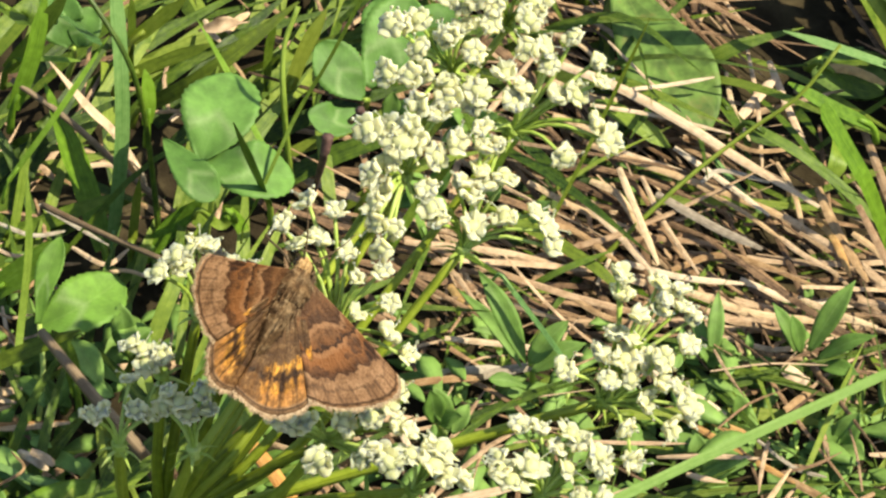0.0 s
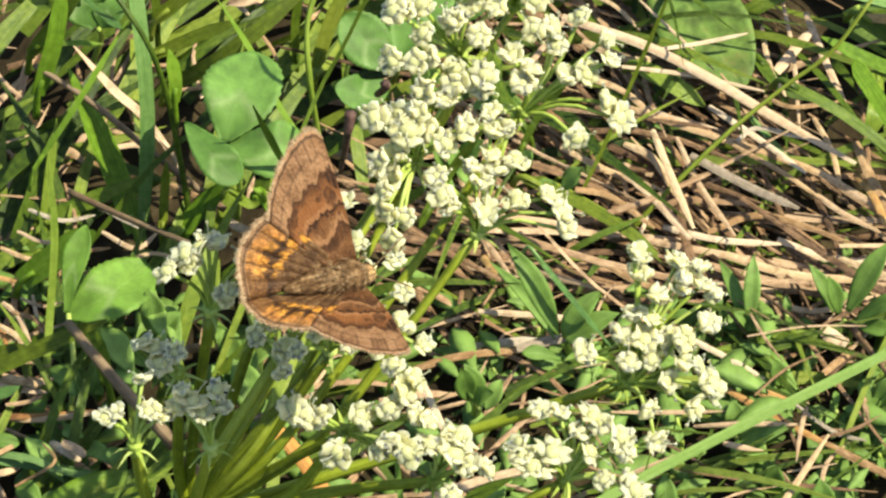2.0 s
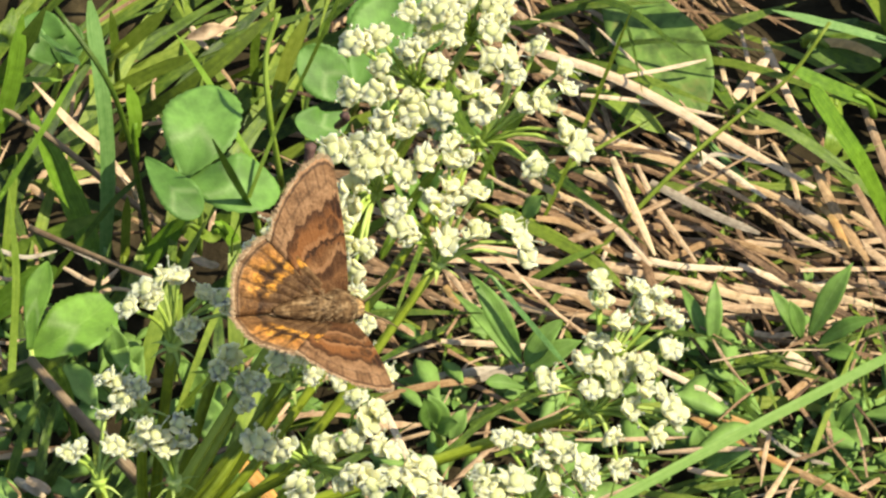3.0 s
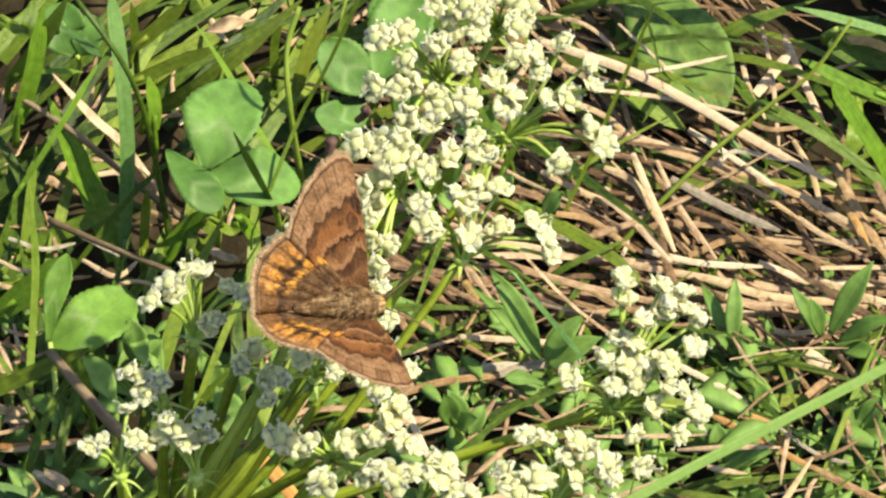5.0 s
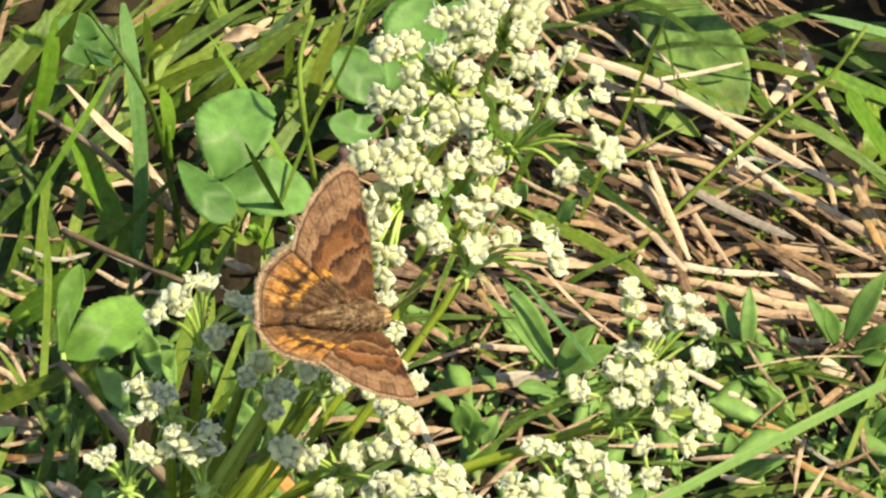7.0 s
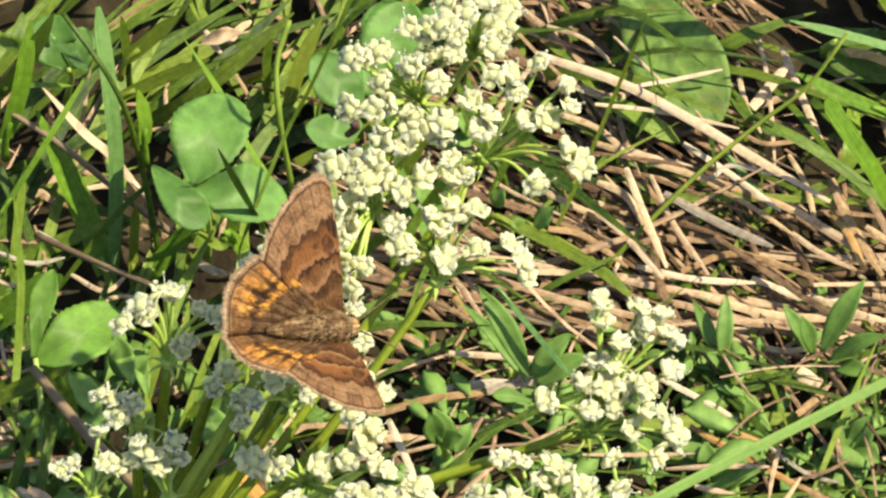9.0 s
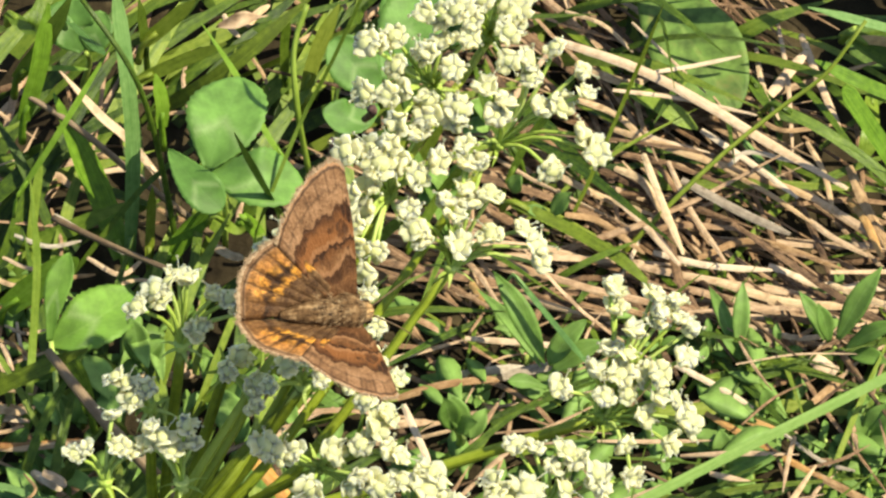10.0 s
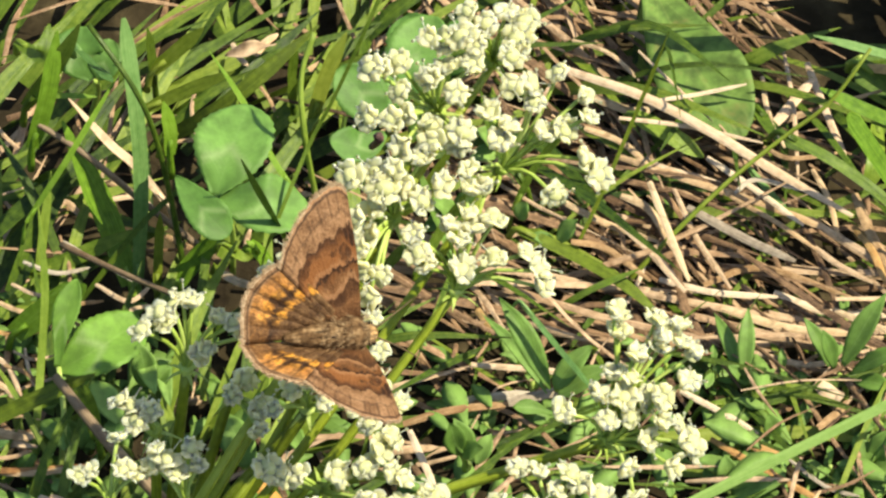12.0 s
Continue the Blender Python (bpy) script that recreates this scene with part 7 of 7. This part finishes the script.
FLOWERS = [(-27.0, -43.1, 51.9), (-27.9, -44.4, 52.2), (-25.9, -43.8, 52.1), (-29.3, -45.2, 52.0), (-28.5, -45.7, 50.9), (-31.2, -47.0, 51.1), (-30.1, -46.7, 51.3), (-24.1, -47.8, 49.1), (-25.1, -47.7, 48.1), (-23.1, -44.6, 50.5), (-21.5, -45.1, 50.5), (-20.5, -45.3, 48.6)]
make_umbellet(umbel, STEM_BASE, (-26.8, -46.6, 44.0), FLOWERS, 13, True, 0.78)
ray(umbel, STEM_BASE, (-30.0, -53.9, 16.0), (-26.8, -46.6, 44.0), (-0.6, -1.2, -2.4))
FLOWERS = [(-33.8, -49.8, 42.3), (-32.6, -50.3, 42.0), (-31.4, -50.1, 41.2), (-31.8, -52.0, 41.4), (-30.2, -51.0, 41.9)]
make_umbellet(umbel, STEM_BASE, (-30.3, -49.9, 37.1), FLOWERS, 14, True, 0.78)
ray(umbel, STEM_BASE, (-30.1, -54.0, 16.0), (-30.3, -49.9, 37.1), (-0.5, -0.9, -1.8))
FLOWERS = [(-33.3, -55.9, 43.3), (-37.1, -59.4, 40.9), (-35.9, -58.7, 41.1), (-32.5, -58.3, 40.9), (-31.4, -58.3, 40.1)]
make_umbellet(umbel, STEM_BASE, (-34.1, -59.9, 36.5), FLOWERS, 15, True, 0.78)
ray(umbel, STEM_BASE, (-30.3, -54.4, 16.0), (-34.1, -59.9, 36.5), (-1.5, -0.1, -3.2))
FLOWERS = [(-29.0, -56.7, 42.7), (-27.8, -57.4, 42.1), (-27.0, -58.0, 40.6), (-29.4, -57.5, 41.2), (-25.3, -56.2, 42.8), (-24.7, -57.0, 40.3)]
make_umbellet(umbel, STEM_BASE, (-26.0, -58.7, 35.3), FLOWERS, 16, True, 0.78)
ray(umbel, STEM_BASE, (-29.9, -54.4, 16.0), (-26.0, -58.7, 35.3), (-0.4, -0.8, -1.7))
FLOWERS = [(-20.4, -46.8, 43.2), (-21.7, -48.4, 42.4), (-18.6, -48.8, 41.4), (-19.2, -49.4, 40.4), (-18.8, -51.0, 39.7)]
make_umbellet(umbel, STEM_BASE, (-22.4, -45.5, 38.7), FLOWERS, 17, True, 0.78)
ray(umbel, STEM_BASE, (-29.8, -53.8, 15.9), (-22.4, -45.5, 38.7), (-0.5, -1.1, -2.1))
FLOWERS = [(-16.8, -50.7, 43.1), (-15.0, -49.1, 45.1), (-11.4, -49.7, 43.0), (-12.3, -48.3, 45.3)]
make_umbellet(umbel, STEM_BASE, (-13.8, -46.7, 38.1), FLOWERS, 18, True, 0.78)
ray(umbel, STEM_BASE, (-29.5, -53.9, 15.8), (-13.8, -46.7, 38.1), (-0.6, -1.2, -2.3))
# ---- small remains ----
stalk([(-16.8, 11.0, 2.0), (-15.5, 6.3, 14.0), (-15.0, 7.1, 18.0)], 0.3, 0.8, HUSK, "dried purplish flower husk on a stalk", "dry_husk", "husk")
stalk([(-12.5, 21.5, 6.0), (-11.2, 19.1, 10.0), (-11.4, 19.0, 11.0)], 0.5, 0.7, HUSK, "small brown dried bud", "dry_bud", "bud")
tagged(part("dead_leaf", leaf("dead_leaf", local([(-59.9, -34.0, -9.0), (-56.9, -38.1, -8.0), (-54.1, -41.2, -9.0)]), 5.2, DEAD_LEAF, "ovate", 0.4, 0.3, wave=0.25), at=(-59.9, -34.0, -9.0)), "crumpled brown dead leaf on the soil", "leaf")
tagged(part("dead_leaf", leaf("dead_leaf", local([(-61.1, -38.9, -9.0), (-58.7, -41.8, -8.0), (-57.1, -40.3, -9.0)]), 3.8, DEAD_LEAF, "ovate", 0.4, 0.3, wave=0.25), at=(-61.1, -38.9, -9.0)), "crumpled brown dead leaf on the soil", "leaf")
tagged(part("dead_leaf", leaf("dead_leaf", local([(-35.1, 46.5, -4.0), (-31.5, 46.9, -3.0), (-28.1, 49.2, -4.0)]), 2.0, DEAD_LEAF, "ovate", 0.4, 0.3, wave=0.25), at=(-35.1, 46.5, -4.0)), "curled pale dead leaf on the straw", "leaf")
tagged(part("dead_leaf", leaf("dead_leaf", local([(-16.0, -41.5, -8.0), (-11.9, -40.3, -6.0), (-6.2, -39.7, -7.0)]), 3.8, DEAD_LEAF, "ovate", 0.4, 0.3, wave=0.25), at=(-16.0, -41.5, -8.0)), "curled grey-brown dead leaf on the soil", "leaf")
# ---- the moth ----
FORE_OUTLINE = [(-3.1, 14.3), (-4.5, 15.2), (-6.3, 14.5), (-8.3, 12.1), (-9.8, 9.2), (-10.3, 6.2)]
HIND_OUTLINE = [(-9.2, 7.0), (-11.6, 6.2), (-13.5, 4.0), (-14.0, 1.4), (-13.4, -1.9)]
moth, wings = make_moth()


def motions():
    walk(moth, [
        (0, pose(-0.01528, -0.04788, 0.05568, 46.3, -29.9, 63.2)),
        (0.5, pose(-0.01535, -0.04796, 0.05561, 47.8, -25.5, 59.0)),
        (0.9, pose(-0.01535, -0.04796, 0.05561, 47.8, -25.5, 59.0)),
        (1, pose(-0.01046, -0.04632, 0.05218, 49.4, 4.1, 50.4)),
        (1.5, pose(-0.00969, -0.04559, 0.05104, 34.7, 18.3, 43.9)),
        (2, pose(-0.00922, -0.04603, 0.05100, 28.2, 19.3, 32.8)),
        (3, pose(-0.00627, -0.04633, 0.05104, 31.7, 26.2, 28.2)),
        (5.5, pose(-0.00656, -0.04641, 0.05103, 31.4, 24.5, 27.9)),
        (9.5, pose(-0.00637, -0.04628, 0.05103, 32.6, 25.7, 28.3)),
        (12, pose(-0.00634, -0.04618, 0.05111, 33.6, 24.9, 29.0)),
    ])
    lift = {
        ("fore", "left"): [(0, 28.5), (0.5, 27.6), (0.9, 27.6), (1, 30.4), (1.5, 34.6), (2, 29.2), (3, 28.8), (5.5, 28.4), (9.5, 29.7), (12, 29.7)],
        ("fore", "right"): [(0, 5.7), (0.5, 4.7), (0.9, 4.7), (1, 56.7), (1.5, 46.6), (2, 47.2), (3, 47.9), (5.5, 47.9), (9.5, 48.8), (12, 48.7)],
        ("hind", "left"): [(0, 27.2), (0.5, 26.6), (0.9, 26.6), (1, 29.8), (1.5, 33.5), (2, 28.6), (3, 28.2), (5.5, 27.8), (9.5, 29.1), (12, 29.1)],
        ("hind", "right"): [(0, 5.2), (0.5, 4.2), (0.9, 4.2), (1, 56.0), (1.5, 45.9), (2, 46.6), (3, 47.3), (5.5, 47.3), (9.5, 48.2), (12, 48.1)],
    }
    for key, angles in lift.items():
        s = 1 if key[1] == "left" else -1
        z = HINGE_Z + (0.14 if key[0] == "fore" else 0.0)
        walk(wings[key], [(t, pose(-2.4 * MM, s * HINGE_Y * MM, z * MM, s * a)) for t, a in angles])


motions()
